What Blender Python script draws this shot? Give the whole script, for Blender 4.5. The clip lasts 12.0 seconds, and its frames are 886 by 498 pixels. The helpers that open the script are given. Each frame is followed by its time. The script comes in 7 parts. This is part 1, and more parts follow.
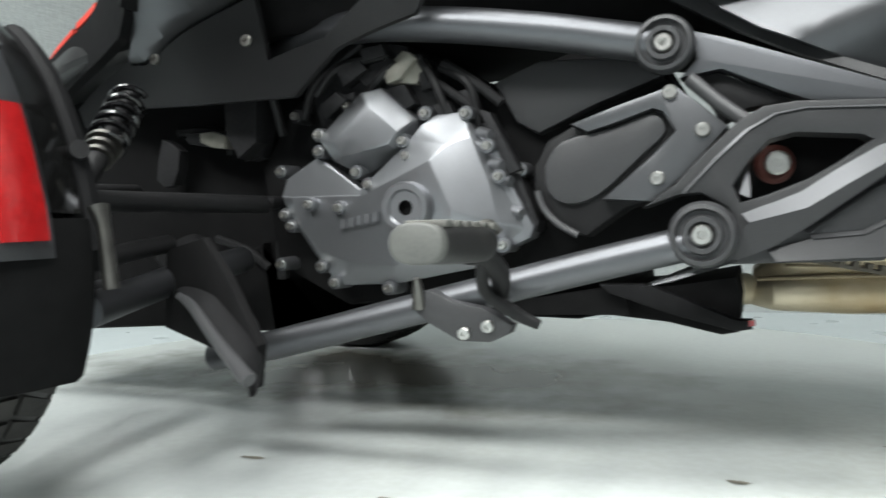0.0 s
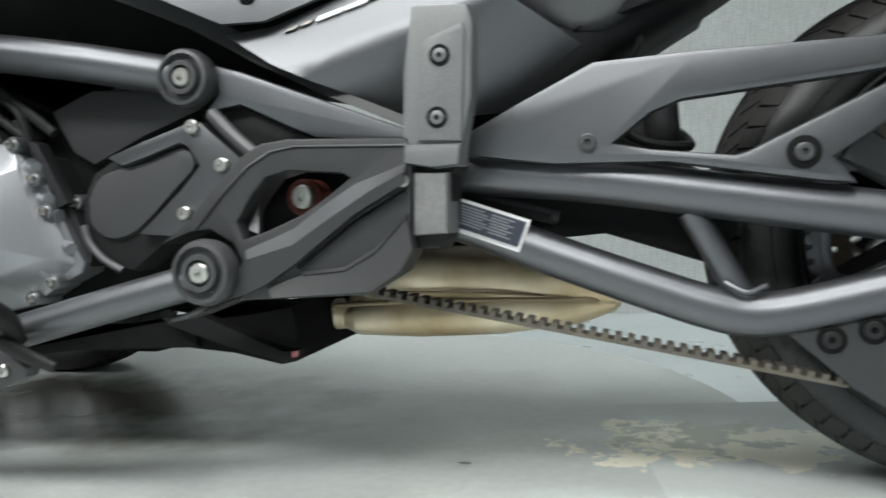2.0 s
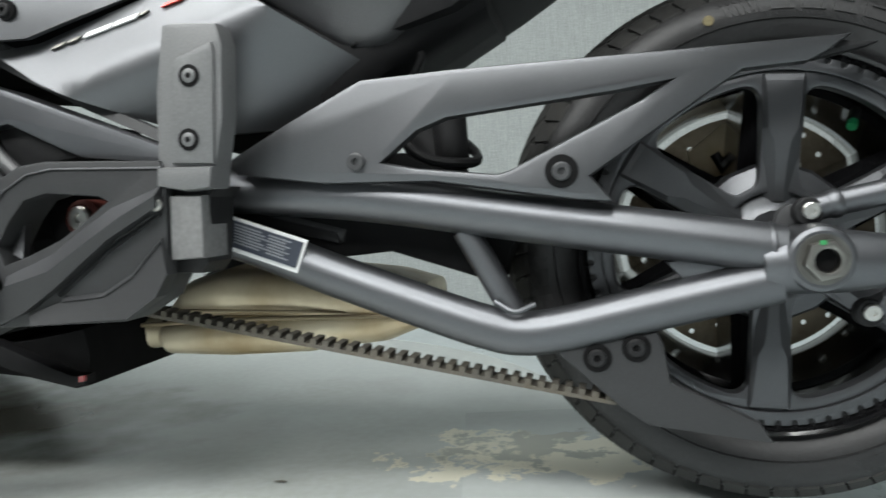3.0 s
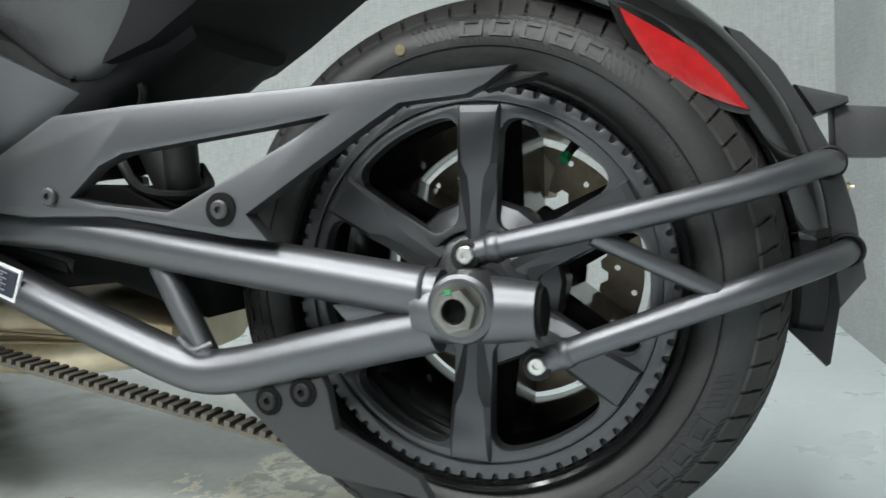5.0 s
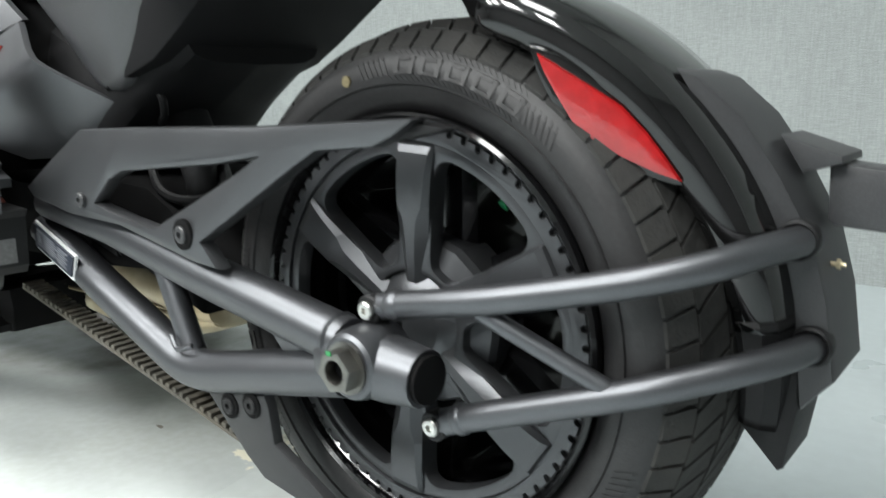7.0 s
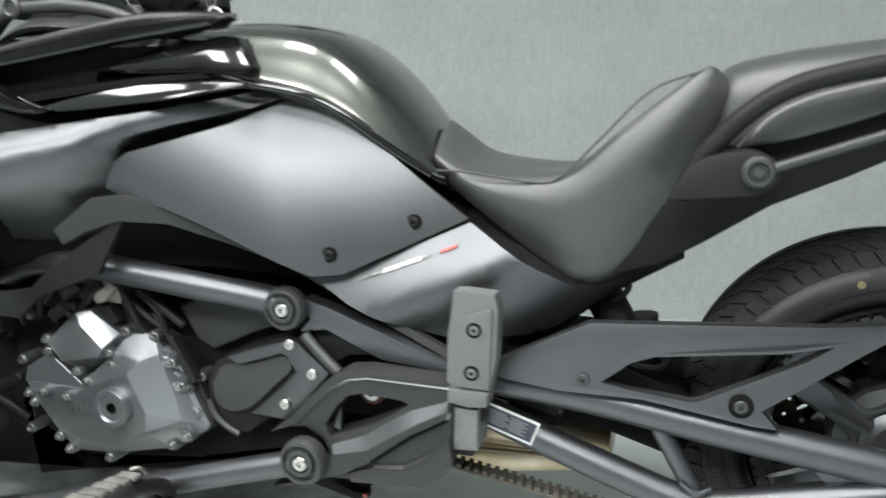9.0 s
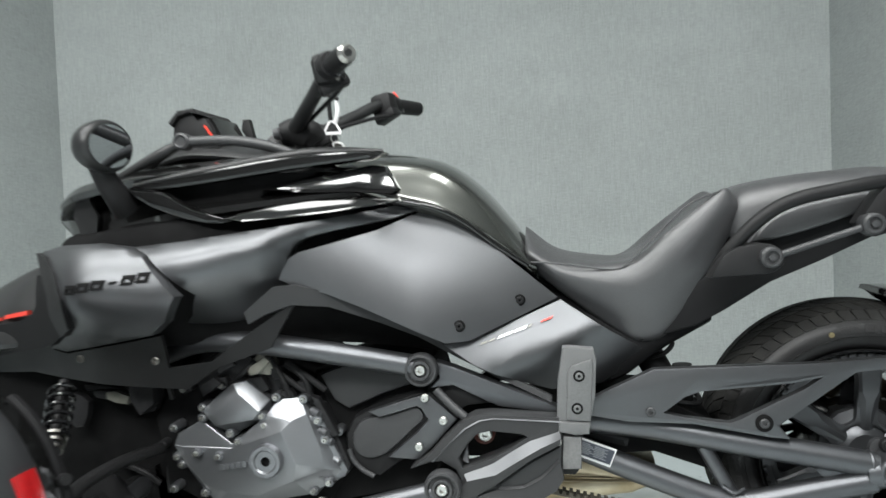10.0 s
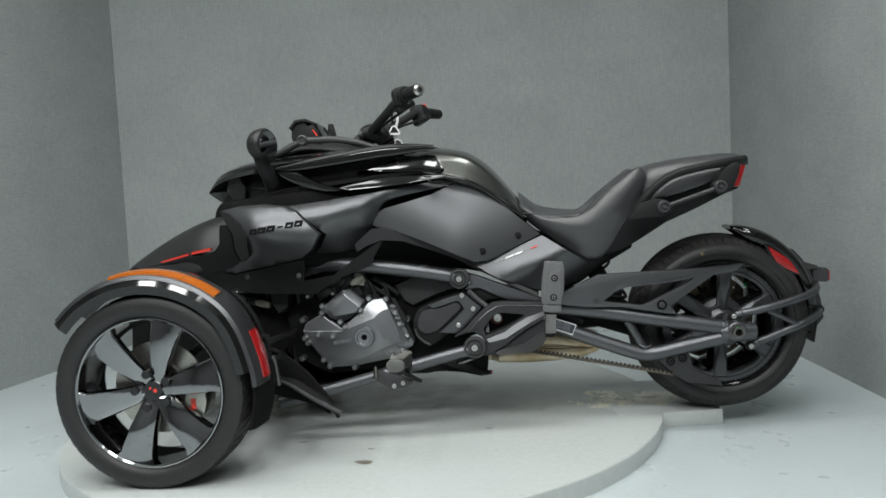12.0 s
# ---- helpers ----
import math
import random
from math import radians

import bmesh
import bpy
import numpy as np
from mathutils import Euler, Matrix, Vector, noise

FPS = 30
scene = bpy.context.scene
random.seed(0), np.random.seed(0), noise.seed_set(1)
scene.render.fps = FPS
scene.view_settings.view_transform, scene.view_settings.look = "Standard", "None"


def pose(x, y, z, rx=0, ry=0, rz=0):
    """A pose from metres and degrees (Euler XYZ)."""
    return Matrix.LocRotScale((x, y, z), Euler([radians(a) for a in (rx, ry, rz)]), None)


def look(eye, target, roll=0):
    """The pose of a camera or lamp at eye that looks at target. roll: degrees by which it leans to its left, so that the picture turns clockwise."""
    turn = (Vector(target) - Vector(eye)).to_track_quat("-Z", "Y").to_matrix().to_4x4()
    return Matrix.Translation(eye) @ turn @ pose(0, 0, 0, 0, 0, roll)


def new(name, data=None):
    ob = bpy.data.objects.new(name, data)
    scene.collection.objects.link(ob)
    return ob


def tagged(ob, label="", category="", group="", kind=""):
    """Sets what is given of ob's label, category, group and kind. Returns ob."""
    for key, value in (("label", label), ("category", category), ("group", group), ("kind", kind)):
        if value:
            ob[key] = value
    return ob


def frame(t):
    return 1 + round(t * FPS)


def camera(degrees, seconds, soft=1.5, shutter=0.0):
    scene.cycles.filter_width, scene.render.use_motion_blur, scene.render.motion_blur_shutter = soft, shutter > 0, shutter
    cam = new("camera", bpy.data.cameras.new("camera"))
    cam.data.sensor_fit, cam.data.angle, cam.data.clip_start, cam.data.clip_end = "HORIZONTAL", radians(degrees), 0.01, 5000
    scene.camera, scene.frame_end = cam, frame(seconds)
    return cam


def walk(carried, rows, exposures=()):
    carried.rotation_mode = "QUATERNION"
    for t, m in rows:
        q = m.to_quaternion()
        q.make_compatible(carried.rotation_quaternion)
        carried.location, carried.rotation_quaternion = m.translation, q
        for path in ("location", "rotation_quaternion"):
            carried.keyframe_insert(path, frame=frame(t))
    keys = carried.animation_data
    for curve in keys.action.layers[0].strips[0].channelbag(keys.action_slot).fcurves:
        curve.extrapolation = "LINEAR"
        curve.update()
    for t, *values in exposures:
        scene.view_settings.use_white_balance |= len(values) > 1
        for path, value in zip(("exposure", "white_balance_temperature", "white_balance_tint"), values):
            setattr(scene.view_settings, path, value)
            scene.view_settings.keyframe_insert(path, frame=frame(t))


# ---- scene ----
cam = camera(60.0, 12.0, shutter=0.5)
PATH = [
    (0, (-0.772, -1.131, 0.311), (-1.542, 0.714, 0.234), -1.4),
    (0.5, (-0.68, -1.099, 0.324), (-1.366, 0.777, 0.224), -1.7),
    (1, (-0.587, -1.069, 0.326), (-1.191, 0.836, 0.231), -1.9),
    (1.5, (-0.492, -1.032, 0.33), (-1.029, 0.893, 0.246), -2.0),
    (2, (-0.387, -1.0, 0.341), (-0.874, 0.937, 0.247), -2.3),
    (2.5, (-0.274, -0.966, 0.354), (-0.739, 0.976, 0.241), -2.7),
    (3, (-0.188, -0.941, 0.362), (-0.591, 1.014, 0.242), -3.0),
    (3.5, (-0.092, -0.92, 0.363), (-0.487, 1.037, 0.247), -3.1),
    (3.7, (-0.05, -0.908, 0.364), (-0.46, 1.046, 0.246), -3.2),
    (5.3, (0.282, -0.768, 0.392), (-0.48, 1.077, 0.262), -2.3),
    (5.5, (0.319, -0.744, 0.4), (-0.515, 1.068, 0.251), -2.2),
    (6, (0.401, -0.685, 0.428), (-0.607, 1.026, 0.194), -1.9),
    (6.5, (0.474, -0.62, 0.46), (-0.718, 0.953, 0.136), -1.3),
    (6.7, (0.493, -0.597, 0.481), (-0.752, 0.924, 0.11), -1.2),
    (8.3, (0.108, -0.961, 0.744), (-0.893, 0.698, 0.245), -0.7),
    (8.5, (-0.019, -1.026, 0.759), (-0.917, 0.698, 0.288), -1.8),
    (9, (-0.307, -1.222, 0.792), (-0.896, 0.656, 0.435), -1.8),
    (9.5, (-0.552, -1.447, 0.786), (-0.874, 0.518, 0.601), -1.3),
    (10, (-0.606, -1.69, 0.799), (-0.896, 0.287, 0.719), -2.1),
    (10.5, (-0.664, -1.987, 0.8), (-0.894, 0.0, 0.78), -2.4),
    (11, (-0.666, -2.293, 0.76), (-0.885, -0.305, 0.762), -2.6),
    (11.5, (-0.681, -2.541, 0.738), (-0.881, -0.552, 0.686), -2.7),
    (12, (-0.717, -2.69, 0.775), (-0.882, -0.701, 0.636), -2.8),
]
walk(cam, [(t, look(eye, target, roll)) for t, eye, target, roll in PATH], [(0.0, -0.05), (1.5, -0.15), (3.7, -0.2), (5.3, 0.06), (6.7, 0.11), (8.3, -0.12), (9.2, -0.12), (10.5, -0.33), (11.0, -0.48), (11.5, -0.72), (12.0, -1.0)])


# ---- light ----
world = bpy.data.worlds.new("world")
scene.world = world
world.use_nodes = True
world.node_tree.nodes["Background"].inputs[0].default_value = (0.5, 0.52, 0.53, 1)
world.node_tree.nodes["Background"].inputs[1].default_value = 0.05


# ---- materials ----
def material(name, colour, rough=0.5, metal=0.0, coat=0.0, grain=0.0, grain_size=300.0, stain=0.0, stain_size=6.0, bump=0.0, bump_size=400.0, stain_colour=None, rough_var=0.0, spec=0.5, stain_detail=6):
    """A surface with fine grain, broad stains, uneven gloss and relief."""
    m = bpy.data.materials.new(name)
    m.use_nodes = True
    nt = m.node_tree
    b = nt.nodes["Principled BSDF"]
    b.inputs["Base Color"].default_value = (*colour, 1)
    b.inputs["Roughness"].default_value = rough
    b.inputs["Metallic"].default_value = metal
    b.inputs["Coat Weight"].default_value = coat
    b.inputs["Coat Roughness"].default_value = 0.06
    b.inputs["Specular IOR Level"].default_value = spec
    pos = nt.nodes.new("ShaderNodeTexCoord")
    out = None

    def noise_node(size, detail=4):
        n = nt.nodes.new("ShaderNodeTexNoise")
        n.inputs["Scale"].default_value = size
        n.inputs["Detail"].default_value = detail
        nt.links.new(pos.outputs["Object"], n.inputs["Vector"])
        return n

    def mixed(a, col_b, fac_socket, low, high):
        ramp = nt.nodes.new("ShaderNodeMapRange")
        ramp.inputs["From Min"].default_value = low
        ramp.inputs["From Max"].default_value = high
        nt.links.new(fac_socket, ramp.inputs["Value"])
        mx = nt.nodes.new("ShaderNodeMix")
        mx.data_type = "RGBA"
        nt.links.new(ramp.outputs[0], mx.inputs["Factor"])
        if a is None:
            mx.inputs["A"].default_value = (*colour, 1)
        else:
            nt.links.new(a, mx.inputs["A"])
        mx.inputs["B"].default_value = (*col_b, 1)
        return mx.outputs["Result"]

    if stain:
        c = stain_colour or tuple(v * (1 - stain) for v in colour)
        out = mixed(out, c, noise_node(stain_size, stain_detail).outputs["Fac"], 0.42, 0.72)
    if grain:
        out = mixed(out, tuple(min(1, v * (1 + grain)) for v in colour), noise_node(grain_size, 2).outputs["Fac"], 0.35, 0.8)
    if out is not None:
        nt.links.new(out, b.inputs["Base Color"])
    if rough_var:
        r = nt.nodes.new("ShaderNodeMapRange")
        r.inputs["To Min"].default_value = max(0, rough - rough_var)
        r.inputs["To Max"].default_value = min(1, rough + rough_var)
        nt.links.new(noise_node(stain_size * 2.3, 5).outputs["Fac"], r.inputs["Value"])
        nt.links.new(r.outputs[0], b.inputs["Roughness"])
    if bump:
        bp = nt.nodes.new("ShaderNodeBump")
        bp.inputs["Strength"].default_value = bump
        bp.inputs["Distance"].default_value = 0.002
        nt.links.new(noise_node(bump_size, 3).outputs["Fac"], bp.inputs["Height"])
        nt.links.new(bp.outputs[0], b.inputs["Normal"])
    return m


def glow(name, colour, strength):
    m = bpy.data.materials.new(name)
    m.use_nodes = True
    b = m.node_tree.nodes["Principled BSDF"]
    b.inputs["Base Color"].default_value = (*colour, 1)
    b.inputs["Emission Color"].default_value = (*colour, 1)
    b.inputs["Emission Strength"].default_value = strength
    return m


FABRIC = material("grey_fabric", (0.305, 0.327, 0.323), 0.95, grain=0.1, grain_size=160, stain=0.08, stain_size=1.5, bump=0.5, bump_size=260, spec=0.1)
def woven(m, size=1.0, strength=0.35):
    """Crossing threads of cloth: long noise streaks along and across, in colour and relief."""
    nt = m.node_tree
    b = nt.nodes["Principled BSDF"]
    pos = nt.nodes.new("ShaderNodeTexCoord")
    outs = []
    for scale in ((26, 26, 330), (190, 190, 22), (3.0, 3.0, 5.0)):
        mp = nt.nodes.new("ShaderNodeMapping")
        mp.inputs["Scale"].default_value = tuple(v * size for v in scale)
        n = nt.nodes.new("ShaderNodeTexNoise")
        n.inputs["Scale"].default_value = 1.0
        n.inputs["Detail"].default_value = 3
        nt.links.new(pos.outputs["Object"], mp.inputs["Vector"])
        nt.links.new(mp.outputs[0], n.inputs["Vector"])
        outs.append(n.outputs["Fac"])
    total = outs[0]
    for o, w in zip(outs[1:], (0.7, 0.5)):
        a = nt.nodes.new("ShaderNodeMath")
        a.operation = "MULTIPLY_ADD"
        a.inputs[1].default_value = w
        nt.links.new(o, a.inputs[0])
        nt.links.new(total, a.inputs[2])
        total = a.outputs[0]
    mr = nt.nodes.new("ShaderNodeMapRange")
    mr.inputs["From Min"].default_value = 0.75
    mr.inputs["From Max"].default_value = 1.45
    mr.inputs["To Min"].default_value = 1 - strength
    mr.inputs["To Max"].default_value = 1 + strength
    nt.links.new(total, mr.inputs["Value"])
    old = b.inputs["Base Color"].links[0].from_socket
    mul = nt.nodes.new("ShaderNodeVectorMath")
    mul.operation = "SCALE"
    nt.links.new(old, mul.inputs[0])
    nt.links.new(mr.outputs[0], mul.inputs["Scale"])
    nt.links.new(mul.outputs[0], b.inputs["Base Color"])
    return m


woven(FABRIC, 1.0, 0.17)
SHOP_WALL = material("grey_workshop_wall", (0.15, 0.152, 0.155), 0.9, stain=0.3, stain_size=2, grain=0.2, grain_size=40)
CEILING = material("white_ceiling", (0.75, 0.76, 0.75), 0.9, grain=0.05, grain_size=60)
PAINTED_FLOOR = material("painted_concrete", (0.45, 0.5, 0.51), 0.3, stain=0.1, stain_size=2.5, grain=0.05, grain_size=40, bump=0.06, bump_size=30, rough_var=0.1)
TABLE_PAINT = material("scuffed_table_paint", (0.475, 0.507, 0.497), 0.25, spec=0.6, stain=0.15, stain_size=2.2, stain_colour=(0.45, 0.475, 0.45), grain=0.05, grain_size=60, stain_detail=3, bump=0.02, bump_size=90)
def worn_or_shaded_region(m, centre, radius, colour, size, low, high, amount=1.0, rough=0.62):
    """Ragged patches of bare, stained or painted-in shaded ground within one stretch of a surface."""
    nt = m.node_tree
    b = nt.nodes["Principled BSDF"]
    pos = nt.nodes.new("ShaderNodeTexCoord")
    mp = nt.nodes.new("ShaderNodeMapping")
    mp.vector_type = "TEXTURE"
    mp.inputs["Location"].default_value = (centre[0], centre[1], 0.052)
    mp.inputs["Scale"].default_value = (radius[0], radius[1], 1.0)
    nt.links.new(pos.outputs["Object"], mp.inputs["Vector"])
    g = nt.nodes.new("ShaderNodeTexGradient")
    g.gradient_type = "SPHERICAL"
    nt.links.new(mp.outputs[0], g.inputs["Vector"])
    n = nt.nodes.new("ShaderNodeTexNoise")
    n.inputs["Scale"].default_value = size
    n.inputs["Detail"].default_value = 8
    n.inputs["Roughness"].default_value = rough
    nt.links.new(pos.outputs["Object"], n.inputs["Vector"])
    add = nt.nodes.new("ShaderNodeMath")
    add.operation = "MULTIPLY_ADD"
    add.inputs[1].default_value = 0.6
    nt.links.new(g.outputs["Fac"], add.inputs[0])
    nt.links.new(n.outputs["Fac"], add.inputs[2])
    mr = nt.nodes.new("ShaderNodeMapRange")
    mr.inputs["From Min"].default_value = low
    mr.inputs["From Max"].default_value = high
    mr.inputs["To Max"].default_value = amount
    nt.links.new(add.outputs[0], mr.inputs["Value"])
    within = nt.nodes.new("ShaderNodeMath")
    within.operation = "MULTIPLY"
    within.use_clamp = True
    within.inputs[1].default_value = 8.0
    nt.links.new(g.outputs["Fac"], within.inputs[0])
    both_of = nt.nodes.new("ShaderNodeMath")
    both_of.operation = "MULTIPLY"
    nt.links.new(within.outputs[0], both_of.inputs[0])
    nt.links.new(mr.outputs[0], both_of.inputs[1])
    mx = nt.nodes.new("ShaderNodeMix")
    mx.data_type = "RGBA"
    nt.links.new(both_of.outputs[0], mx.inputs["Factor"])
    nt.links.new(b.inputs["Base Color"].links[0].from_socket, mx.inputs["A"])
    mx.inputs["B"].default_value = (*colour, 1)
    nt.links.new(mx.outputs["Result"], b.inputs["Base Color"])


# band under the bike: brown stain and the bike's shadow in one colour
worn_or_shaded_region(TABLE_PAINT, (0.1, 0.2), (1.15, 0.42), (0.2, 0.185, 0.145), 3.5, 0.66, 1.05, 0.4, 0.45)
# real brown stain, strengthened so that it also stands for shadow
worn_or_shaded_region(TABLE_PAINT, (-0.3, 0.14), (0.85, 0.36), (0.085, 0.072, 0.05), 6.0, 0.55, 0.92, 0.85, 0.55)
worn_or_shaded_region(TABLE_PAINT, (0.93, 0.02), (0.46, 0.27), (0.8, 0.77, 0.62), 8, 0.86, 0.885, 1.0, 0.66)
worn_or_shaded_region(TABLE_PAINT, (0.93, 0.03), (0.42, 0.26), (0.3, 0.32, 0.28), 16, 0.95, 1.0, 0.8)

OILY = material("dirt_mark", (0.16, 0.15, 0.12), 0.6, stain=0.4, stain_size=40)
RUBBER = material("tyre_rubber", (0.0135, 0.0132, 0.0136), 0.5, spec=0.45, grain=0.5, grain_size=220, stain=0.3, stain_size=9, bump=0.15, bump_size=500)
TREAD = material("tread_rubber", (0.018, 0.0178, 0.017), 0.75, spec=0.3, grain=0.6, grain_size=150, stain=0.4, stain_size=14, stain_colour=(0.036, 0.035, 0.032), bump=0.25, bump_size=400)
FRAME = material("graphite_frame_paint", (0.108, 0.111, 0.118), 0.41, metal=0.9, grain=0.18, grain_size=900, rough_var=0.05, stain_size=8)
SATIN = material("satin_charcoal_panel", (0.105, 0.107, 0.112), 0.41, metal=0.9, grain=0.15, grain_size=1100, rough_var=0.05, stain_size=7)
HOOD = material("matte_black_hood", (0.015, 0.0153, 0.0157), 0.38, spec=0.35, grain=0.2, grain_size=900, rough_var=0.05)
PLASTIC = material("black_moulded_plastic", (0.0115, 0.0115, 0.012), 0.5, spec=0.2, grain=0.4, grain_size=700, bump=0.2, bump_size=900, rough_var=0.08)
MATTE = material("matte_black_plastic", (0.009, 0.009, 0.0095), 0.6, grain=0.4, grain_size=600, bump=0.2, bump_size=800, rough_var=0.08, spec=0.1)
TANK_PAINT = material("black_metallic_clearcoat", (0.075, 0.077, 0.07), 0.26, metal=0.9, coat=1.0, grain=0.15, grain_size=900)
GREY_PLASTIC = material("dark_grey_plastic", (0.033, 0.0335, 0.035), 0.42, spec=0.42, grain=0.3, grain_size=700, bump=0.15, bump_size=800, rough_var=0.06)
# darkened for the peg bracket's front, which gets little light
CAST_DARK = material("dark_cast_bracket", (0.024, 0.0245, 0.0255), 0.46, spec=0.32, grain=0.3, grain_size=700, bump=0.12, bump_size=800, rough_var=0.06)
GLOSS = material("gloss_black_paint", (0.005, 0.005, 0.005), 0.1, coat=0.8, spec=0.2)
WHEEL_BLACK = material("satin_black_wheel_paint", (0.0055, 0.0055, 0.006), 0.17, coat=0.5, spec=0.3, rough_var=0.04)
SPOKE_GREY = material("graphite_wheel_face", (0.068, 0.07, 0.074), 0.34, metal=0.7, grain=0.15, grain_size=800)
CHROME = material("black_chrome", (0.26, 0.264, 0.268), 0.07, metal=1.0)
STEEL = material("bright_steel", (0.54, 0.535, 0.51), 0.3, metal=1.0, grain=0.1, grain_size=300, rough_var=0.1)
DULL_STEEL = material("dull_steel", (0.2, 0.195, 0.18), 0.38, metal=1.0, stain=0.35, stain_size=30)
DISC_BRONZE = material("heat_tinted_disc", (0.16, 0.135, 0.1), 0.35, metal=1.0, grain=0.2, grain_size=120, stain=0.4, stain_size=14, stain_colour=(0.07, 0.055, 0.035))
GREEN_CAP = material("green_cap", (0.01, 0.16, 0.06), 0.4)
DISC_STEEL = material("brushed_disc_steel", (0.42, 0.41, 0.37), 0.35, metal=1.0, grain=0.2, grain_size=120, stain=0.25, stain_size=25)
ENGINE = material("cast_engine_paint", (0.235, 0.24, 0.252), 0.36, metal=0.85, grain=0.12, grain_size=900, bump=0.05, bump_size=1200, rough_var=0.05)
ENGINE_DARK = material("dark_cast_engine", (0.02, 0.02, 0.021), 0.5, metal=0.3, spec=0.2, grain=0.4, grain_size=200, bump=0.3, bump_size=150)
# near-black with hardly any sheen: shade of recesses is held in the colour
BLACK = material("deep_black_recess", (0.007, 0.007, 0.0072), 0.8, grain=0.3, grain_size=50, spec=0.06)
EXHAUST = material("heat_stained_exhaust", (0.64, 0.57, 0.42), 0.42, metal=0.35, stain=0.45, stain_size=9, stain_colour=(0.34, 0.25, 0.13), rough_var=0.12)
BELT = material("belt_rubber", (0.065, 0.06, 0.05), 0.8, grain=0.6, grain_size=200, stain=0.4, stain_size=30, stain_colour=(0.1, 0.085, 0.06))
LEATHER = material("black_seat_vinyl", (0.042, 0.0425, 0.0445), 0.36, spec=0.65, grain=0.25, grain_size=500, bump=0.3, bump_size=700, rough_var=0.06)
RED = material("red_reflector", (0.28, 0.006, 0.007), 0.18, coat=0.8, grain=0.35, grain_size=90, bump=0.3, bump_size=200)
AMBER = material("amber_reflector", (0.36, 0.088, 0.004), 0.18, coat=0.8, grain=0.3, grain_size=90, bump=0.3, bump_size=200)
RED_PAINT = material("red_stripe_paint", (0.7, 0.05, 0.03), 0.35)
WHITE = material("white_print", (0.75, 0.75, 0.75), 0.4)
STICKER = material("dark_sticker", (0.03, 0.035, 0.05), 0.3)
LAMP = glow("lamp_panel", (1.0, 1.0, 0.97), 9.0)
MIRROR = material("mirror_glass", (0.6, 0.62, 0.64), 0.02, metal=1.0)


# ---- builders ----
def part(name, bm, mat, parent=None, label="", sharp=32, smooth=True):
    """Links a bmesh as one mesh object under a thing or a part."""
    bmesh.ops.recalc_face_normals(bm, faces=bm.faces)
    if smooth:
        for f in bm.faces:
            f.smooth = True
        for e in bm.edges:
            if len(e.link_faces) == 2 and e.calc_face_angle(0) > radians(sharp):
                e.smooth = False
    me = bpy.data.meshes.new(name)
    bm.to_mesh(me)
    bm.free()
    me.materials.append(mat)
    ob = new(name, me)
    if parent:
        ob.parent = parent
    if label:
        ob["label"] = label
    return ob


def thing(name, label, category, at=(0, 0, 0), group="", kind=""):
    ob = new(name)
    ob.location = at
    ob.empty_display_size = 0.05
    return tagged(ob, label, category, group, kind)


def mirrored(ob, name=None):
    """A twin of a part across the middle plane of the vehicle."""
    twin = ob.copy()
    twin.data = ob.data.copy()
    twin.data.transform(Matrix.Diagonal((1, -1, 1, 1)))
    twin.data.flip_normals()
    twin.location.y = -ob.location.y
    scene.collection.objects.link(twin)
    for c in ob.children:
        mirrored(c).parent = twin
    return twin


def box(bm, x0, x1, y0, y1, z0, z1, bevel=0.0, m=None):
    r = bmesh.ops.create_cube(bm, size=1)
    vs = r["verts"]
    bmesh.ops.scale(bm, vec=(x1 - x0, y1 - y0, z1 - z0), verts=vs)
    bmesh.ops.translate(bm, vec=((x0 + x1) / 2, (y0 + y1) / 2, (z0 + z1) / 2), verts=vs)
    if bevel:
        es = list({e for v in vs for e in v.link_edges})
        r = bmesh.ops.bevel(bm, geom=es, offset=bevel, segments=2, affect="EDGES", profile=0.5)
        vs = list({v for f in r["faces"] for v in f.verts} | {v for v in vs if v.is_valid})
    if m is not None:
        bmesh.ops.transform(bm, matrix=m, verts=vs)
    return bm


def cyl(bm, a, b, r1, r2=None, seg=20):
    """A capped cone or cylinder from a to b."""
    a, b = Vector(a), Vector(b)
    d = b - a
    q = d.to_track_quat("Z", "Y").to_matrix().to_4x4()
    bmesh.ops.create_cone(bm, cap_ends=True, segments=seg, radius1=r1, radius2=r1 if r2 is None else r2, depth=d.length, matrix=Matrix.Translation((a + b) / 2) @ q)
    return bm


def spline(points, n=8):
    """Catmull-Rom through points."""
    p = [Vector(q) for q in points]
    if len(p) < 3:
        return p
    p = [2 * p[0] - p[1]] + p + [2 * p[-1] - p[-2]]
    out = []
    for i in range(1, len(p) - 2):
        a, b, c, d = p[i - 1], p[i], p[i + 1], p[i + 2]
        for k in range(n):
            t = k / n
            out.append(0.5 * (2 * b + (c - a) * t + (2 * a - 5 * b + 4 * c - d) * t * t + (3 * b - a - 3 * c + d) * t ** 3))
    out.append(p[-2])
    return out


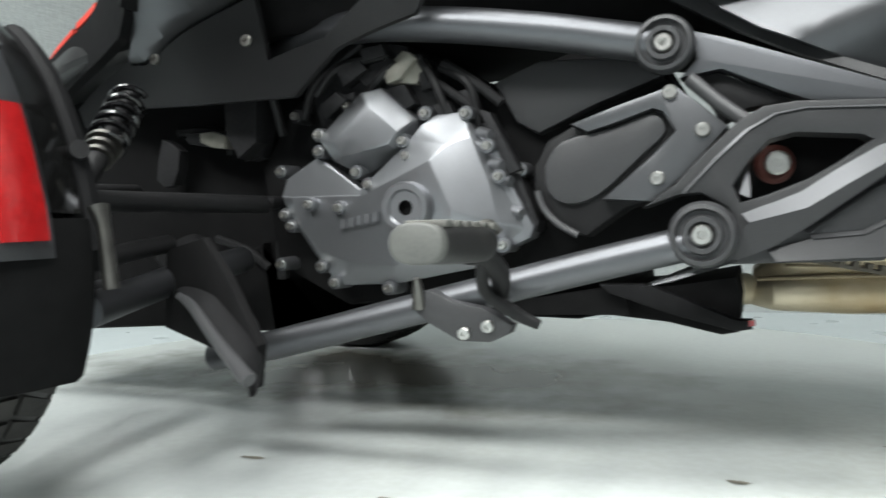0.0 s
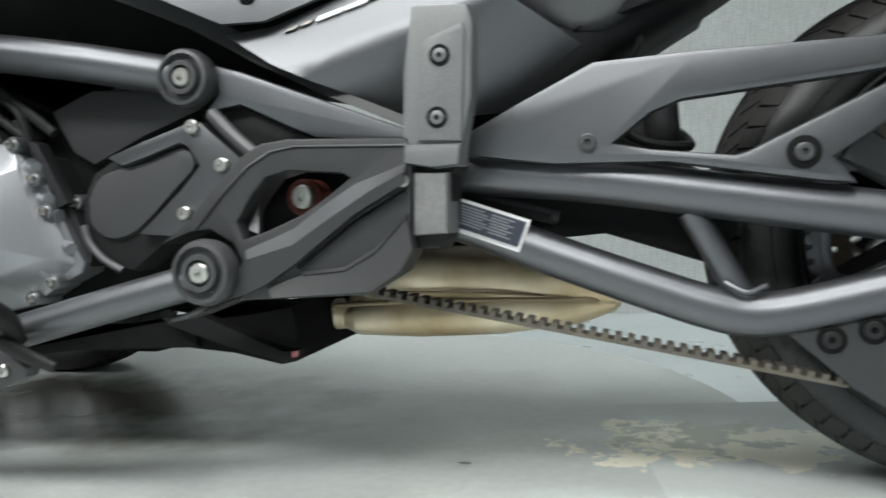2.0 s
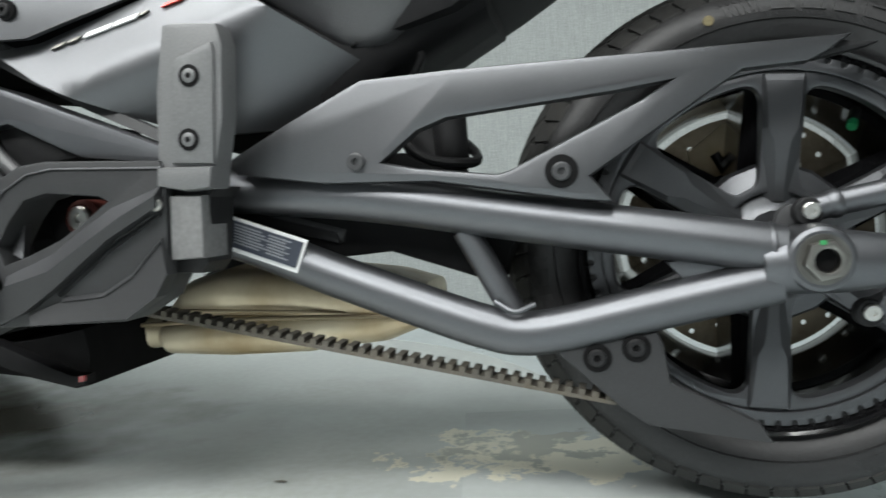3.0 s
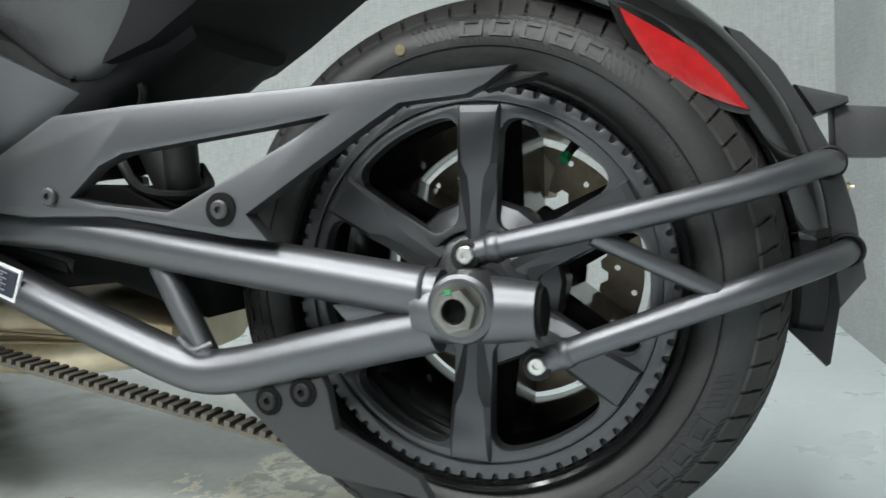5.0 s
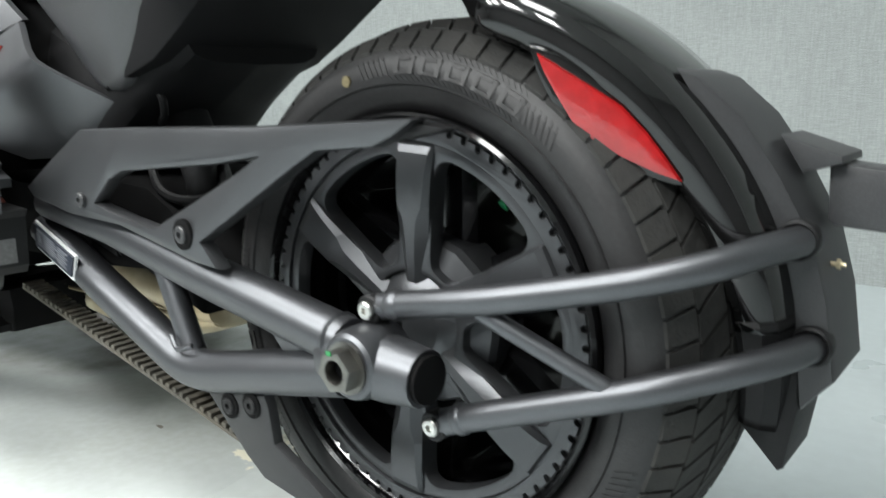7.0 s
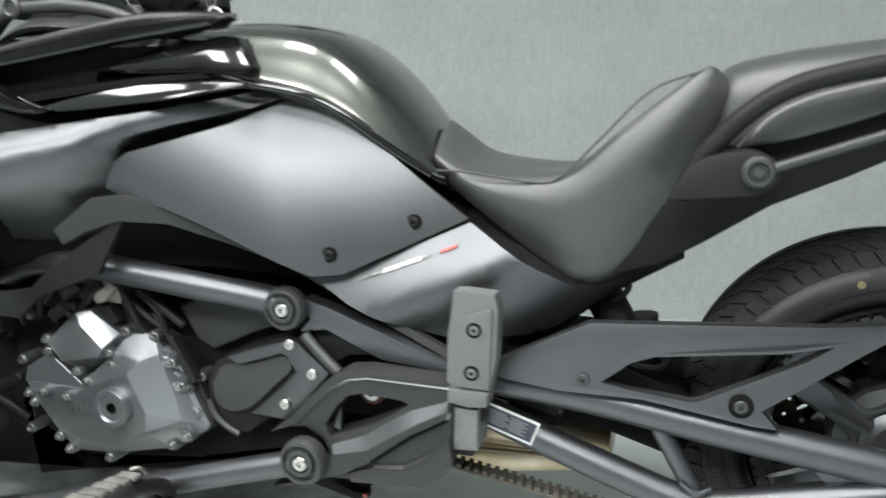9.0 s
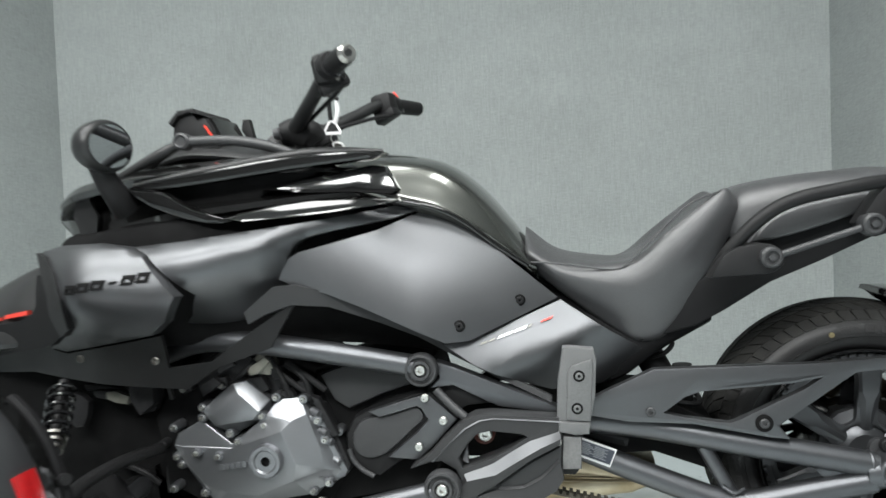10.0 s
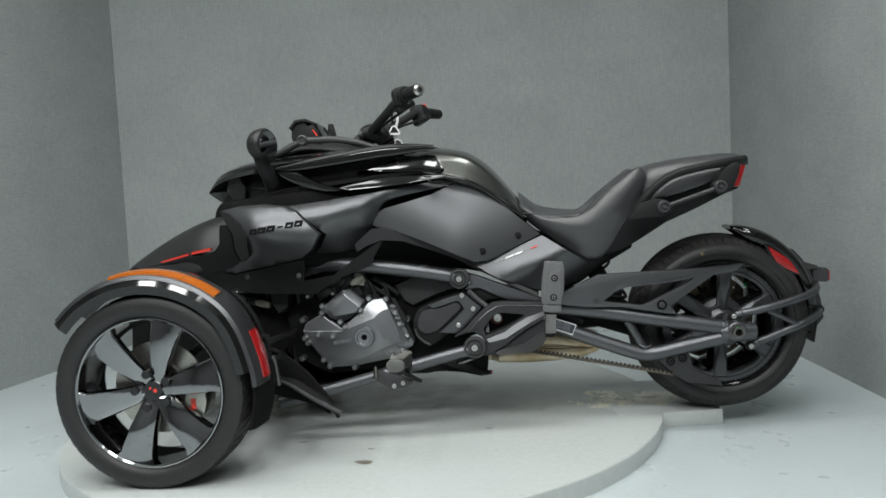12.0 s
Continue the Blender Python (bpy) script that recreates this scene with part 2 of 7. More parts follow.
def tube(points, r, bm=None, seg=16, n=8, flat=1.0, cap=True):
    """A round bar along a smooth line; r is one radius or one for each point."""
    bm = bm or bmesh.new()
    line = spline(points, n)
    radii = [r] * len(line) if not hasattr(r, "__len__") else [float(v) for v in np.interp(np.linspace(0, len(r) - 1, len(line)), range(len(r)), r)]
    rings = []
    t0 = (line[1] - line[0]).normalized()
    up = t0.orthogonal().normalized()
    for i, p in enumerate(line):
        t = (line[min(i + 1, len(line) - 1)] - line[max(i - 1, 0)]).normalized()
        up = (up - t * up.dot(t)).normalized()
        side = t.cross(up)
        rings.append([bm.verts.new(p + radii[i] * (math.cos(a) * up + flat * math.sin(a) * side)) for a in [2 * math.pi * k / seg for k in range(seg)]])
    for a, b in zip(rings, rings[1:]):
        for k in range(seg):
            bm.faces.new((a[k], a[(k + 1) % seg], b[(k + 1) % seg], b[k]))
    if cap:
        bm.faces.new(rings[0][::-1])
        bm.faces.new(rings[-1])
    return bm


def filled(outline, holes=(), cell=0.0, smooth=0):
    """A flat sheet in the xz plane, cut into cells."""
    bm = bmesh.new()
    for loop in (outline, *holes):
        pts = list(loop)
        if smooth:
            pts = [(v.x, v.z) for v in spline([(x, 0, z) for x, z in pts + [pts[0]]], smooth)[:-1]]
        vs = [bm.verts.new((x, 0, z)) for x, z in pts]
        for a, b in zip(vs, vs[1:] + vs[:1]):
            bm.edges.new((a, b))
    bmesh.ops.triangle_fill(bm, use_beauty=True, edges=bm.edges[:], normal=(0, -1, 0))
    if cell:
        xs, zs = [v.co.x for v in bm.verts], [v.co.z for v in bm.verts]
        for lo, hi, no in ((min(xs), max(xs), (1, 0, 0)), (min(zs), max(zs), (0, 0, 1))):
            k = lo + cell
            while k < hi:
                bmesh.ops.bisect_plane(bm, geom=bm.verts[:] + bm.edges[:] + bm.faces[:], plane_co=Vector(no) * k, plane_no=no)
                k += cell
    return bm


def plate(outline, y, depth, bevel=0.003, holes=(), smooth=0, steps=2):
    """A slab with a rounded outer rim: its outer face at y, its back depth further in (towards +y)."""
    bm = filled(outline, holes, 0, smooth)
    bmesh.ops.dissolve_limit(bm, angle_limit=0.01, verts=bm.verts, edges=bm.edges, use_dissolve_boundaries=False)
    for v in bm.verts:
        v.co.y = y + depth
    top = bmesh.ops.extrude_face_region(bm, geom=bm.faces[:])
    bmesh.ops.translate(bm, vec=(0, -depth, 0), verts=[g for g in top["geom"] if isinstance(g, bmesh.types.BMVert)])
    if bevel:
        rim = [e for e in bm.edges if all(abs(v.co.y - y) < 1e-5 for v in e.verts) and any(abs(f.normal.y) < 0.5 or any(abs(v.co.y - y) > 1e-4 for v in f.verts) for f in e.link_faces)]
        bmesh.ops.bevel(bm, geom=rim, offset=bevel, segments=steps, affect="EDGES", profile=0.6, clamp_overlap=True)
    return bm


class Flank:
    """A smooth side of the bodywork: y over (x, z), through a few known places."""

    def __init__(self, known, soft=0.002):
        c = np.array(known, float)
        self.p = c[:, :2]
        n = len(c)
        d = np.linalg.norm(self.p[:, None] - self.p[None], axis=2)
        k = np.where(d > 0, d * d * np.log(d + 1e-12), 0) + np.eye(n) * soft
        q = np.c_[np.ones(n), self.p]
        self.w = np.linalg.solve(np.block([[k, q], [q.T, np.zeros((3, 3))]]), np.r_[c[:, 2], 0, 0, 0])

    def __call__(self, x, z):
        n = len(self.p)
        r = np.hypot(self.p[:, 0] - x, self.p[:, 1] - z)
        return float((self.w[:n] * r * r * np.log(r + 1e-12)).sum() + self.w[n] + self.w[n + 1] * x + self.w[n + 2] * z)


def panel(outline, flank, out=0.0, thick=0.006, cell=0.016, holes=(), smooth=0, crown=None):
    """A curved sheet of bodywork: an outline laid on a flank, with thickness and a turned-in rim."""
    bm = filled(outline, holes, cell, smooth)
    for v in bm.verts:
        x, z = v.co.x, v.co.z
        v.co.y = flank(x, z) - out + (crown(x, z) if crown else 0)
    rim = {v for e in bm.edges if e.is_boundary for v in e.verts}
    back = bmesh.ops.extrude_face_region(bm, geom=bm.faces[:])
    vs = [g for g in back["geom"] if isinstance(g, bmesh.types.BMVert)]
    bmesh.ops.translate(bm, vec=(0, thick, 0), verts=vs)
    return bm


def facet(points, depth):
    """A facet given by its corners, in order, with a back that lies depth further in (towards +y)."""
    bm = bmesh.new()
    front = [bm.verts.new(p) for p in points]
    back = [bm.verts.new((p[0], p[1] + depth, p[2])) for p in points]
    faces = [bm.faces.new(front), bm.faces.new(back[::-1])]
    for i in range(len(front)):
        j = (i + 1) % len(front)
        bm.faces.new((front[i], back[i], back[j], front[j]))
    bmesh.ops.triangulate(bm, faces=faces)
    return bm


def casting_of(points, faces, back, bevel=0.0022):
    """A cast cover of flat facets: named (x, z, y) corners, facets as words of those names, closed to the back."""
    bm = bmesh.new()
    vs = {k: bm.verts.new((x, y, z)) for k, (x, z, y) in points.items()}
    for word in faces:
        bm.faces.new([vs[k] for k in word.split()])
    ridges = [e for e in bm.edges if len(e.link_faces) == 2]
    rim = [e for e in bm.edges if len(e.link_faces) == 1]
    wall = bmesh.ops.extrude_edge_only(bm, edges=rim)
    for v in wall["geom"]:
        if isinstance(v, bmesh.types.BMVert):
            v.co.y = back
    bmesh.ops.bevel(bm, geom=ridges + rim, offset=bevel, segments=2, affect="EDGES", profile=0.5, clamp_overlap=True)
    bmesh.ops.recalc_face_normals(bm, faces=bm.faces)
    return bm


def sheared(bm, x0, x1, dy):
    """Swings a slab inwards: no shift at x0, dy at x1."""
    for v in bm.verts:
        v.co.y += dy * min(1.0, max(0.0, (v.co.x - x0) / (x1 - x0)))
    return bm


def lathe(profile, centre, seg=64, axis="y"):
    """Turns (radius, along) pairs about the y line through centre."""
    bm = bmesh.new()
    rings = []
    for k in range(seg):
        a = 2 * math.pi * k / seg
        rings.append([bm.verts.new((centre[0] + r * math.cos(a), centre[1] + y, centre[2] + r * math.sin(a))) for r, y in profile])
    for k in range(seg):
        a, b = rings[k], rings[(k + 1) % seg]
        for i in range(len(profile) - 1):
            bm.faces.new((a[i], a[i + 1], b[i + 1], b[i]))
    bmesh.ops.remove_doubles(bm, verts=bm.verts, dist=1e-6)
    return bm


def loft(sections, steps=5, sym=True, subdivide=0, around=4):
    """Skins half profiles [(x, y, z), ...] (from the top ridge out and down) and their twins across y = 0, smoothly through every point."""
    rows = []
    for sec in sections:
        line = [Vector(p) for p in sec]
        if sym:
            line = [Vector((p.x, -p.y, p.z)) for p in line[1:]][::-1] + line
            line = spline(line, around)
        else:
            line = spline(line + line[:1], around)[:-1]
        rows.append(line)
    cols = [spline([r[i] for r in rows], steps) for i in range(len(rows[0]))]
    bm = bmesh.new()
    grid = [[bm.verts.new(c[k]) for c in cols] for k in range(len(cols[0]))]
    for a, b in zip(grid, grid[1:]):
        n = len(a)
        for i in range(n):
            bm.faces.new((a[i], a[(i + 1) % n], b[(i + 1) % n], b[i]))
    bm.faces.new(grid[0])
    bm.faces.new(grid[-1][::-1])
    return bm


def bolt_mesh(r=0.008, h=0.006, socket=0.4):
    """A round head that looks along -y, with a hexagon socket."""
    bm = lathe([(0, 0), (r, 0), (r, -h * 0.7), (r * 0.82, -h), (r * socket, -h), (r * socket * 0.9, -h * 0.3), (0, -h * 0.3)], (0, 0, 0), 12)
    return bm


BOLTS = {}


def bolt(parent, at, r=0.008, h=0.006, mat=None, name="bolt", label="", up=None):
    key = (r, h, (mat or STEEL).name)
    if key not in BOLTS:
        ob = part(name, bolt_mesh(r, h), mat or STEEL, parent, label)
        BOLTS[key] = ob
    else:
        ob = new(name, BOLTS[key].data)
        ob.parent = parent
    ob.location = at
    return ob


# ---- the booth ----
FLOOR_Z = -0.052
X0, X1, Y0, Y1, TOP = -3.24, 0.66, -5.2, 1.85, 3.1


def slab(name, x0, x1, y0, y1, z0, z1, mat, label, category):
    bm = bmesh.new()
    box(bm, x0, x1, y0, y1, z0, z1)
    return tagged(part(name, bm, mat, smooth=False), label, category, kind="structure")


slab("floor", X0 - 2.2, X1 + 2.2, Y0, Y1 + 0.1, FLOOR_Z - 0.1, FLOOR_Z, PAINTED_FLOOR, "pale grey painted concrete floor, glossy and scuffed", "floor")
slab("wall_north", X0 - 0.1, X1 + 0.1, Y1, Y1 + 0.1, FLOOR_Z, TOP, FABRIC, "grey fabric-covered back wall of a photo booth", "wall")


def splayed(name, corners, label):
    """An upright wall on a slanted base."""
    bm = bmesh.new()
    base = bm.faces.new([bm.verts.new((x, y, FLOOR_Z)) for x, y in corners])
    top = bmesh.ops.extrude_face_region(bm, geom=[base])
    bmesh.ops.translate(bm, vec=(0, 0, TOP - FLOOR_Z), verts=[g for g in top["geom"] if isinstance(g, bmesh.types.BMVert)])
    bmesh.ops.recalc_face_normals(bm, faces=bm.faces)
    return tagged(part(name, bm, FABRIC, smooth=False), label, "wall", kind="structure")


splayed("wall_west", [(-3.035, Y1), (X0, 0.0), (X0 - 0.1, 0.0), (-3.135, Y1)], "grey fabric-covered side wall of a photo booth")
splayed("wall_east", [(0.587, Y1), (X1, 0.0), (X1 + 0.1, 0.0), (0.687, Y1)], "grey fabric-covered side wall of a photo booth")

slab("wall_south", X0 - 2.2, X1 + 2.2, Y0 - 0.1, Y0, FLOOR_Z, TOP, SHOP_WALL, "plain grey wall that closes the workshop", "wall")
slab("wall_southwest", X0 - 2.3, X0 - 2.2, Y0, 0.0, FLOOR_Z, TOP, SHOP_WALL, "plain grey wall that closes the workshop", "wall")
slab("wall_southeast", X1 + 2.2, X1 + 2.3, Y0, 0.0, FLOOR_Z, TOP, SHOP_WALL, "plain grey wall that closes the workshop", "wall")
slab("wall_return_west", X0 - 2.2, X0 - 0.1, 0.0, 0.1, FLOOR_Z, TOP, FABRIC, "plain grey return wall beside the booth", "wall")
slab("wall_return_east", X1 + 0.1, X1 + 2.2, 0.0, 0.1, FLOOR_Z, TOP, FABRIC, "plain grey return wall beside the booth", "wall")
slab("ceiling", X0 - 2.3, X1 + 2.3, Y0 - 0.1, Y1 + 0.1, TOP, TOP + 0.1, CEILING, "plain white ceiling over the booth", "ceiling")

for lx, ly, watts in [(x, y, w) for y, w in ((-0.95, 28), (-3.1, 76)) for x in (-2.95, -1.9, -0.85, 0.2)]:
    lamp = thing("ceiling_light", "white rectangular ceiling light panel, switched on", "ceiling light", (lx, ly, TOP), "ceiling lights over the booth")
    bm = bmesh.new()
    for a, b, c, d in ((-0.32, 0.32, -0.53, -0.5), (-0.32, 0.32, 0.5, 0.53), (-0.32, -0.29, -0.5, 0.5), (0.29, 0.32, -0.5, 0.5)):
        box(bm, a, b, c, d, -0.05, 0.0)
    part("frame", bm, WHITE, lamp, smooth=False)
    bm = bmesh.new()
    box(bm, -0.29, 0.29, -0.5, 0.5, -0.04, -0.02)
    part("diffuser", bm, LAMP, lamp, "glowing white diffuser", smooth=False)
    li = bpy.data.lights.new("panel_light", "AREA")
    li.shape, li.size, li.size_y, li.energy, li.color = "RECTANGLE", 0.58, 1.0, watts, (0.98, 1.0, 0.99)
    lo = new("panel_light", li)
    lo.location = (lx, ly, TOP - 0.06)

# ---- the turntable ----
TC, TR = (-1.25, 0.12), 1.057
table = thing("turntable", "low round painted turntable with scuffed pale paint, on the floor", "turntable", (TC[0], TC[1], FLOOR_Z))
bm = bmesh.new()
r = bmesh.ops.create_cone(bm, cap_ends=True, segments=160, radius1=TR, radius2=TR, depth=0.052, matrix=Matrix.Translation((0, 0, 0.026)))
bmesh.ops.bevel(bm, geom=[e for e in bm.edges if all(v.co.z > 0.04 for v in e.verts)], offset=0.002, segments=2, affect="EDGES")
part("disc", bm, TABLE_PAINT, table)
bm = bmesh.new()
box(bm, -0.36, 0.0, 0.0, 0.44, 0.0, 0.0525, 0.002, pose(-0.003 - TC[0], -0.041 - TC[1], 0, 0, 0, 9))
part("landing", bm, TABLE_PAINT, table, "projecting landing of the turntable under the rear wheel")


def patch(name, x, y, rx, ry, seed, mat, label="", turn=0.0, z=0.0531, ragged=1.0):
    """A thin worn or stained patch with a ragged outline."""
    rng = random.Random(seed)
    ph = [rng.uniform(0, 6.28) for _ in range(5)]
    bm = bmesh.new()
    vs = []
    for k in range(40):
        a = 2 * math.pi * k / 40
        q = 1 + ragged * (0.22 * math.sin(2 * a + ph[0]) + 0.2 * math.sin(3 * a + ph[1]) + 0.14 * math.sin(5 * a + ph[2]) + 0.12 * math.sin(9 * a + ph[3]) + rng.uniform(-0.1, 0.1))
        vs.append(bm.verts.new((rx * q * math.cos(a), ry * q * math.sin(a), 0)))
    bmesh.ops.triangle_fill(bm, use_beauty=True, edges=[bm.edges.new((p, q)) for p, q in zip(vs, vs[1:] + vs[:1])], normal=(0, 0, 1))
    ob = part(name, bm, mat, table, label, smooth=False)
    ob.location = (x - TC[0], y - TC[1], z)
    ob.rotation_euler.z = radians(turn)
    return ob


for k, (x, y, rx, ry) in enumerate(((-1.163, -0.5, 0.026, 0.017), (-1.163, -0.38, 0.01, 0.006), (-0.8, -0.2, 0.014, 0.005), (-1.4, -0.3, 0.018, 0.005), (-0.62, 0.0, 0.009, 0.004))):
    patch("dirt_spot", x, y, rx, ry, 40 + k, OILY, "small dark oily mark", z=0.0534, ragged=0.4)


# ---- the three-wheeler ----
bike = thing("three_wheeled_motorcycle", "matte charcoal and gloss black three-wheeled motorcycle parked on a turntable", "motorcycle")
side = Flank([(-0.681, 0.635, -0.152), (-0.796, 0.589, -0.188), (-0.591, 0.63, -0.142), (-0.42, 0.509, -0.18), (-1.478, 0.688, -0.385), (-1.343, 0.713, -0.365), (-1.276, 0.675, -0.385), (-1.631, 0.756, -0.255), (-1.566, 0.547, -0.28), (-1.39, 0.547, -0.31), (-1.86, 0.62, -0.17), (-0.95, 0.7, -0.225), (-0.85, 0.8, -0.165), (-1.15, 0.66, -0.315), (-1.05, 0.82, -0.235), (-2.02, 0.49, -0.06), (-1.1, 0.56, -0.275), (-1.35, 0.8, -0.3), (-0.55, 0.5, -0.2)])


# rear wheel
RC = (-0.004, 0.034, 0.3)


def tyre_profile(R, r, w):
    """Half of a tyre's section, from the bead out over the shoulder, then its twin."""
    h = R - r
    half = [(r, w * 0.40), (r + 0.006, w * 0.44), (r + h * 0.25, w * 0.485), (r + h * 0.5, w * 0.5), (r + h * 0.72, w * 0.485), (r + h * 0.88, w * 0.455), (R - 0.012, w * 0.43), (R - 0.005, w * 0.40), (R - 0.002, w * 0.25), (R, 0.0)]
    return [(a, -b) for a, b in half] + [(a, b) for a, b in half[::-1][1:]]


def tread_blocks(R, w, n, rows, slant, depth=0.006, falls=None, fill=0.84):
    """Raised blocks round the tyre, between slanted grooves."""
    bm = bmesh.new()
    for lo, hi, sl in rows:
        for k in range(n):
            a0, a1 = 2 * math.pi * (k + 0.08) / n, 2 * math.pi * (k + fill) / n
            base, top = [], []
            for y, a in ((lo, a0), (hi, a0 + sl), (hi, a1 + sl), (lo, a1)):
                f = abs(y) / (w / 2)
                drop = float(np.interp(abs(y), *falls)) if falls else 0.011 * max(0, (f - 0.72) / 0.28) ** 1.5
                for rad, lst in ((R - 0.014 - drop, base), (R + 0.0015 - drop, top)):
                    lst.append(bm.verts.new((rad * math.cos(a), y, rad * math.sin(a))))
            bm.faces.new(top)
            for i in range(4):
                j = (i + 1) % 4
                bm.faces.new((base[i], base[j], top[j], top[i]))
    return bm


rear = part("rear_wheel", lathe([(0.0, -0.045), (0.06, -0.045), (0.066, -0.03), (0.066, 0.05), (0.0, 0.05)], RC, 40), SPOKE_GREY, bike, "graphite rear wheel with six spokes")
REAR_SECTION = [(0.205, 0.088), (0.212, 0.1), (0.228, 0.109), (0.243, 0.112), (0.256, 0.1095), (0.266, 0.103), (0.275, 0.091), (0.2825, 0.075), (0.289, 0.05), (0.294, 0.0)]
part("tyre", lathe([(a, -b) for a, b in REAR_SECTION] + [(a, b) for a, b in REAR_SECTION[::-1][1:]], RC, 96), RUBBER, rear, "wide black road tyre with worn sidewall")
bm = tread_blocks(0.3, 0.2, 66, [(-0.103, -0.082, 0.02), (-0.08, -0.048, 0.07), (-0.042, -0.006, 0.1), (0.006, 0.042, -0.1), (0.048, 0.08, -0.07), (0.082, 0.103, -0.02)], 0, depth=0.004, falls=((0, 0.05, 0.075, 0.091, 0.103), (0, 0.005, 0.0125, 0.021, 0.0325)), fill=0.94)
bmesh.ops.translate(bm, vec=RC, verts=bm.verts)
part("tread", bm, TREAD, rear, smooth=False)


def wall_y(r):
    return -float(np.interp(r, (0.205, 0.212, 0.228, 0.243, 0.256, 0.266, 0.275), (0.088, 0.1, 0.109, 0.112, 0.1095, 0.103, 0.091))) - 0.0006


def raised(r0, r1, a0, a1, slant=0.0):
    """A low raised bar on the near sidewall of the rear tyre."""
    bm = bmesh.new()
    rows = []
    for f in (0.0, 0.5, 1.0):
        r = r0 + (r1 - r0) * f
        for lift in (0.0, 0.0012):
            rows.append([bm.verts.new((RC[0] + r * math.cos(a + slant * f), RC[1] + wall_y(r) - lift + 0.001, RC[2] + r * math.sin(a + slant * f))) for a in (radians(a0), radians(a1))])
    for k in (0, 2):
        lo0, hi0, lo1, hi1 = rows[k], rows[k + 1], rows[k + 2], rows[k + 3]
        bm.faces.new((hi0[0], hi0[1], hi1[1], hi1[0]))
        bm.faces.new((lo0[0], hi0[0], hi1[0], lo1[0]))
        bm.faces.new((lo0[1], hi0[1], hi1[1], lo1[1]))
    bm.faces.new((rows[0][0], rows[0][1], rows[1][1], rows[1][0]))
    bm.faces.new((rows[4][0], rows[4][1], rows[5][1], rows[5][0]))
    return bm


def sidewall_bar(corners):
    """A raised bar of moulding on the near sidewall, between four (radius, degrees) corners."""
    bm = bmesh.new()
    rings = []
    for lift in (-0.001, 0.0013):
        rings.append([bm.verts.new((RC[0] + r * math.cos(radians(a)), RC[1] + wall_y(r) - lift, RC[2] + r * math.sin(radians(a)))) for r, a in corners])
    lo, hi = rings
    bm.faces.new(hi)
    for i in range(4):
        j = (i + 1) % 4
        bm.faces.new((lo[i], lo[j], hi[j], hi[i]))
    return bm


for start in (47, 167, 287):
    # a field of fine slanted hatching with broad raised letter-sized blocks across its middle
    for k in range(36):
        a = start + 1.5 * k
        inside = 9 < 1.5 * k < 45
        part("sidewall_rib", raised(0.262 if inside else 0.243, 0.27, a, a + 0.65, 0.05), RUBBER, rear, smooth=False)
        if inside:
            part("sidewall_rib", raised(0.238, 0.2425, a, a + 0.65, 0.02), RUBBER, rear, smooth=False)
    for k in range(5):
        a = start + 10 + 7 * k
        for c in ([(0.2445, a), (0.26, a), (0.26, a + 1.1), (0.2445, a + 1.1)], [(0.2445, a + 4.2), (0.26, a + 4.2), (0.26, a + 5.3), (0.2445, a + 5.3)], [(0.257, a + 1.1), (0.26, a + 1.1), (0.26, a + 4.2), (0.257, a + 4.2)], [(0.2445, a + 1.1), (0.2475, a + 1.1), (0.2475, a + 4.2), (0.2445, a + 4.2)]):
            part("sidewall_mark", sidewall_bar(c), RUBBER, rear, smooth=False)
for k in range(20):
    part("sidewall_mark", raised(0.229, 0.233, 20 + 1.3 * k, 20.9 + 1.3 * k), RUBBER, rear, smooth=False)
for r in (0.2355, 0.272):
    part("sidewall_ring", lathe([(r - 0.0012, RC[1] * 0 + wall_y(r) + 0.001), (r, wall_y(r) - 0.0015), (r + 0.0012, wall_y(r) + 0.001)], RC, 96), RUBBER, rear)
bm = bmesh.new()
cyl(bm, (RC[0] - 0.064, RC[1] + wall_y(0.247) + 0.002, RC[2] + 0.2385), (RC[0] - 0.064, RC[1] + wall_y(0.247) - 0.0016, RC[2] + 0.2385), 0.0055, seg=18)
part("paint_dot", bm, material("yellow_chalk", (0.2, 0.165, 0.085), 0.8, stain=0.6, stain_size=120), rear, "faded yellow paint dot", smooth=False)
part("rim", lathe([(0.209, -0.098), (0.2095, -0.108), (0.2065, -0.1115), (0.2035, -0.108), (0.2025, -0.1), (0.1995, -0.097), (0.1975, -0.085), (0.1965, -0.06), (0.19, -0.054), (0.182, -0.05), (0.179, -0.03), (0.172, -0.024), (0.168, 0.02), (0.161, 0.05), (0.16, 0.08), (0.166, 0.094), (0.195, 0.098), (0.203, 0.1), (0.209, 0.1), (0.209, 0.09)], RC, 96), WHEEL_BLACK, rear, "gloss black wheel barrel")


def ring_plate(bm, centre, r0, r1, y0, y1, seg=96):
    o = lathe([(r0, y1), (r0, y0), (r1, y0), (r1, y1), (r0, y1)], centre, seg)
    me = bpy.data.meshes.new("t")
    o.to_mesh(me)
    o.free()
    bm.from_mesh(me)
    bpy.data.meshes.remove(me)
    return bm


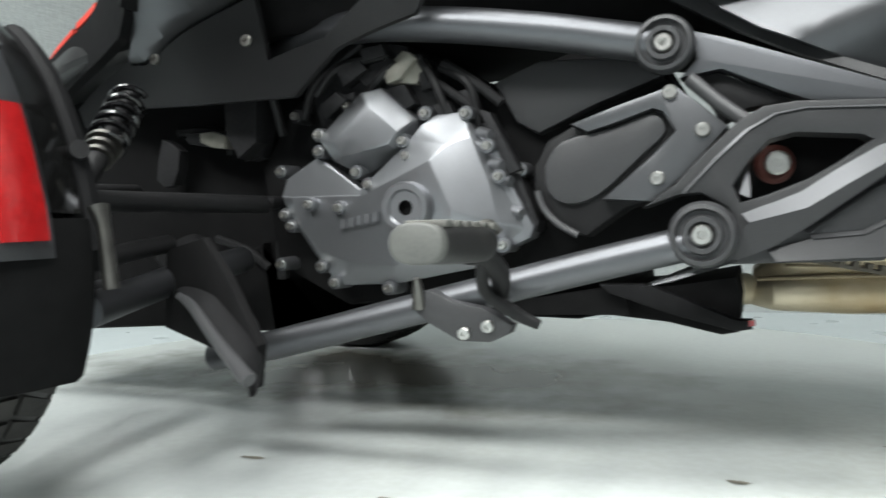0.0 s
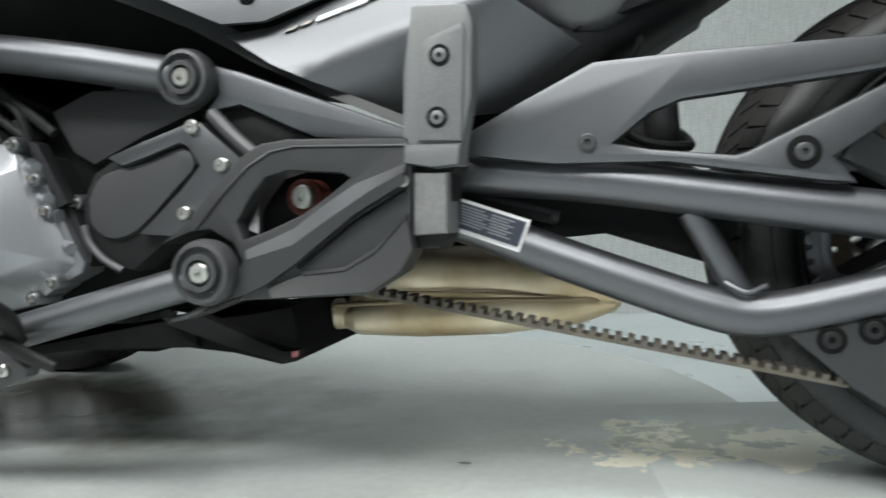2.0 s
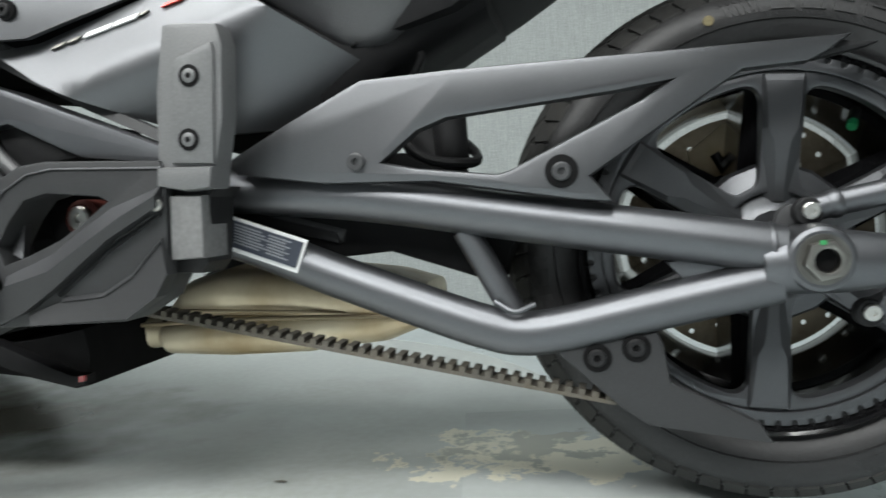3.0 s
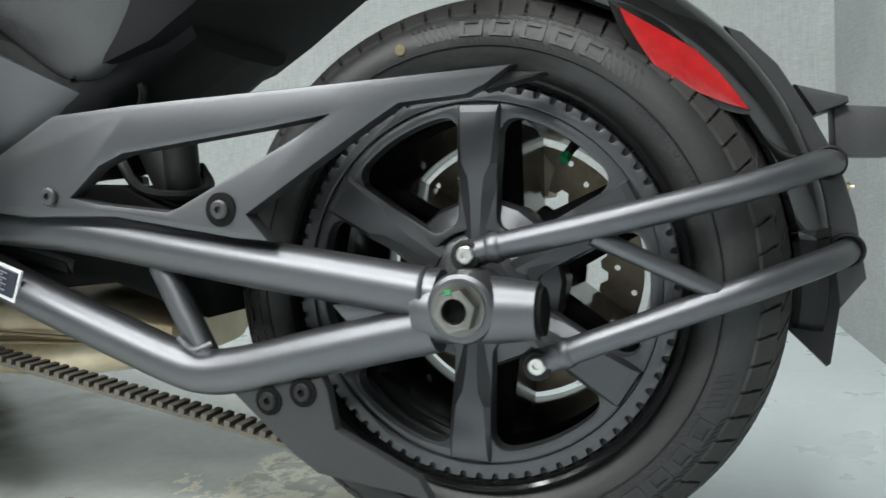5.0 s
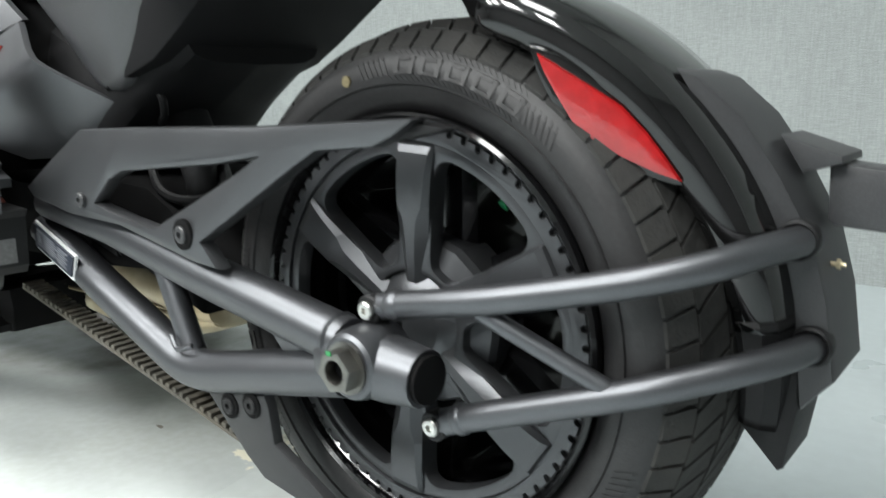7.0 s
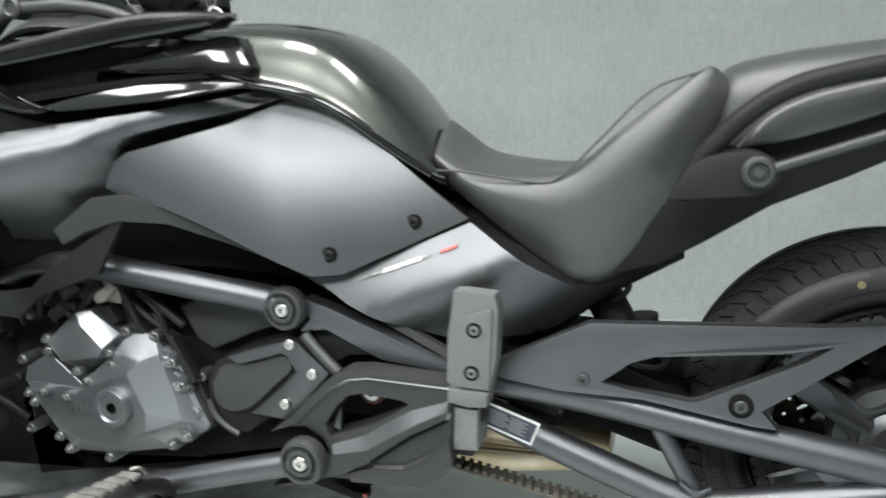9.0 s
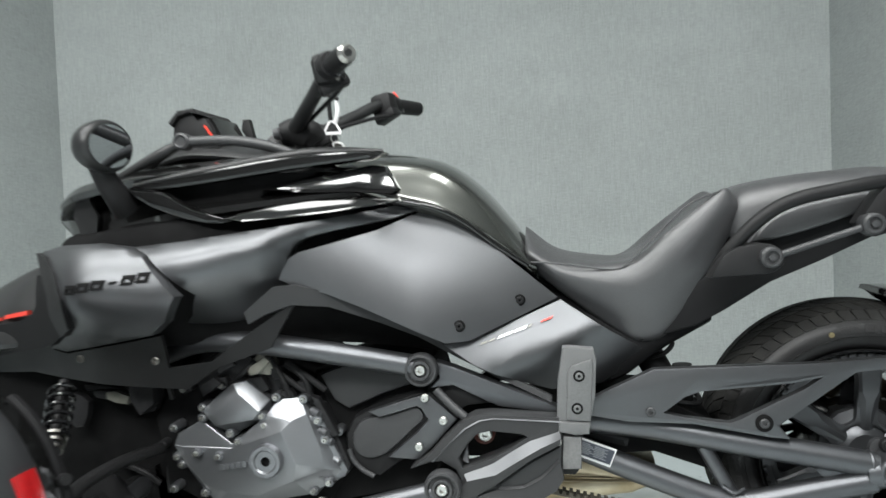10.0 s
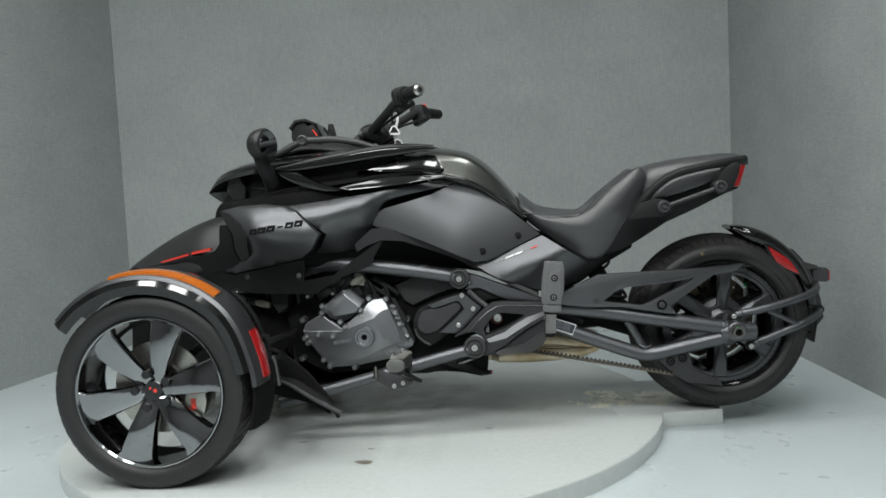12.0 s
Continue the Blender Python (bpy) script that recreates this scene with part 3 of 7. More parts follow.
def spoke(c, ang, r0, r1, w0, w1, y_out0, y_out1, depth, ridge=0.006, inset=0.3, twist=0.0, bulge=0.0, bow=0.0):
    """A tapered wheel spoke with a flat face and chamfered flanks."""
    bm = bmesh.new()
    n = Vector((math.cos(ang), 0, math.sin(ang)))
    s = Vector((-math.sin(ang), 0, math.cos(ang)))
    rows = []
    for f in (0, 0.12, 0.25, 0.4, 0.6, 0.75, 0.9, 1.0):
        r, w, y = r0 + (r1 - r0) * f, w0 + (w1 - w0) * f, y_out0 + (y_out1 - y_out0) * f - bow * math.sin(math.pi * f)
        if f == 1.0:
            w *= 1.25
        pts = [(-w, y + depth), (-w, y + ridge * 2), (-w * (1 - inset), y), (0.0, y - bulge), (w * (1 - inset), y), (w, y + ridge * 2), (w, y + depth)]
        rows.append([bm.verts.new(Vector(c) + n * r + s * a + Vector((0, b + twist * a, 0))) for a, b in pts])
    for a, b in zip(rows, rows[1:]):
        for i in range(7):
            j = (i + 1) % 7
            bm.faces.new((a[i], a[j], b[j], b[i]))
    bm.faces.new(rows[0])
    bm.faces.new(rows[-1][::-1])
    return bm


for k in range(6):
    part("spoke", spoke(RC, radians(86 + 60 * k), 0.04, 0.18, 0.036, 0.029, -0.05, -0.056, 0.12, 0.006), WHEEL_BLACK, rear, sharp=20)
def pulley_spoke(c, ang):
    """A cast spoke: flat outside, drawn to a ridge towards the hub."""
    bm = bmesh.new()
    n = Vector((math.cos(ang), 0, math.sin(ang)))
    s = Vector((-math.sin(ang), 0, math.cos(ang)))
    rows = []
    for r, w, y, shoulder, drop in ((0.045, 0.014, -0.074, 0.3, 0.008), (0.085, 0.0175, -0.078, 0.32, 0.008), (0.108, 0.0195, -0.0802, 0.42, 0.007), (0.122, 0.0205, -0.081, 0.72, 0.006), (0.15, 0.0212, -0.0805, 0.8, 0.005), (0.172, 0.022, -0.0775, 0.84, 0.005), (0.179, 0.0225, -0.0745, 0.88, 0.005), (0.183, 0.023, -0.0675, 0.9, 0.004)):
        pts = [(-w, y + 0.03), (-w, y + drop), (-w * shoulder, y), (w * shoulder, y), (w, y + drop), (w, y + 0.03)]
        rows.append([bm.verts.new(Vector(c) + n * r + s * a + Vector((0, b, 0))) for a, b in pts])
    for a, b in zip(rows, rows[1:]):
        for i in range(6):
            j = (i + 1) % 6
            bm.faces.new((a[i], a[j], b[j], b[i]))
    bm.faces.new(rows[0])
    bm.faces.new(rows[-1][::-1])
    return bm


def fan_window(c, mid, r0, r1, half, fillet, n=6):
    """An opening between two straight spokes: a fan with rounded corners, as (x, z) pairs."""
    out = []
    a_half = radians(30)

    def rounded(p, q, w):
        return [p.lerp(q, k / n).lerp(q.lerp(w, k / n), k / n) for k in range(n + 1)]

    def spot(r, side):
        a = a_half - math.asin(half / r)
        return Vector((r * math.cos(side * a), r * math.sin(side * a)))

    def on_arc(r, side, gap):
        a = a_half - math.asin(half / r) - gap / r
        return Vector((r * math.cos(side * a), r * math.sin(side * a)))

    out += rounded(on_arc(r1, -1, fillet), spot(r1, -1), spot(r1 - fillet * 1.3, -1))[::-1]
    a1 = a_half - math.asin(half / r1) - fillet / r1
    out += [Vector((r1 * math.cos(a), r1 * math.sin(a))) for a in [-a1 + 2 * a1 * k / 12 for k in range(1, 12)]]
    out += rounded(on_arc(r1, 1, fillet), spot(r1, 1), spot(r1 - fillet * 1.3, 1))
    out += rounded(spot(r0 + 0.012, 1), spot(r0, 1), on_arc(r0, 1, 0.008))
    out += rounded(on_arc(r0, -1, 0.008), spot(r0, -1), spot(r0 + 0.012, -1))
    ca, sa = math.cos(mid), math.sin(mid)
    return [(c[0] + p.x * ca - p.y * sa, c[2] + p.x * sa + p.y * ca) for p in out]


SC = (RC[0], 0.006, RC[2])
FACE = SC[1] - 0.074
gear = []
for k in range(72):
    for f, r in ((0.0, 0.1985), (0.58, 0.1985), (0.62, 0.1945), (0.7, 0.1925), (0.88, 0.1925), (0.96, 0.1945)):
        a = 2 * math.pi * (k + f) / 72
        gear.append((SC[0] + r * math.cos(a), SC[2] + r * math.sin(a)))
ring_hole = [(SC[0] + 0.1835 * math.cos(2 * math.pi * k / 96), SC[2] + 0.1835 * math.sin(2 * math.pi * k / 96)) for k in range(96)]
part("sprocket", plate(gear, FACE, 0.02, 0.0008, [ring_hole]), SPOKE_GREY, rear, "graphite drive sprocket with wide spokes and a toothed rim", sharp=30)
rim_line = [(SC[0] + 0.1835 * math.cos(2 * math.pi * k / 96), SC[2] + 0.1835 * math.sin(2 * math.pi * k / 96)) for k in range(96)]
part("sprocket_web", plate(rim_line, FACE + 0.003, 0.018, 0.006, [fan_window(SC, radians(116 + 60 * k), 0.064, 0.171, 0.0205, 0.022) for k in range(6)] + [[(SC[0] + 0.055 * math.cos(2 * math.pi * k / 32), SC[2] + 0.055 * math.sin(2 * math.pi * k / 32)) for k in range(32)]]), SPOKE_GREY, rear, sharp=42)
part("sprocket_flange", lathe([(0.186, FACE - SC[1] + 0.006), (0.2045, FACE - SC[1] + 0.006), (0.2045, FACE - SC[1] + 0.03), (0.186, FACE - SC[1] + 0.03), (0.186, FACE - SC[1] + 0.006)], SC, 96), CAST_DARK, rear)
for k in range(6):
    part("sprocket_spoke", pulley_spoke(SC, radians(86 + 60 * k)), SPOKE_GREY, rear, sharp=9)
part("hub", lathe([(0.0, -0.076), (0.036, -0.076), (0.045, -0.072), (0.058, -0.062), (0.084, -0.052), (0.088, -0.044), (0.086, 0.0), (0.0, 0.0)], SC, 18), SPOKE_GREY, rear, sharp=14)
disc_edge = [(RC[0] + 0.152 * math.cos(2 * math.pi * k / 72), RC[2] + 0.152 * math.sin(2 * math.pi * k / 72)) for k in range(72)]
disc_bore = [(RC[0] + (0.103 if k % 4 < 2 else 0.111) * math.cos(2 * math.pi * (k + 0.3 * (k % 2)) / 96), RC[2] + (0.103 if k % 4 < 2 else 0.111) * math.sin(2 * math.pi * (k + 0.3 * (k % 2)) / 96)) for k in range(96)]
drilled = []
for k in range(30):
    a, rr = 2 * math.pi * k / 30, 0.132 + 0.0105 * (k % 3 - 1)
    hx, hz = RC[0] + rr * math.cos(a), RC[2] + rr * math.sin(a)
    drilled.append([(hx + 0.0036 * math.cos(math.pi * j / 4), hz + 0.0036 * math.sin(math.pi * j / 4)) for j in range(8)])
part("brake_disc", plate(disc_edge, RC[1] + 0.07, 0.005, 0.0, [disc_bore] + drilled), DISC_BRONZE, rear, "drilled heat-tinted brake disc with a notched inner edge", sharp=30)
part("disc_carrier", lathe([(0.04, 0.066), (0.082, 0.066), (0.086, 0.07), (0.086, 0.08), (0.04, 0.08)], RC, 24), WHEEL_BLACK, rear)
for k in range(5):
    a = radians(30 + 72 * k)
    part("carrier_arm", tube([(RC[0] + 0.07 * math.cos(a), RC[1] + 0.072, RC[2] + 0.07 * math.sin(a)), (RC[0] + 0.113 * math.cos(a + 0.12), RC[1] + 0.072, RC[2] + 0.113 * math.sin(a + 0.12))], 0.009, seg=10), WHEEL_BLACK, rear)
valve = part("valve", tube([(0.094, -0.01, 0.44), (0.09, -0.02, 0.433), (0.086, -0.026, 0.426)], [0.006, 0.005, 0.005], seg=10), PLASTIC, rear)
part("valve_cap", tube([(0.0865, -0.025, 0.427), (0.083, -0.031, 0.421)], 0.0055, seg=10), GREEN_CAP, rear, "green plastic valve cap")
part("rear_brake_caliper", plate([(-0.075, 0.41), (-0.03, 0.445), (0.03, 0.45), (0.05, 0.42), (0.04, 0.385), (-0.02, 0.38), (-0.065, 0.37)], 0.1, 0.05, 0.008), EXHAUST, bike, "pale brake caliper behind the rear wheel", sharp=40)

# swingarm
arm = part("swingarm", tube([(-0.612, -0.13, 0.389), (-0.539, -0.134, 0.382), (-0.425, -0.136, 0.369), (-0.238, -0.142, 0.337), (-0.124, -0.142, 0.318), (-0.015, -0.142, 0.299)], 0.025), FRAME, bike, "graphite painted tubular steel swingarm")
part("lower_tube", tube([(-0.637, -0.13, 0.349), (-0.565, -0.134, 0.324), (-0.484, -0.136, 0.291), (-0.368, -0.139, 0.248), (-0.312, -0.141, 0.229), (-0.275, -0.141, 0.221), (-0.227, -0.141, 0.225), (-0.127, -0.142, 0.247), (-0.019, -0.142, 0.27)], 0.0239, n=10), FRAME, arm)
part("brace", tube([(-0.329, -0.134, 0.332), (-0.278, -0.138, 0.238)], 0.0145), FRAME, arm)
part("axle_housing", tube([(-0.035, -0.142, 0.285), (-0.016, -0.142, 0.286), (0.037, -0.142, 0.286), (0.078, -0.142, 0.285)], [0.027, 0.031, 0.031, 0.026]), FRAME, arm)
ee = [(0.076, -0.142, 0.285), (0.083, -0.142, 0.285)]
part("end_plug", tube(ee, 0.022, n=1), BLACK, arm, "black plug in the open end of the tube")
for w in ([(-0.298, -0.154, 0.257), (-0.277, -0.16, 0.247), (-0.257, -0.154, 0.253)], ):
    part("weld_bead", tube(w, 0.003, seg=8), FRAME, arm)
part("gusset", plate([(-0.125, 0.291), (-0.091, 0.294), (-0.021, 0.289), (-0.022, 0.273), (-0.076, 0.27), (-0.109, 0.274)], -0.146, 0.01, 0.003), FRAME, arm, sharp=40)
part("weld_collar", tube([(-0.028, -0.142, 0.301), (-0.025, -0.142, 0.301), (-0.023, -0.142, 0.301)], [0.0255, 0.0272, 0.0255], n=3), FRAME, arm)
ax = (0.014, -0.142, 0.291)
part("axle_boss", lathe([(0, -0.0315), (0.027, -0.0315), (0.0305, -0.029), (0.033, -0.02), (0.034, 0.02), (0, 0.02)], (ax[0], ax[1], ax[2]), 36), FRAME, arm)
bm = bmesh.new()
cyl(bm, (ax[0], ax[1] - 0.028, ax[2]), (ax[0], ax[1] - 0.034, ax[2]), 0.024, seg=32)
part("washer", bm, DULL_STEEL, arm)
hexa = [(ax[0] + 0.02 * math.cos(radians(60 * k + 12)), ax[2] + 0.02 * math.sin(radians(60 * k + 12))) for k in range(6)]
bore = [(ax[0] + 0.011 * math.cos(2 * math.pi * k / 20), ax[2] + 0.011 * math.sin(2 * math.pi * k / 20)) for k in range(20)]
part("axle_nut", plate(hexa, ax[1] - 0.048, 0.02, 0.002, [bore]), DULL_STEEL, arm, "large hexagonal steel axle nut", sharp=20)
# black disc inside the nut: darkness of a deep bore as colour
bm = bmesh.new()
cyl(bm, (ax[0], ax[1] - 0.0355, ax[2]), (ax[0], ax[1] - 0.03, ax[2]), 0.0124, seg=20)
part("nut_bore", bm, BLACK, arm)
for k, m in ((0, "green"), (1, "red")):
    bm = bmesh.new()
    box(bm, -0.003, 0.003, -0.0005, 0.0005, -0.002, 0.002, 0, pose(ax[0] - 0.004 + 0.004 * k, ax[1] - 0.0485 + 0.015 * k, ax[2] + 0.017 - 0.026 * k))
    part("paint_mark", bm, material(m + "_paint_mark", (0.02, 0.2, 0.06) if k == 0 else (0.3, 0.03, 0.04), 0.5), arm)

# fender stays
stay = part("fender_stay", tube([(0.005, -0.13, 0.334), (0.039, -0.13, 0.342), (0.127, -0.128, 0.359), (0.233, -0.1, 0.381), (0.287, -0.07, 0.395), (0.316, -0.03, 0.404), (0.335, 0.03, 0.406)], 0.0127), FRAME, bike, "graphite tubular stay of the rear fender")
stay2 = part("fender_stay", tube([(0.065, -0.113, 0.23), (0.104, -0.113, 0.246), (0.231, -0.095, 0.29), (0.286, -0.065, 0.307), (0.325, -0.025, 0.317), (0.347, 0.03, 0.32)], 0.0127), FRAME, bike, "graphite tubular stay of the rear fender")
for owner, a, b in ((stay, (0.03, -0.13, 0.34), (0.043, -0.13, 0.343)), (stay2, (0.088, -0.113, 0.24), (0.1, -0.113, 0.2445))):
    part("crimp_collar", tube([a, Vector(a).lerp(Vector(b), 0.3), Vector(a).lerp(Vector(b), 0.7), b], [0.0129, 0.0146, 0.0146, 0.0129], n=2), FRAME, owner)
part("stay_brace", tube([(0.124, -0.125, 0.349), (0.229, -0.096, 0.294)], 0.0085), FRAME, stay2)
part("stay_lug", plate([(-0.02, 0.307), (-0.014, 0.333), (-0.001, 0.343), (0.012, 0.338), (0.022, 0.318), (0.015, 0.302)], -0.12, 0.012, 0.003, smooth=2), GREY_PLASTIC, stay)
for owner, p in zip((stay, stay2), [(0.011, -0.14, 0.335), (0.069, -0.123, 0.232)]):
    part("bolt_cup", lathe([(0, 0.012), (0.0142, 0.012), (0.0142, 0.0), (0.0125, -0.002), (0, -0.002)], p, 24), PLASTIC, owner)
bolt(stay, [(0.012, -0.143, 0.336)][0], 0.0085, 0.005, STEEL)
bolt(stay2, [(0.07, -0.126, 0.233)][0], 0.0085, 0.005, STEEL)

# belt guards
HOLE = [(-0.406, 0.407), (-0.368, 0.436), (-0.337, 0.447), (-0.171, 0.461), (-0.116, 0.469), (-0.144, 0.452), (-0.275, 0.391), (-0.287, 0.388), (-0.37, 0.399)]
guard = part("belt_guard", sheared(plate([(-0.584, 0.416), (-0.511, 0.453), (-0.425, 0.493), (-0.328, 0.496), (-0.115, 0.499), (0.059, 0.506), (0.034, 0.489), (0.015, 0.48), (-0.046, 0.476), (-0.074, 0.459), (-0.195, 0.381), (-0.173, 0.354), (-0.209, 0.358), (-0.288, 0.372), (-0.353, 0.384), (-0.471, 0.388), (-0.568, 0.403)], -0.174, 0.018, 0.006, [HOLE]), -0.19, 0.06, 0.05), SATIN, bike, "forked charcoal belt guard over the swingarm", sharp=50)
part("inner_lip", plate([(0.016, 0.492), (0.043, 0.502), (0.085, 0.497), (0.072, 0.493), (0.027, 0.485)], -0.115, 0.02, 0.003), PLASTIC, guard)
for owner, at, r in ((guard, (-0.433, -0.1745, 0.409), 0.0), (guard, (-0.223, -0.1745, 0.387), 0.0165)):
    if r:
        # thin black disc in place of a shaded well round the bolt
        part("bolt_well", lathe([(0, 0.004), (r, 0.004), (r, -0.001), (r - 0.001, -0.0014), (0, -0.0014)], at, 28), BLACK, owner)
    bolt(owner, at, 0.0095, 0.005, GREY_PLASTIC)
low = part("lower_belt_guard", plate([(-0.239, 0.203), (-0.136, 0.222), (-0.13, 0.208), (-0.124, 0.17), (-0.041, 0.129), (-0.028, 0.108), (-0.146, 0.125), (-0.174, 0.144), (-0.207, 0.174)], -0.152, 0.012, 0.004), CAST_DARK, bike, "black plastic lower belt guard", sharp=50)
for at in ((-0.196, -0.1525, 0.196), (-0.157, -0.1525, 0.206)):
    # black disc on the surface, painted depth for the bolt's recess
    part("bolt_well", lathe([(0, 0.004), (0.0145, 0.004), (0.0145, -0.001), (0.0135, -0.0014), (0, -0.0014)], at, 28), BLACK, low)
    bolt(low, at, 0.0095, 0.004, PLASTIC)

# drive belt
def belt_run(a, b, y0, y1, teeth=True):
    bm = bmesh.new()
    a, b = Vector((a[0], 0, a[2])), Vector((b[0], 0, b[2]))
    d = (b - a).normalized()
    n = Vector((-d.z, 0, d.x))
    L = (b - a).length
    m = Matrix((d, (0, 1, 0), n)).transposed().to_4x4()
    m.translation = a
    box(bm, 0, L, y0, y1, -0.004, 0.0, 0, m)
    k = 0.0
    while k < L:
        box(bm, k, k + 0.007, y0 + 0.0005, y1 - 0.0005, -0.001, 0.006, 0.0, m)
        k += 0.0142
    return bm


BA = [(-0.719, -0.135, 0.254), (-0.178, -0.135, 0.148)]
belt = part("drive_belt", belt_run(BA[0], BA[1], -0.142, -0.112), BELT, bike, "toothed black rubber drive belt, dusty", smooth=False)

# rear fender
def band(r_y, a0, a1, centre, n=36, drawn_in=0.0):
    """A ring section (radius, y) swept about a wheel's axle, its rear end drawn in towards the axle."""
    bm = bmesh.new()
    rows = []
    for k in range(n + 1):
        a = radians(a0 + (a1 - a0) * k / n)
        u = min(max((50 - math.degrees(a)) / 36, 0), 1)
        q = 1 - drawn_in * u * u * (3 - 2 * u)
        rows.append([bm.verts.new((centre[0] + q * r * math.cos(a), centre[1] + y, centre[2] + q * r * math.sin(a))) for r, y in r_y])
    m = len(r_y)
    for p, q in zip(rows, rows[1:]):
        for i in range(m):
            bm.faces.new((p[i], p[(i + 1) % m], q[(i + 1) % m], q[i]))
    bm.faces.new(rows[0])
    bm.faces.new(rows[-1][::-1])
    return bm


def step(a, b, v):
    t = min(1, max(0, (v - a) / (b - a)))
    return t * t * (3 - 2 * t)


def rear_fender_shell(a0, a1, n=40):
    """An arch that narrows on its near side towards the lower end."""
    bm = bmesh.new()
    rows = []
    for k in range(n + 1):
        deg = a0 + (a1 - a0) * k / n
        yn = float(np.interp(deg, (-12, 0, 15, 33, 48, 62, 82), (0.012, -0.004, -0.024, -0.044, -0.057, -0.068, -0.078)))
        rl = float(np.interp(deg, (-12, 0, 33, 62, 82), (0.302, 0.3, 0.297, 0.292, 0.29)))
        sec = [(rl, yn + 0.004), (rl + 0.006, yn), (0.320, yn + 0.001), (0.331, yn + 0.01), (0.337, yn + 0.03), (0.34, 0.055), (0.337, 0.085), (0.326, 0.105), (0.3, 0.108), (0.3, 0.104), (0.322, 0.1), (0.333, 0.08), (0.335, 0.055), (0.332, yn + 0.03), (0.322, yn + 0.008), (rl, yn + 0.008)]
        tip = step(66, 84, deg) ** 2
        sec = [(r + tip * 0.75 * (0.311 - r) + 0.012 * tip, y + tip * 0.45 * (0.005 - y)) for r, y in sec]
        a = radians(deg)
        rows.append([bm.verts.new((RC[0] + r * math.cos(a), y, RC[2] + r * math.sin(a))) for r, y in sec])
    m = len(rows[0])
    for p, q in zip(rows, rows[1:]):
        for i in range(m):
            bm.faces.new((p[i], p[(i + 1) % m], q[(i + 1) % m], q[i]))
    for r in (rows[0], rows[-1]):
        bm.faces.new(r)
        bm.faces.new(r[:9])
    return bm


fend = part("rear_fender", rear_fender_shell(83, 6), GLOSS, bike, "gloss black plastic rear fender arching over the tyre", sharp=62)
part("lower_fender", rear_fender_shell(8, -10, 12), PLASTIC, fend)
part("plate_carrier", sheared(plate([(0.237, 0.541), (0.254, 0.534), (0.285, 0.503), (0.314, 0.456), (0.339, 0.407), (0.353, 0.356), (0.362, 0.293), (0.338, 0.263), (0.33, 0.306), (0.321, 0.357), (0.309, 0.408), (0.284, 0.457), (0.262, 0.497)], -0.03, 0.1, 0.008), 0.2, 0.33, 0.053), GREY_PLASTIC, fend, "dark grey number plate carrier", sharp=40)
part("plate_lamp_hood", plate([(0.303, 0.487), (0.351, 0.471), (0.352, 0.465), (0.322, 0.456)], 0.045, 0.07, 0.004), GREY_PLASTIC, fend, sharp=40)
part("turn_signal", plate([(0.339, 0.461), (0.35, 0.464), (0.389, 0.459), (0.394, 0.452), (0.393, 0.415), (0.387, 0.41), (0.346, 0.413), (0.34, 0.418)], 0.058, 0.04, 0.005), GREY_PLASTIC, fend, "black rear turn signal with a red lens", sharp=40)
part("lens", plate([(0.394, 0.453), (0.398, 0.45), (0.398, 0.416), (0.393, 0.414)], 0.06, 0.036, 0.003), RED, fend, sharp=40)
part("flap", plate([(0.291, 0.284), (0.292, 0.242), (0.325, 0.207), (0.329, 0.21), (0.338, 0.267), (0.334, 0.316)], 0.02, 0.08, 0.006), PLASTIC, fend, "black plastic mud flap below the plate carrier", sharp=40)
for at in [(0.329, 0.018, 0.406), (0.344, 0.02, 0.321)]:
    part("grommet", lathe([(0.0118, 0.012), (0.0165, 0.012), (0.0172, 0.002), (0.0165, -0.002), (0.0145, -0.004), (0.0128, -0.002)], at, 28), PLASTIC, fend)
for p in [(0.353, 0.06, 0.382)]:
    bm = bmesh.new()
    cyl(bm, (p[0] - 0.012, p[1], p[2]), (p[0] + 0.004, p[1], p[2]), 0.0022, seg=8)
    cyl(bm, (p[0] - 0.003, p[1], p[2]), (p[0], p[1], p[2]), 0.0045, seg=6)
    part("plate_bolt", bm, material("brass_zinc", (0.6, 0.52, 0.35), 0.35, metal=1.0) if "brass_zinc" not in bpy.data.materials else bpy.data.materials["brass_zinc"], fend)
# ---- frame tubes and pivots
part("upper_frame_tube", tube([(-1.413, -0.21, 0.54), (-1.328, -0.225, 0.565), (-1.238, -0.232, 0.566), (-1.128, -0.232, 0.553), (-1.021, -0.225, 0.535), (-0.949, -0.214, 0.521), (-0.885, -0.205, 0.508)], 0.0225), FRAME, bike, "thick graphite upper frame tube")
part("lower_frame_tube", tube([(-0.832, -0.262, 0.282), (-0.949, -0.268, 0.255), (-1.083, -0.275, 0.222), (-1.193, -0.28, 0.195), (-1.357, -0.285, 0.154), (-1.469, -0.285, 0.13)], 0.0195), FRAME, bike, "thick graphite lower frame tube")


def pivot(at, r, parent):
    p = part("pivot_cap", lathe([(0, 0.012), (r * 0.97, 0.012), (r, 0.002), (r * 0.97, -0.006), (r * 0.9, -0.011), (r * 0.78, -0.012), (r * 0.72, -0.005), (r * 0.6, -0.005), (r * 0.55, -0.013), (r * 0.4, -0.013), (r * 0.36, -0.003), (0, -0.003)], at, 40), GREY_PLASTIC, parent, "ribbed round pivot cap with a steel bolt")
    bolt(p, (at[0], at[1] - 0.004, at[2]), r * 0.33, 0.01, STEEL)
    return p


pivot([(-0.874, -0.2195, 0.504)][0], 0.034, bike)
pivot([(-0.831, -0.274, 0.288)][0], 0.036, bike)


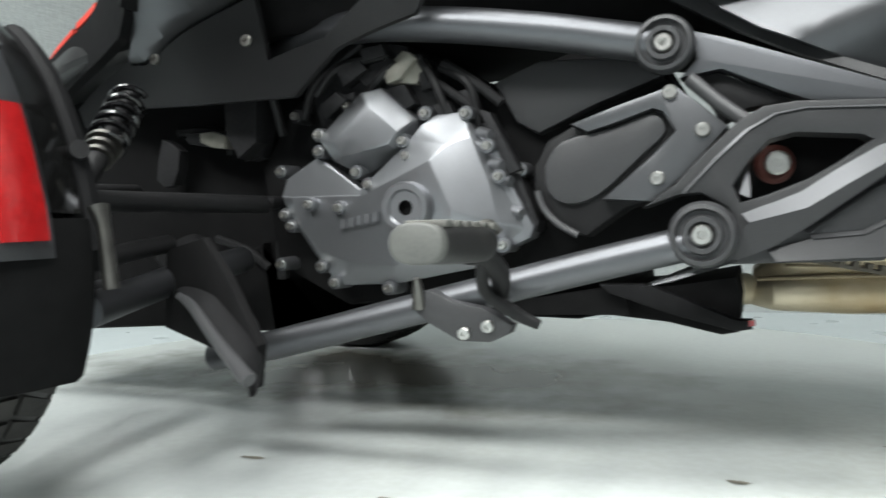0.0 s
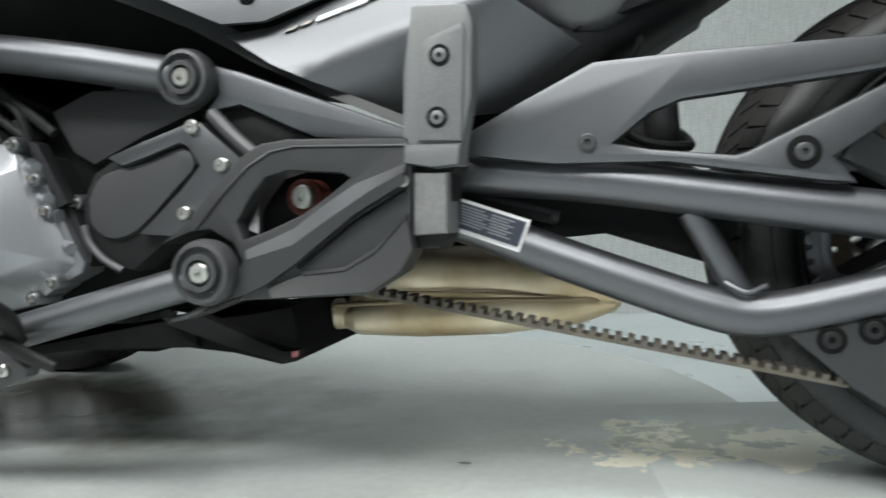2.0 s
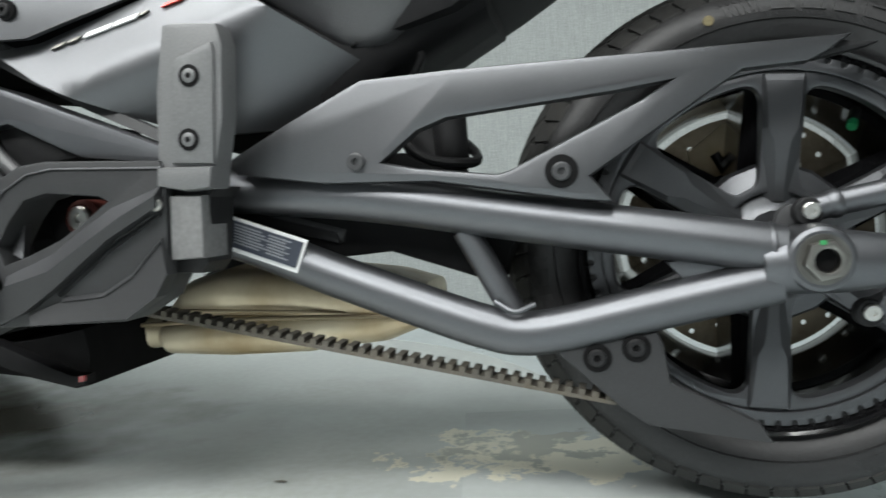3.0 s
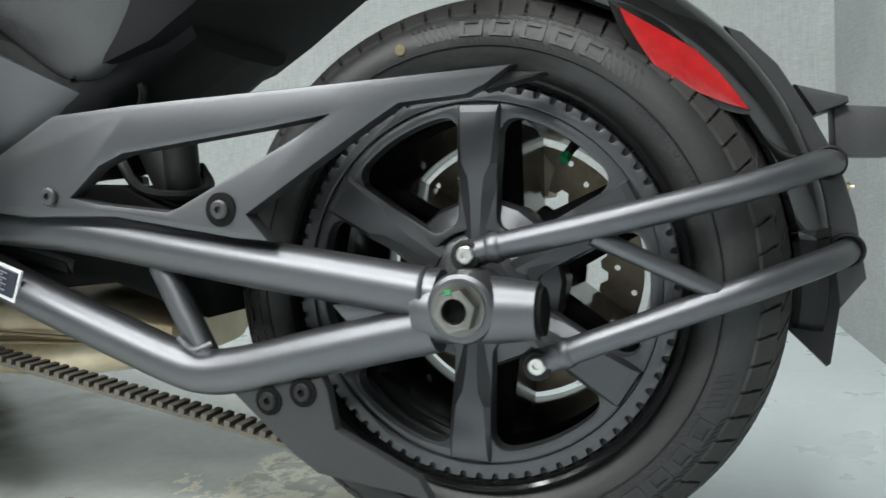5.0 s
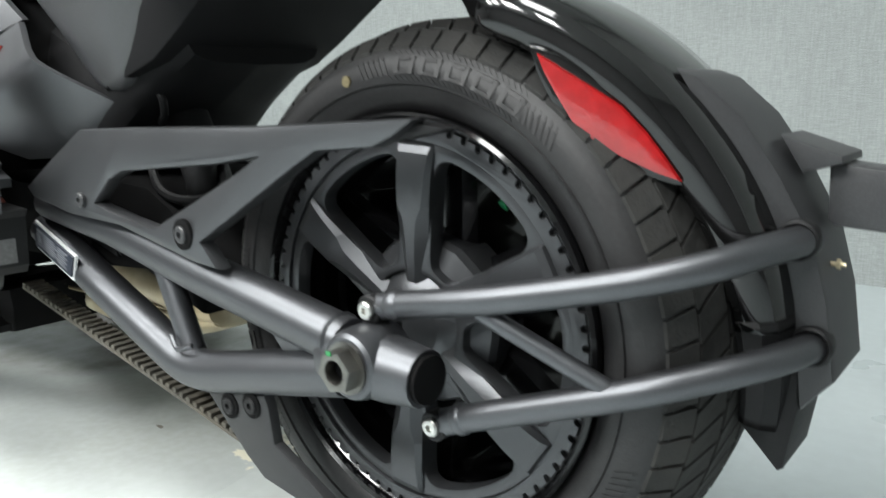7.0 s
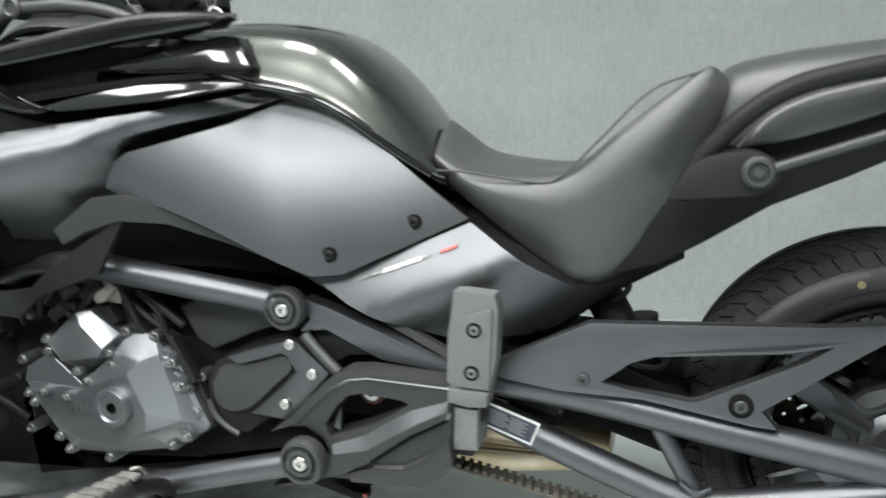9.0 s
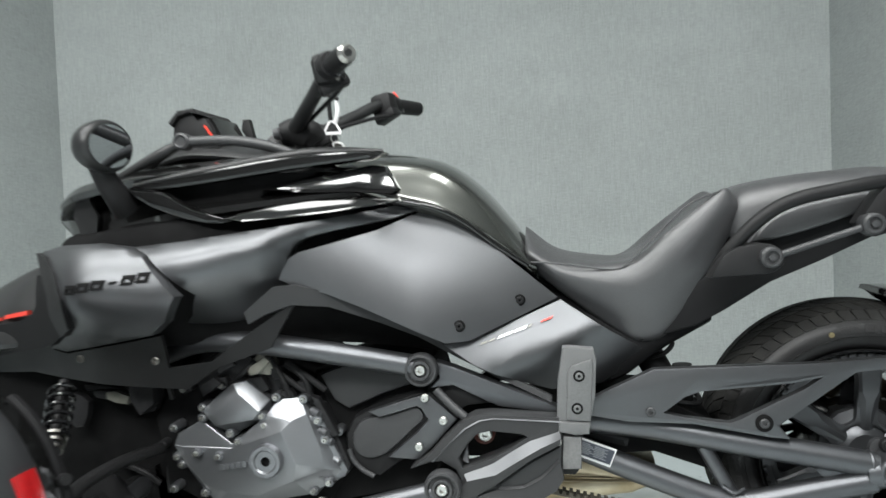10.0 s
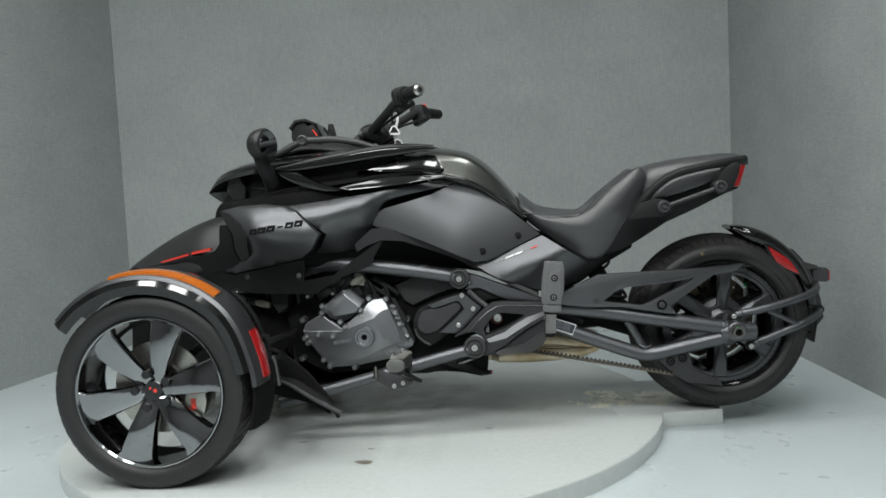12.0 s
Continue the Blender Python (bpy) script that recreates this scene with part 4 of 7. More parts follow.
# ---- bodywork ----


def both(ob):
    """The part and its twin on the other flank."""
    mirrored(ob)
    return ob


C1 = [(-1.343, 0.749), (-1.073, 0.777)]
C2 = [(-0.729, 0.495), (-0.509, 0.583)]


def soft(v, k=0.014):
    """A rounded crease: nothing below zero, rising above it."""
    return 0.5 * (v + math.sqrt(v * v + k * k))


def above(line, x):
    (xa, za), (xb, zb) = line
    return za + (zb - za) * (x - xa) / (xb - xa)


# added filler: its black stands for the shade in the panel gaps
core = []
for x, zt, zb, w in ((-0.47, 0.52, 0.48, 0.09), (-0.65, 0.66, 0.48, 0.11), (-0.85, 0.77, 0.52, 0.12), (-1.05, 0.84, 0.55, 0.17), (-1.25, 0.84, 0.56, 0.24), (-1.45, 0.82, 0.56, 0.27), (-1.6, 0.8, 0.57, 0.21), (-1.7, 0.79, 0.56, 0.12), (-1.75, 0.7, 0.56, 0.1), (-1.95, 0.56, 0.53, 0.05)):
    core.append([(x, 0, zt), (x, -w * 0.8, zt - 0.01), (x, -w, zt - 0.05), (x, -w, zb + 0.03), (x, -w * 0.8, zb), (x, 0, zb)])
part("inner_body", loft(core), BLACK, bike, "added black filler behind the body panels, for the shade in their gaps")

def side_face(x, z):
    """The side panel: a shallow dome, nearly upright under the shoulder."""
    u, v = x + 0.87, z - 0.70
    return -0.217 + 0.27 * u + 0.37 * v + 0.32 * u * u + 1.2 * v * v + 1.6 * min(u, 0.0) * v


flank_panel = both(part("side_panel", panel([(-1.139, 0.692), (-1.132, 0.712), (-1.12, 0.73), (-1.1, 0.743), (-1.038, 0.758), (-0.951, 0.781), (-0.89, 0.808), (-0.852, 0.821), (-0.797, 0.799), (-0.605, 0.633), (-0.777, 0.559), (-0.821, 0.557), (-0.902, 0.595), (-0.984, 0.634), (-1.048, 0.661), (-1.109, 0.677)], side_face, 0.0, 0.008), SATIN, bike, "large satin charcoal side panel", sharp=50))
for x, z in [(-0.679, 0.632), (-0.795, 0.589)]:
    p = (x, side_face(x, z) - 0.001, z)
    # no hole is cut: a black disc gives the recess its shade
    part("bolt_well", lathe([(0, 0.004), (0.0115, 0.004), (0.0115, -0.001), (0.0105, -0.0015), (0, -0.0015)], p, 20), BLACK, flank_panel)
    bolt(flank_panel, p, 0.0075, 0.005, PLASTIC)
def lower_crown_of(x, z):
    return 0.9 * soft(above(C2, x) - z) + 0.12 * soft(z - above(C2, x)) - 0.021


small_panel = both(part("lower_side_panel", panel([(-0.599, 0.629), (-0.423, 0.513), (-0.522, 0.454), (-0.621, 0.449), (-0.729, 0.492), (-0.773, 0.513), (-0.828, 0.55), (-0.775, 0.557)], side, -0.003, 0.008, crown=lower_crown_of), SATIN, bike, "satin charcoal lower side panel with a small decal", sharp=50))
for k, (t0, t1, m) in enumerate(((0.02, 0.10, DULL_STEEL), (0.13, 0.2, DULL_STEEL), (0.24, 0.42, WHITE), (0.44, 0.6, WHITE), (0.62, 0.66, DULL_STEEL), (0.78, 0.92, RED_PAINT))):
    L = [(-0.762, 0.549), (-0.606, 0.601)]
    u, v = Vector((L[0][0], L[0][1])), Vector((L[1][0], L[1][1]))
    p, q = u.lerp(v, t0), u.lerp(v, t1)
    h = 0.0022 if m is not WHITE else 0.0032
    part("decal", panel([(p.x, p.y - h), (q.x, q.y - h), (q.x + 0.004, q.y + h), (p.x + 0.004, p.y + h)], side, 0.0008, 0.004, cell=0.015, crown=lower_crown_of), m, small_panel)
# dark colour stands for shade where the fairing's lower edge curves under
both(part("side_strip", panel([(-1.19, 0.635), (-1.141, 0.68), (-1.109, 0.682), (-1.048, 0.665), (-0.984, 0.638), (-0.902, 0.598), (-0.821, 0.558), (-0.729, 0.494), (-0.621, 0.446), (-0.622, 0.434), (-0.728, 0.482), (-0.802, 0.52), (-0.881, 0.566), (-0.955, 0.599), (-1.009, 0.62), (-1.046, 0.635), (-1.112, 0.643), (-1.157, 0.628), (-1.185, 0.612)], side, -0.014, 0.014), CAST_DARK, bike, "dark strip along the lower edge of the fairing, shade put into its colour", sharp=50))
def front_crown(x, z):
    """Leans in above the emblem and tucks under below it."""
    return 0.5 * soft(z - 0.745) + 2.2 * max(0.0, 0.71 - z) ** 2


emblem_panel = both(part("front_side_panel", panel([(-1.62, 0.761), (-1.545, 0.773), (-1.466, 0.775), (-1.398, 0.766), (-1.362, 0.751), (-1.28, 0.676), (-1.311, 0.63), (-1.357, 0.6), (-1.607, 0.553), (-1.652, 0.558), (-1.548, 0.604), (-1.509, 0.66), (-1.555, 0.716)], side, 0.036, 0.034, crown=front_crown), SATIN, bike, "satin charcoal front side panel with a raised emblem", sharp=50))
both(part("intake_slot", panel([(-1.627, 0.759), (-1.586, 0.751), (-1.534, 0.718), (-1.506, 0.675), (-1.511, 0.617), (-1.543, 0.598), (-1.56, 0.639), (-1.563, 0.684), (-1.594, 0.719)], side, 0.04, 0.03), PLASTIC, emblem_panel, "black intake slot behind the nose"))
E0 = [(-1.494, 0.691), (-1.338, 0.713)]
for k in range(6):
    f = k / 5.6
    c = Vector(E0[0]).lerp(Vector(E0[1]), f + 0.06)
    w, h = (0.0118, 0.0088) if k != 3 else (0.006, 0.0022)
    ring = [(c.x - w, c.y - h), (c.x + w, c.y - h + 0.001), (c.x + w + 0.004, c.y + h + 0.001), (c.x - w + 0.004, c.y + h)]
    cut = [[(c.x - w * 0.5, c.y - h * 0.45), (c.x + w * 0.45, c.y - h * 0.42), (c.x + w * 0.5 + 0.002, c.y + h * 0.25), (c.x - w * 0.45 + 0.002, c.y + h * 0.22)]] if k != 3 else []
    part("emblem", panel(ring, side, 0.0385, 0.006, holes=cut, crown=front_crown), BLACK, emblem_panel)
LIP = [Vector(p) for p in ((-0.79, 0.83), (-0.923, 0.803), (-1.042, 0.782), (-1.081, 0.772), (-1.111, 0.751), (-1.125, 0.708), (-1.119, 0.68), (-1.103, 0.654))]


def shoulder_crown(x, z):
    """A crease along the top, a tuck below it, and a rounded lip where the side panel begins."""
    p = Vector((x, z))
    d = 1.0
    for a, b in zip(LIP, LIP[1:]):
        u = min(max((p - a).dot(b - a) / (b - a).length_squared, 0), 1)
        d = min(d, (p - a.lerp(b, u)).length)
    roll = 0.034 * max(0.0, 1 - d / 0.05) ** 2 * step(-0.85, -1.05, x)
    top = z - above(C1, x)
    return 0.9 * soft(top) + 0.42 * soft(-top - 0.01) + 0.8 * soft(-top - 0.05, 0.03) + roll


both(part("shoulder_panel", panel([(-1.393, 0.766), (-1.297, 0.774), (-1.104, 0.798), (-0.993, 0.815), (-0.865, 0.838), (-0.836, 0.83), (-0.923, 0.803), (-1.042, 0.782), (-1.081, 0.772), (-1.097, 0.764), (-1.111, 0.751), (-1.12, 0.731), (-1.125, 0.708), (-1.119, 0.68), (-1.103, 0.654), (-1.175, 0.605), (-1.269, 0.54), (-1.37, 0.527), (-1.352, 0.596), (-1.305, 0.63), (-1.272, 0.673), (-1.354, 0.749)], side, 0.03, 0.032, cell=0.009, crown=shoulder_crown), SATIN, bike, "satin charcoal shoulder panel of the fairing", sharp=50))
both(part("belly_panel", panel([(-1.951, 0.505), (-1.761, 0.546), (-1.578, 0.586), (-1.653, 0.555), (-1.609, 0.548), (-1.353, 0.595), (-1.368, 0.524), (-1.269, 0.539), (-1.175, 0.603), (-1.103, 0.651), (-1.157, 0.56), (-1.259, 0.526), (-1.339, 0.477), (-1.528, 0.483), (-1.734, 0.499), (-1.934, 0.48)], side, -0.02, 0.01), PLASTIC, bike, "black plastic belly panel under the fairing", sharp=50))
for p in [(-1.553, -0.285, 0.544), (-1.376, -0.315, 0.544)]:
    bolt(bike, p, 0.008, 0.004, DULL_STEEL, "panel_bolt")

nose = []
for x, zt, w, z1, z2, z3 in ((-2.13, 0.528, 0.015, 0.525, 0.52, 0.515), (-2.05, 0.588, 0.1, 0.572, 0.545, 0.513), (-1.93, 0.657, 0.17, 0.637, 0.592, 0.535), (-1.84, 0.702, 0.21, 0.678, 0.63, 0.55), (-1.75, 0.736, 0.245, 0.712, 0.655, 0.56), (-1.66, 0.758, 0.25, 0.735, 0.67, 0.57), (-1.58, 0.77, 0.25, 0.745, 0.68, 0.58)):
    nose.append([(x, 0, zt), (x, -w * 0.35, zt - (zt - z1) * 0.3), (x, -w * 0.62, z1), (x, -w * 0.84, z2), (x, -w * 0.95, (z2 + z3) / 2), (x, -w, z3), (x, -w * 0.7, z3 - 0.012), (x, 0, z3 - 0.015)])
hood = part("nose", loft(nose), HOOD, bike, "matte black sloping nose of the fairing")
for q in ([(-1.898, 0.59), (-1.769, 0.617), (-1.768, 0.624), (-1.889, 0.598)], [(-1.758, 0.62), (-1.675, 0.633), (-1.674, 0.642), (-1.753, 0.629)]):
    both(part("stripe", panel(q, side, 0.02, 0.014), RED_PAINT, hood, "thin red stripe"))

both(part("nose_skirt", panel([(-1.955, 0.578), (-1.86, 0.594), (-1.793, 0.605), (-1.7, 0.619), (-1.655, 0.632), (-1.632, 0.655), (-1.63, 0.715), (-1.6, 0.715), (-1.575, 0.68), (-1.572, 0.63), (-1.555, 0.6), (-1.6, 0.575), (-1.76, 0.546), (-1.95, 0.508)], side, 0.026, 0.02), MATTE, hood, "black skirt below the edge of the hood", sharp=50))

beak = []
for x, zt, zb, w, g, lip in ((-1.768, 0.828, 0.822, 0.012, 0.003, 0.0), (-1.729, 0.868, 0.8, 0.07, 0.03, -0.03), (-1.691, 0.896, 0.787, 0.115, 0.05, -0.045), (-1.62, 0.919, 0.79, 0.165, 0.065, -0.05), (-1.5, 0.938, 0.8, 0.2, 0.07, -0.03), (-1.42, 0.945, 0.81, 0.215, 0.08, 0.0), (-1.37, 0.948, 0.815, 0.225, 0.09, 0.015), (-1.22, 0.95, 0.83, 0.225, 0.11, 0.015), (-1.08, 0.938, 0.845, 0.205, 0.08, 0.015), (-0.98, 0.93, 0.85, 0.175, 0.0, 0.015)):
    h = zt - zb
    beak.append([(x, 0, zt), (x, -w * 0.5, zt - 0.05 * h), (x, -w * 0.86, zt - 0.16 * h), (x, -w, zt - 0.3 * h), (x, -w * 0.97, zt - 0.4 * h), (x, -w + g, (zt + zb) / 2 + 0.05 * h), (x, -w + g * 0.9 - 0.01 * min(1, w / 0.1), (zt + zb) / 2 - 0.17 * h), (x, -w - lip, zb + 0.1 * h), (x, -w - lip, zb), (x, 0, zb)])
deck = part("upper_fairing", loft(beak, around=1), GLOSS, bike, "gloss black upper fairing with side openings", sharp=24)
both(part("cheek", panel([(-1.648, 0.872), (-1.612, 0.868), (-1.588, 0.83), (-1.594, 0.796), (-1.64, 0.79), (-1.662, 0.83)], lambda x, z: -0.128 - 0.35 * (x + 1.64), 0.0, 0.012, cell=0.02), HOOD, deck, "satin cheek beside the beak"))
both(part("frame_blade", plate([(-1.448, 0.878), (-1.41, 0.874), (-1.373, 0.87), (-1.346, 0.853), (-1.313, 0.835), (-1.268, 0.82), (-1.222, 0.808), (-1.259, 0.803), (-1.287, 0.805), (-1.325, 0.813), (-1.361, 0.825), (-1.4, 0.842), (-1.428, 0.859)], -0.262, 0.03, 0.008), GLOSS, deck, "gloss black blade that frames the fairing opening", sharp=50))
both(part("upper_blade", plate([(-1.463, 0.885), (-1.296, 0.91), (-1.183, 0.925), (-1.108, 0.933), (-1.013, 0.935), (-0.927, 0.931), (-0.956, 0.92), (-1.014, 0.915), (-1.11, 0.907), (-1.185, 0.899), (-1.297, 0.886), (-1.417, 0.874)], -0.235, 0.05, 0.01), GLOSS, deck, "gloss black upper edge of the fairing opening", sharp=50))
both(part("deck_rail", tube([(-1.457, -0.222, 0.889), (-1.297, -0.222, 0.915), (-1.113, -0.215, 0.939), (-1.021, -0.205, 0.941), (-0.938, -0.19, 0.938)], [0.004, 0.009, 0.01, 0.009, 0.004], flat=0.6), HOOD, deck))
bm = plate([(-1.253, 0.814), (-1.196, 0.827), (-1.13, 0.838), (-1.075, 0.844), (-0.989, 0.844), (-0.904, 0.842), (-0.898, 0.835), (-0.97, 0.826), (-1.038, 0.817), (-1.127, 0.81), (-1.207, 0.806)], -0.25, 0.03, 0.006)
for v in bm.verts:
    v.co.y -= 0.55 * (0.835 - v.co.z)
both(part("lower_blade", bm, GLOSS, deck, "gloss black lower blade of the fairing opening", sharp=50))
bm = plate([(-1.192, 0.868), (-1.124, 0.883), (-1.053, 0.896), (-0.963, 0.911), (-0.934, 0.906), (-0.907, 0.861), (-0.922, 0.85), (-1.005, 0.857), (-1.095, 0.859)], -0.21, 0.03, 0.006)
for v in bm.verts:
    v.co.y += 0.3 * (v.co.z - 0.87)
both(part("tank_shoulder", bm, GLOSS, deck, "gloss black shoulder panel of the tank", sharp=50))
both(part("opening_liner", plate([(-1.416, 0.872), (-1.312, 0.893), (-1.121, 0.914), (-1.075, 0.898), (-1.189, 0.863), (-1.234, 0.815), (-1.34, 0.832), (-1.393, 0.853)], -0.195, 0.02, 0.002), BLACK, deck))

tank = []
for x, zt, w, zl in ((-1.06, 0.938, 0.2, 0.885), (-0.99, 0.944, 0.2, 0.862), (-0.91, 0.938, 0.185, 0.836), (-0.83, 0.917, 0.172, 0.812), (-0.76, 0.865, 0.16, 0.772), (-0.70, 0.795, 0.145, 0.728), (-0.662, 0.74, 0.13, 0.698), (-0.645, 0.71, 0.12, 0.69)):
    tank.append([(x, 0, zt), (x, -w * 0.4, zt - 0.004), (x, -w * 0.72, zt - 0.018), (x, -w * 0.86, zt - 0.032), (x, -w * 0.97, zl + (zt - zl) * 0.3), (x, -w * 1.02, zl), (x, -w * 0.8, zl - 0.02), (x, 0, zl - 0.03)])
part("tank_cover", loft(tank), TANK_PAINT, bike, "gloss black tank cover")
both(part("tank_trim", tube([(-0.934, -0.2, 0.84), (-0.85, -0.183, 0.822), (-0.791, -0.17, 0.793), (-0.721, -0.155, 0.739), (-0.662, -0.14, 0.697)], 0.006), GLOSS, bike, "gloss black trim along the tank"))

# seats
seat_rows = []
for x, zc, ze, zl, w in ((-0.668, 0.775, 0.735, 0.695, 0.10), (-0.655, 0.765, 0.73, 0.685, 0.12), (-0.60, 0.725, 0.70, 0.64, 0.135), (-0.51, 0.708, 0.692, 0.57, 0.148), (-0.45, 0.708, 0.704, 0.535, 0.155), (-0.39, 0.735, 0.754, 0.55, 0.155), (-0.32, 0.785, 0.808, 0.648, 0.145), (-0.275, 0.82, 0.838, 0.72, 0.13), (-0.25, 0.835, 0.82, 0.76, 0.115)):
    seat_rows.append([(x, 0, zc), (x, -w * 0.55, zc - (zc - ze) * 0.45), (x, -w * 0.88, ze), (x, -w, ze - (ze - zl) * 0.25), (x, -w * 0.97, ze - (ze - zl) * 0.5), (x, -w * 0.87, ze - (ze - zl) * 0.78), (x, -w * 0.7, zl), (x, 0, zl)])
seat = part("rider_seat", loft(seat_rows), LEATHER, bike, "black vinyl bucket seat with stitched edges")
(part("piping", tube([(-0.66, -0.125, 0.703), (-0.604, -0.137, 0.701), (-0.501, -0.14, 0.686), (-0.464, -0.143, 0.698), (-0.41, -0.146, 0.75), (-0.347, -0.14, 0.809), (-0.28, -0.12, 0.833)], 0.0018, seg=8), GREY_PLASTIC, seat))
pill = []
for x, zt, zl, w in ((-0.265, 0.815, 0.74, 0.10), (-0.24, 0.842, 0.73, 0.12), (-0.16, 0.858, 0.745, 0.125), (-0.05, 0.868, 0.78, 0.115), (0.03, 0.872, 0.81, 0.1), (0.075, 0.862, 0.83, 0.085), (0.09, 0.85, 0.838, 0.07)):
    pill.append([(x, 0, zt), (x, -w * 0.6, zt - 0.004), (x, -w * 0.9, zt - 0.022), (x, -w, (zt + zl) / 2), (x, -w * 0.9, zl), (x, 0, zl)])
part("passenger_seat", loft(pill), LEATHER, bike, "black vinyl passenger seat")
tail = part("tail_section", plate([(-0.453, 0.535), (-0.334, 0.568), (-0.279, 0.598), (-0.191, 0.652), (-0.1, 0.69), (-0.003, 0.735), (0.041, 0.752), (0.06, 0.833), (-0.012, 0.829), (-0.139, 0.803), (-0.245, 0.717), (-0.304, 0.679), (-0.392, 0.601)], -0.125, 0.25, 0.01), MATTE, bike, "black plastic tail section under the passenger seat", sharp=40)
cush = part("side_cushion", plate([(-0.238, 0.731), (-0.199, 0.775), (-0.135, 0.802), (-0.023, 0.821), (-0.005, 0.809), (-0.043, 0.781), (-0.162, 0.743)], -0.155, 0.05, 0.012, smooth=3), LEATHER, bike, "padded black side cushion of the passenger seat", sharp=60)
mirrored(cush)
rail = part("grab_rail", tube([(-0.309, -0.165, 0.671), (-0.285, -0.19, 0.718), (-0.231, -0.205, 0.776), (-0.17, -0.21, 0.81), (-0.066, -0.205, 0.83), (0.002, -0.185, 0.839), (0.059, -0.13, 0.846)], 0.0125), PLASTIC, bike, "black passenger grab rail")
part("bracket", plate([(-0.324, 0.669), (-0.297, 0.714), (-0.256, 0.73), (-0.213, 0.729), (-0.187, 0.705), (-0.209, 0.678), (-0.264, 0.672)], -0.215, 0.05, 0.008, smooth=3), PLASTIC, rail, sharp=50)
part("rod", tube([(-0.215, -0.215, 0.705), (-0.038, -0.21, 0.761)], 0.0065), GREY_PLASTIC, rail)
part("rear_bracket", plate([(-0.06, 0.763), (-0.041, 0.794), (-0.016, 0.826), (0.026, 0.832), (0.005, 0.76), (-0.031, 0.737)], -0.205, 0.05, 0.006, smooth=2), PLASTIC, rail, sharp=50)
for at in [(-0.218, -0.226, 0.706), (-0.041, -0.22, 0.761)]:
    part("rail_cap", lathe([(0, 0.03), (0.0195, 0.03), (0.0195, -0.004), (0.016, -0.008), (0.0125, -0.008), (0.011, -0.003), (0.007, -0.003), (0.006, -0.008), (0, -0.008)], at, 32), GREY_PLASTIC, rail)
mirrored(rail)
bm = bmesh.new()
part("tail_lamp", plate([(0.017, 0.757), (0.036, 0.759), (0.056, 0.825), (0.041, 0.828)], -0.155, 0.31, 0.004), RED, bike, "red tail lamp lens", sharp=40)

# mirrors, struts, dash and handlebars
bm = loft([
    [(x, -0.3 + math.cos(a) * ry, 0.962 + math.sin(a) * rz) for a in [2 * math.pi * k / 12 for k in range(12)]] for x, ry, rz in ((-1.505, 0.02, 0.018), (-1.5, 0.045, 0.036), (-1.485, 0.06, 0.047), (-1.462, 0.064, 0.052), (-1.452, 0.06, 0.048), (-1.449, 0.055, 0.044))], sym=False, subdivide=1)
bmesh.ops.rotate(bm, cent=(-1.478, -0.3, 0.962), matrix=Matrix.Rotation(radians(-14), 3, "Z"), verts=bm.verts)
mir = part("mirror", bm, HOOD, bike, "black fairing-mounted mirror on a short stalk")
bm = bmesh.new()
bmesh.ops.create_circle(bm, cap_ends=True, segments=32, radius=1, matrix=Matrix.Translation((-1.4485, -0.3, 0.962)) @ Euler((0, radians(90), 0)).to_matrix().to_4x4() @ Matrix.Diagonal((0.042, 0.053, 1, 1)))
bmesh.ops.rotate(bm, cent=(-1.478, -0.3, 0.962), matrix=Matrix.Rotation(radians(-14), 3, "Z"), verts=bm.verts)
part("mirror_glass", bm, MIRROR, mir, smooth=False)
part("stalk", tube([(-1.466, -0.235, 0.838), (-1.47, -0.262, 0.868), (-1.478, -0.284, 0.9), (-1.484, -0.298, 0.945)], [0.028, 0.026, 0.023, 0.026], flat=0.75), PLASTIC, mir)
mirrored(mir)
B = (-1.38, -0.15, 0.981)
strut = part("dash_strut", tube([B, (-1.28, -0.15, 0.979), (-1.2, -0.15, 0.965), (-1.13, -0.15, 0.942)], [0.0105, 0.011, 0.011, 0.009]), GREY_PLASTIC, bike, "black dash strut with a round boss")
part("boss", lathe([(0, 0.015), (0.018, 0.015), (0.018, -0.012), (0.013, -0.016), (0.009, -0.012), (0, -0.012)], B, 28), GREY_PLASTIC, strut)
part("front_leg", tube([B, (-1.43, -0.16, 0.955), (-1.53, -0.17, 0.905)], [0.011, 0.012, 0.008]), HOOD, strut)
part("rear_leg", tube([(-1.4, -0.15, 0.97), (-1.46, -0.13, 0.94), (-1.5, -0.12, 0.92)], 0.008), HOOD, strut)
mirrored(strut)
dash = part("instrument_panel", plate([(-1.438, 0.995), (-1.436, 1.028), (-1.415, 1.048), (-1.388, 1.052), (-1.378, 1.036), (-1.362, 1.04), (-1.345, 1.018), (-1.33, 0.97), (-1.36, 0.955), (-1.42, 0.96)], -0.085, 0.17, 0.01), PLASTIC, bike, "black instrument panel with red accents", sharp=40)
part("screen", plate([(-1.36, 1.04), (-1.352, 1.043), (-1.322, 0.985), (-1.33, 0.98)], -0.07, 0.14, 0.002), GLOSS, dash)
for y in (-0.088, 0.082):
    part("accent", plate([(-1.362, 1.02), (-1.358, 1.022), (-1.343, 1.0), (-1.347, 0.998)], y, 0.006, 0.0), RED_PAINT, dash)
part("hook", plate([(-1.35, 1.03), (-1.345, 1.055), (-1.33, 1.055), (-1.315, 0.99), (-1.325, 0.99)], 0.09, 0.02, 0.002), PLASTIC, dash)
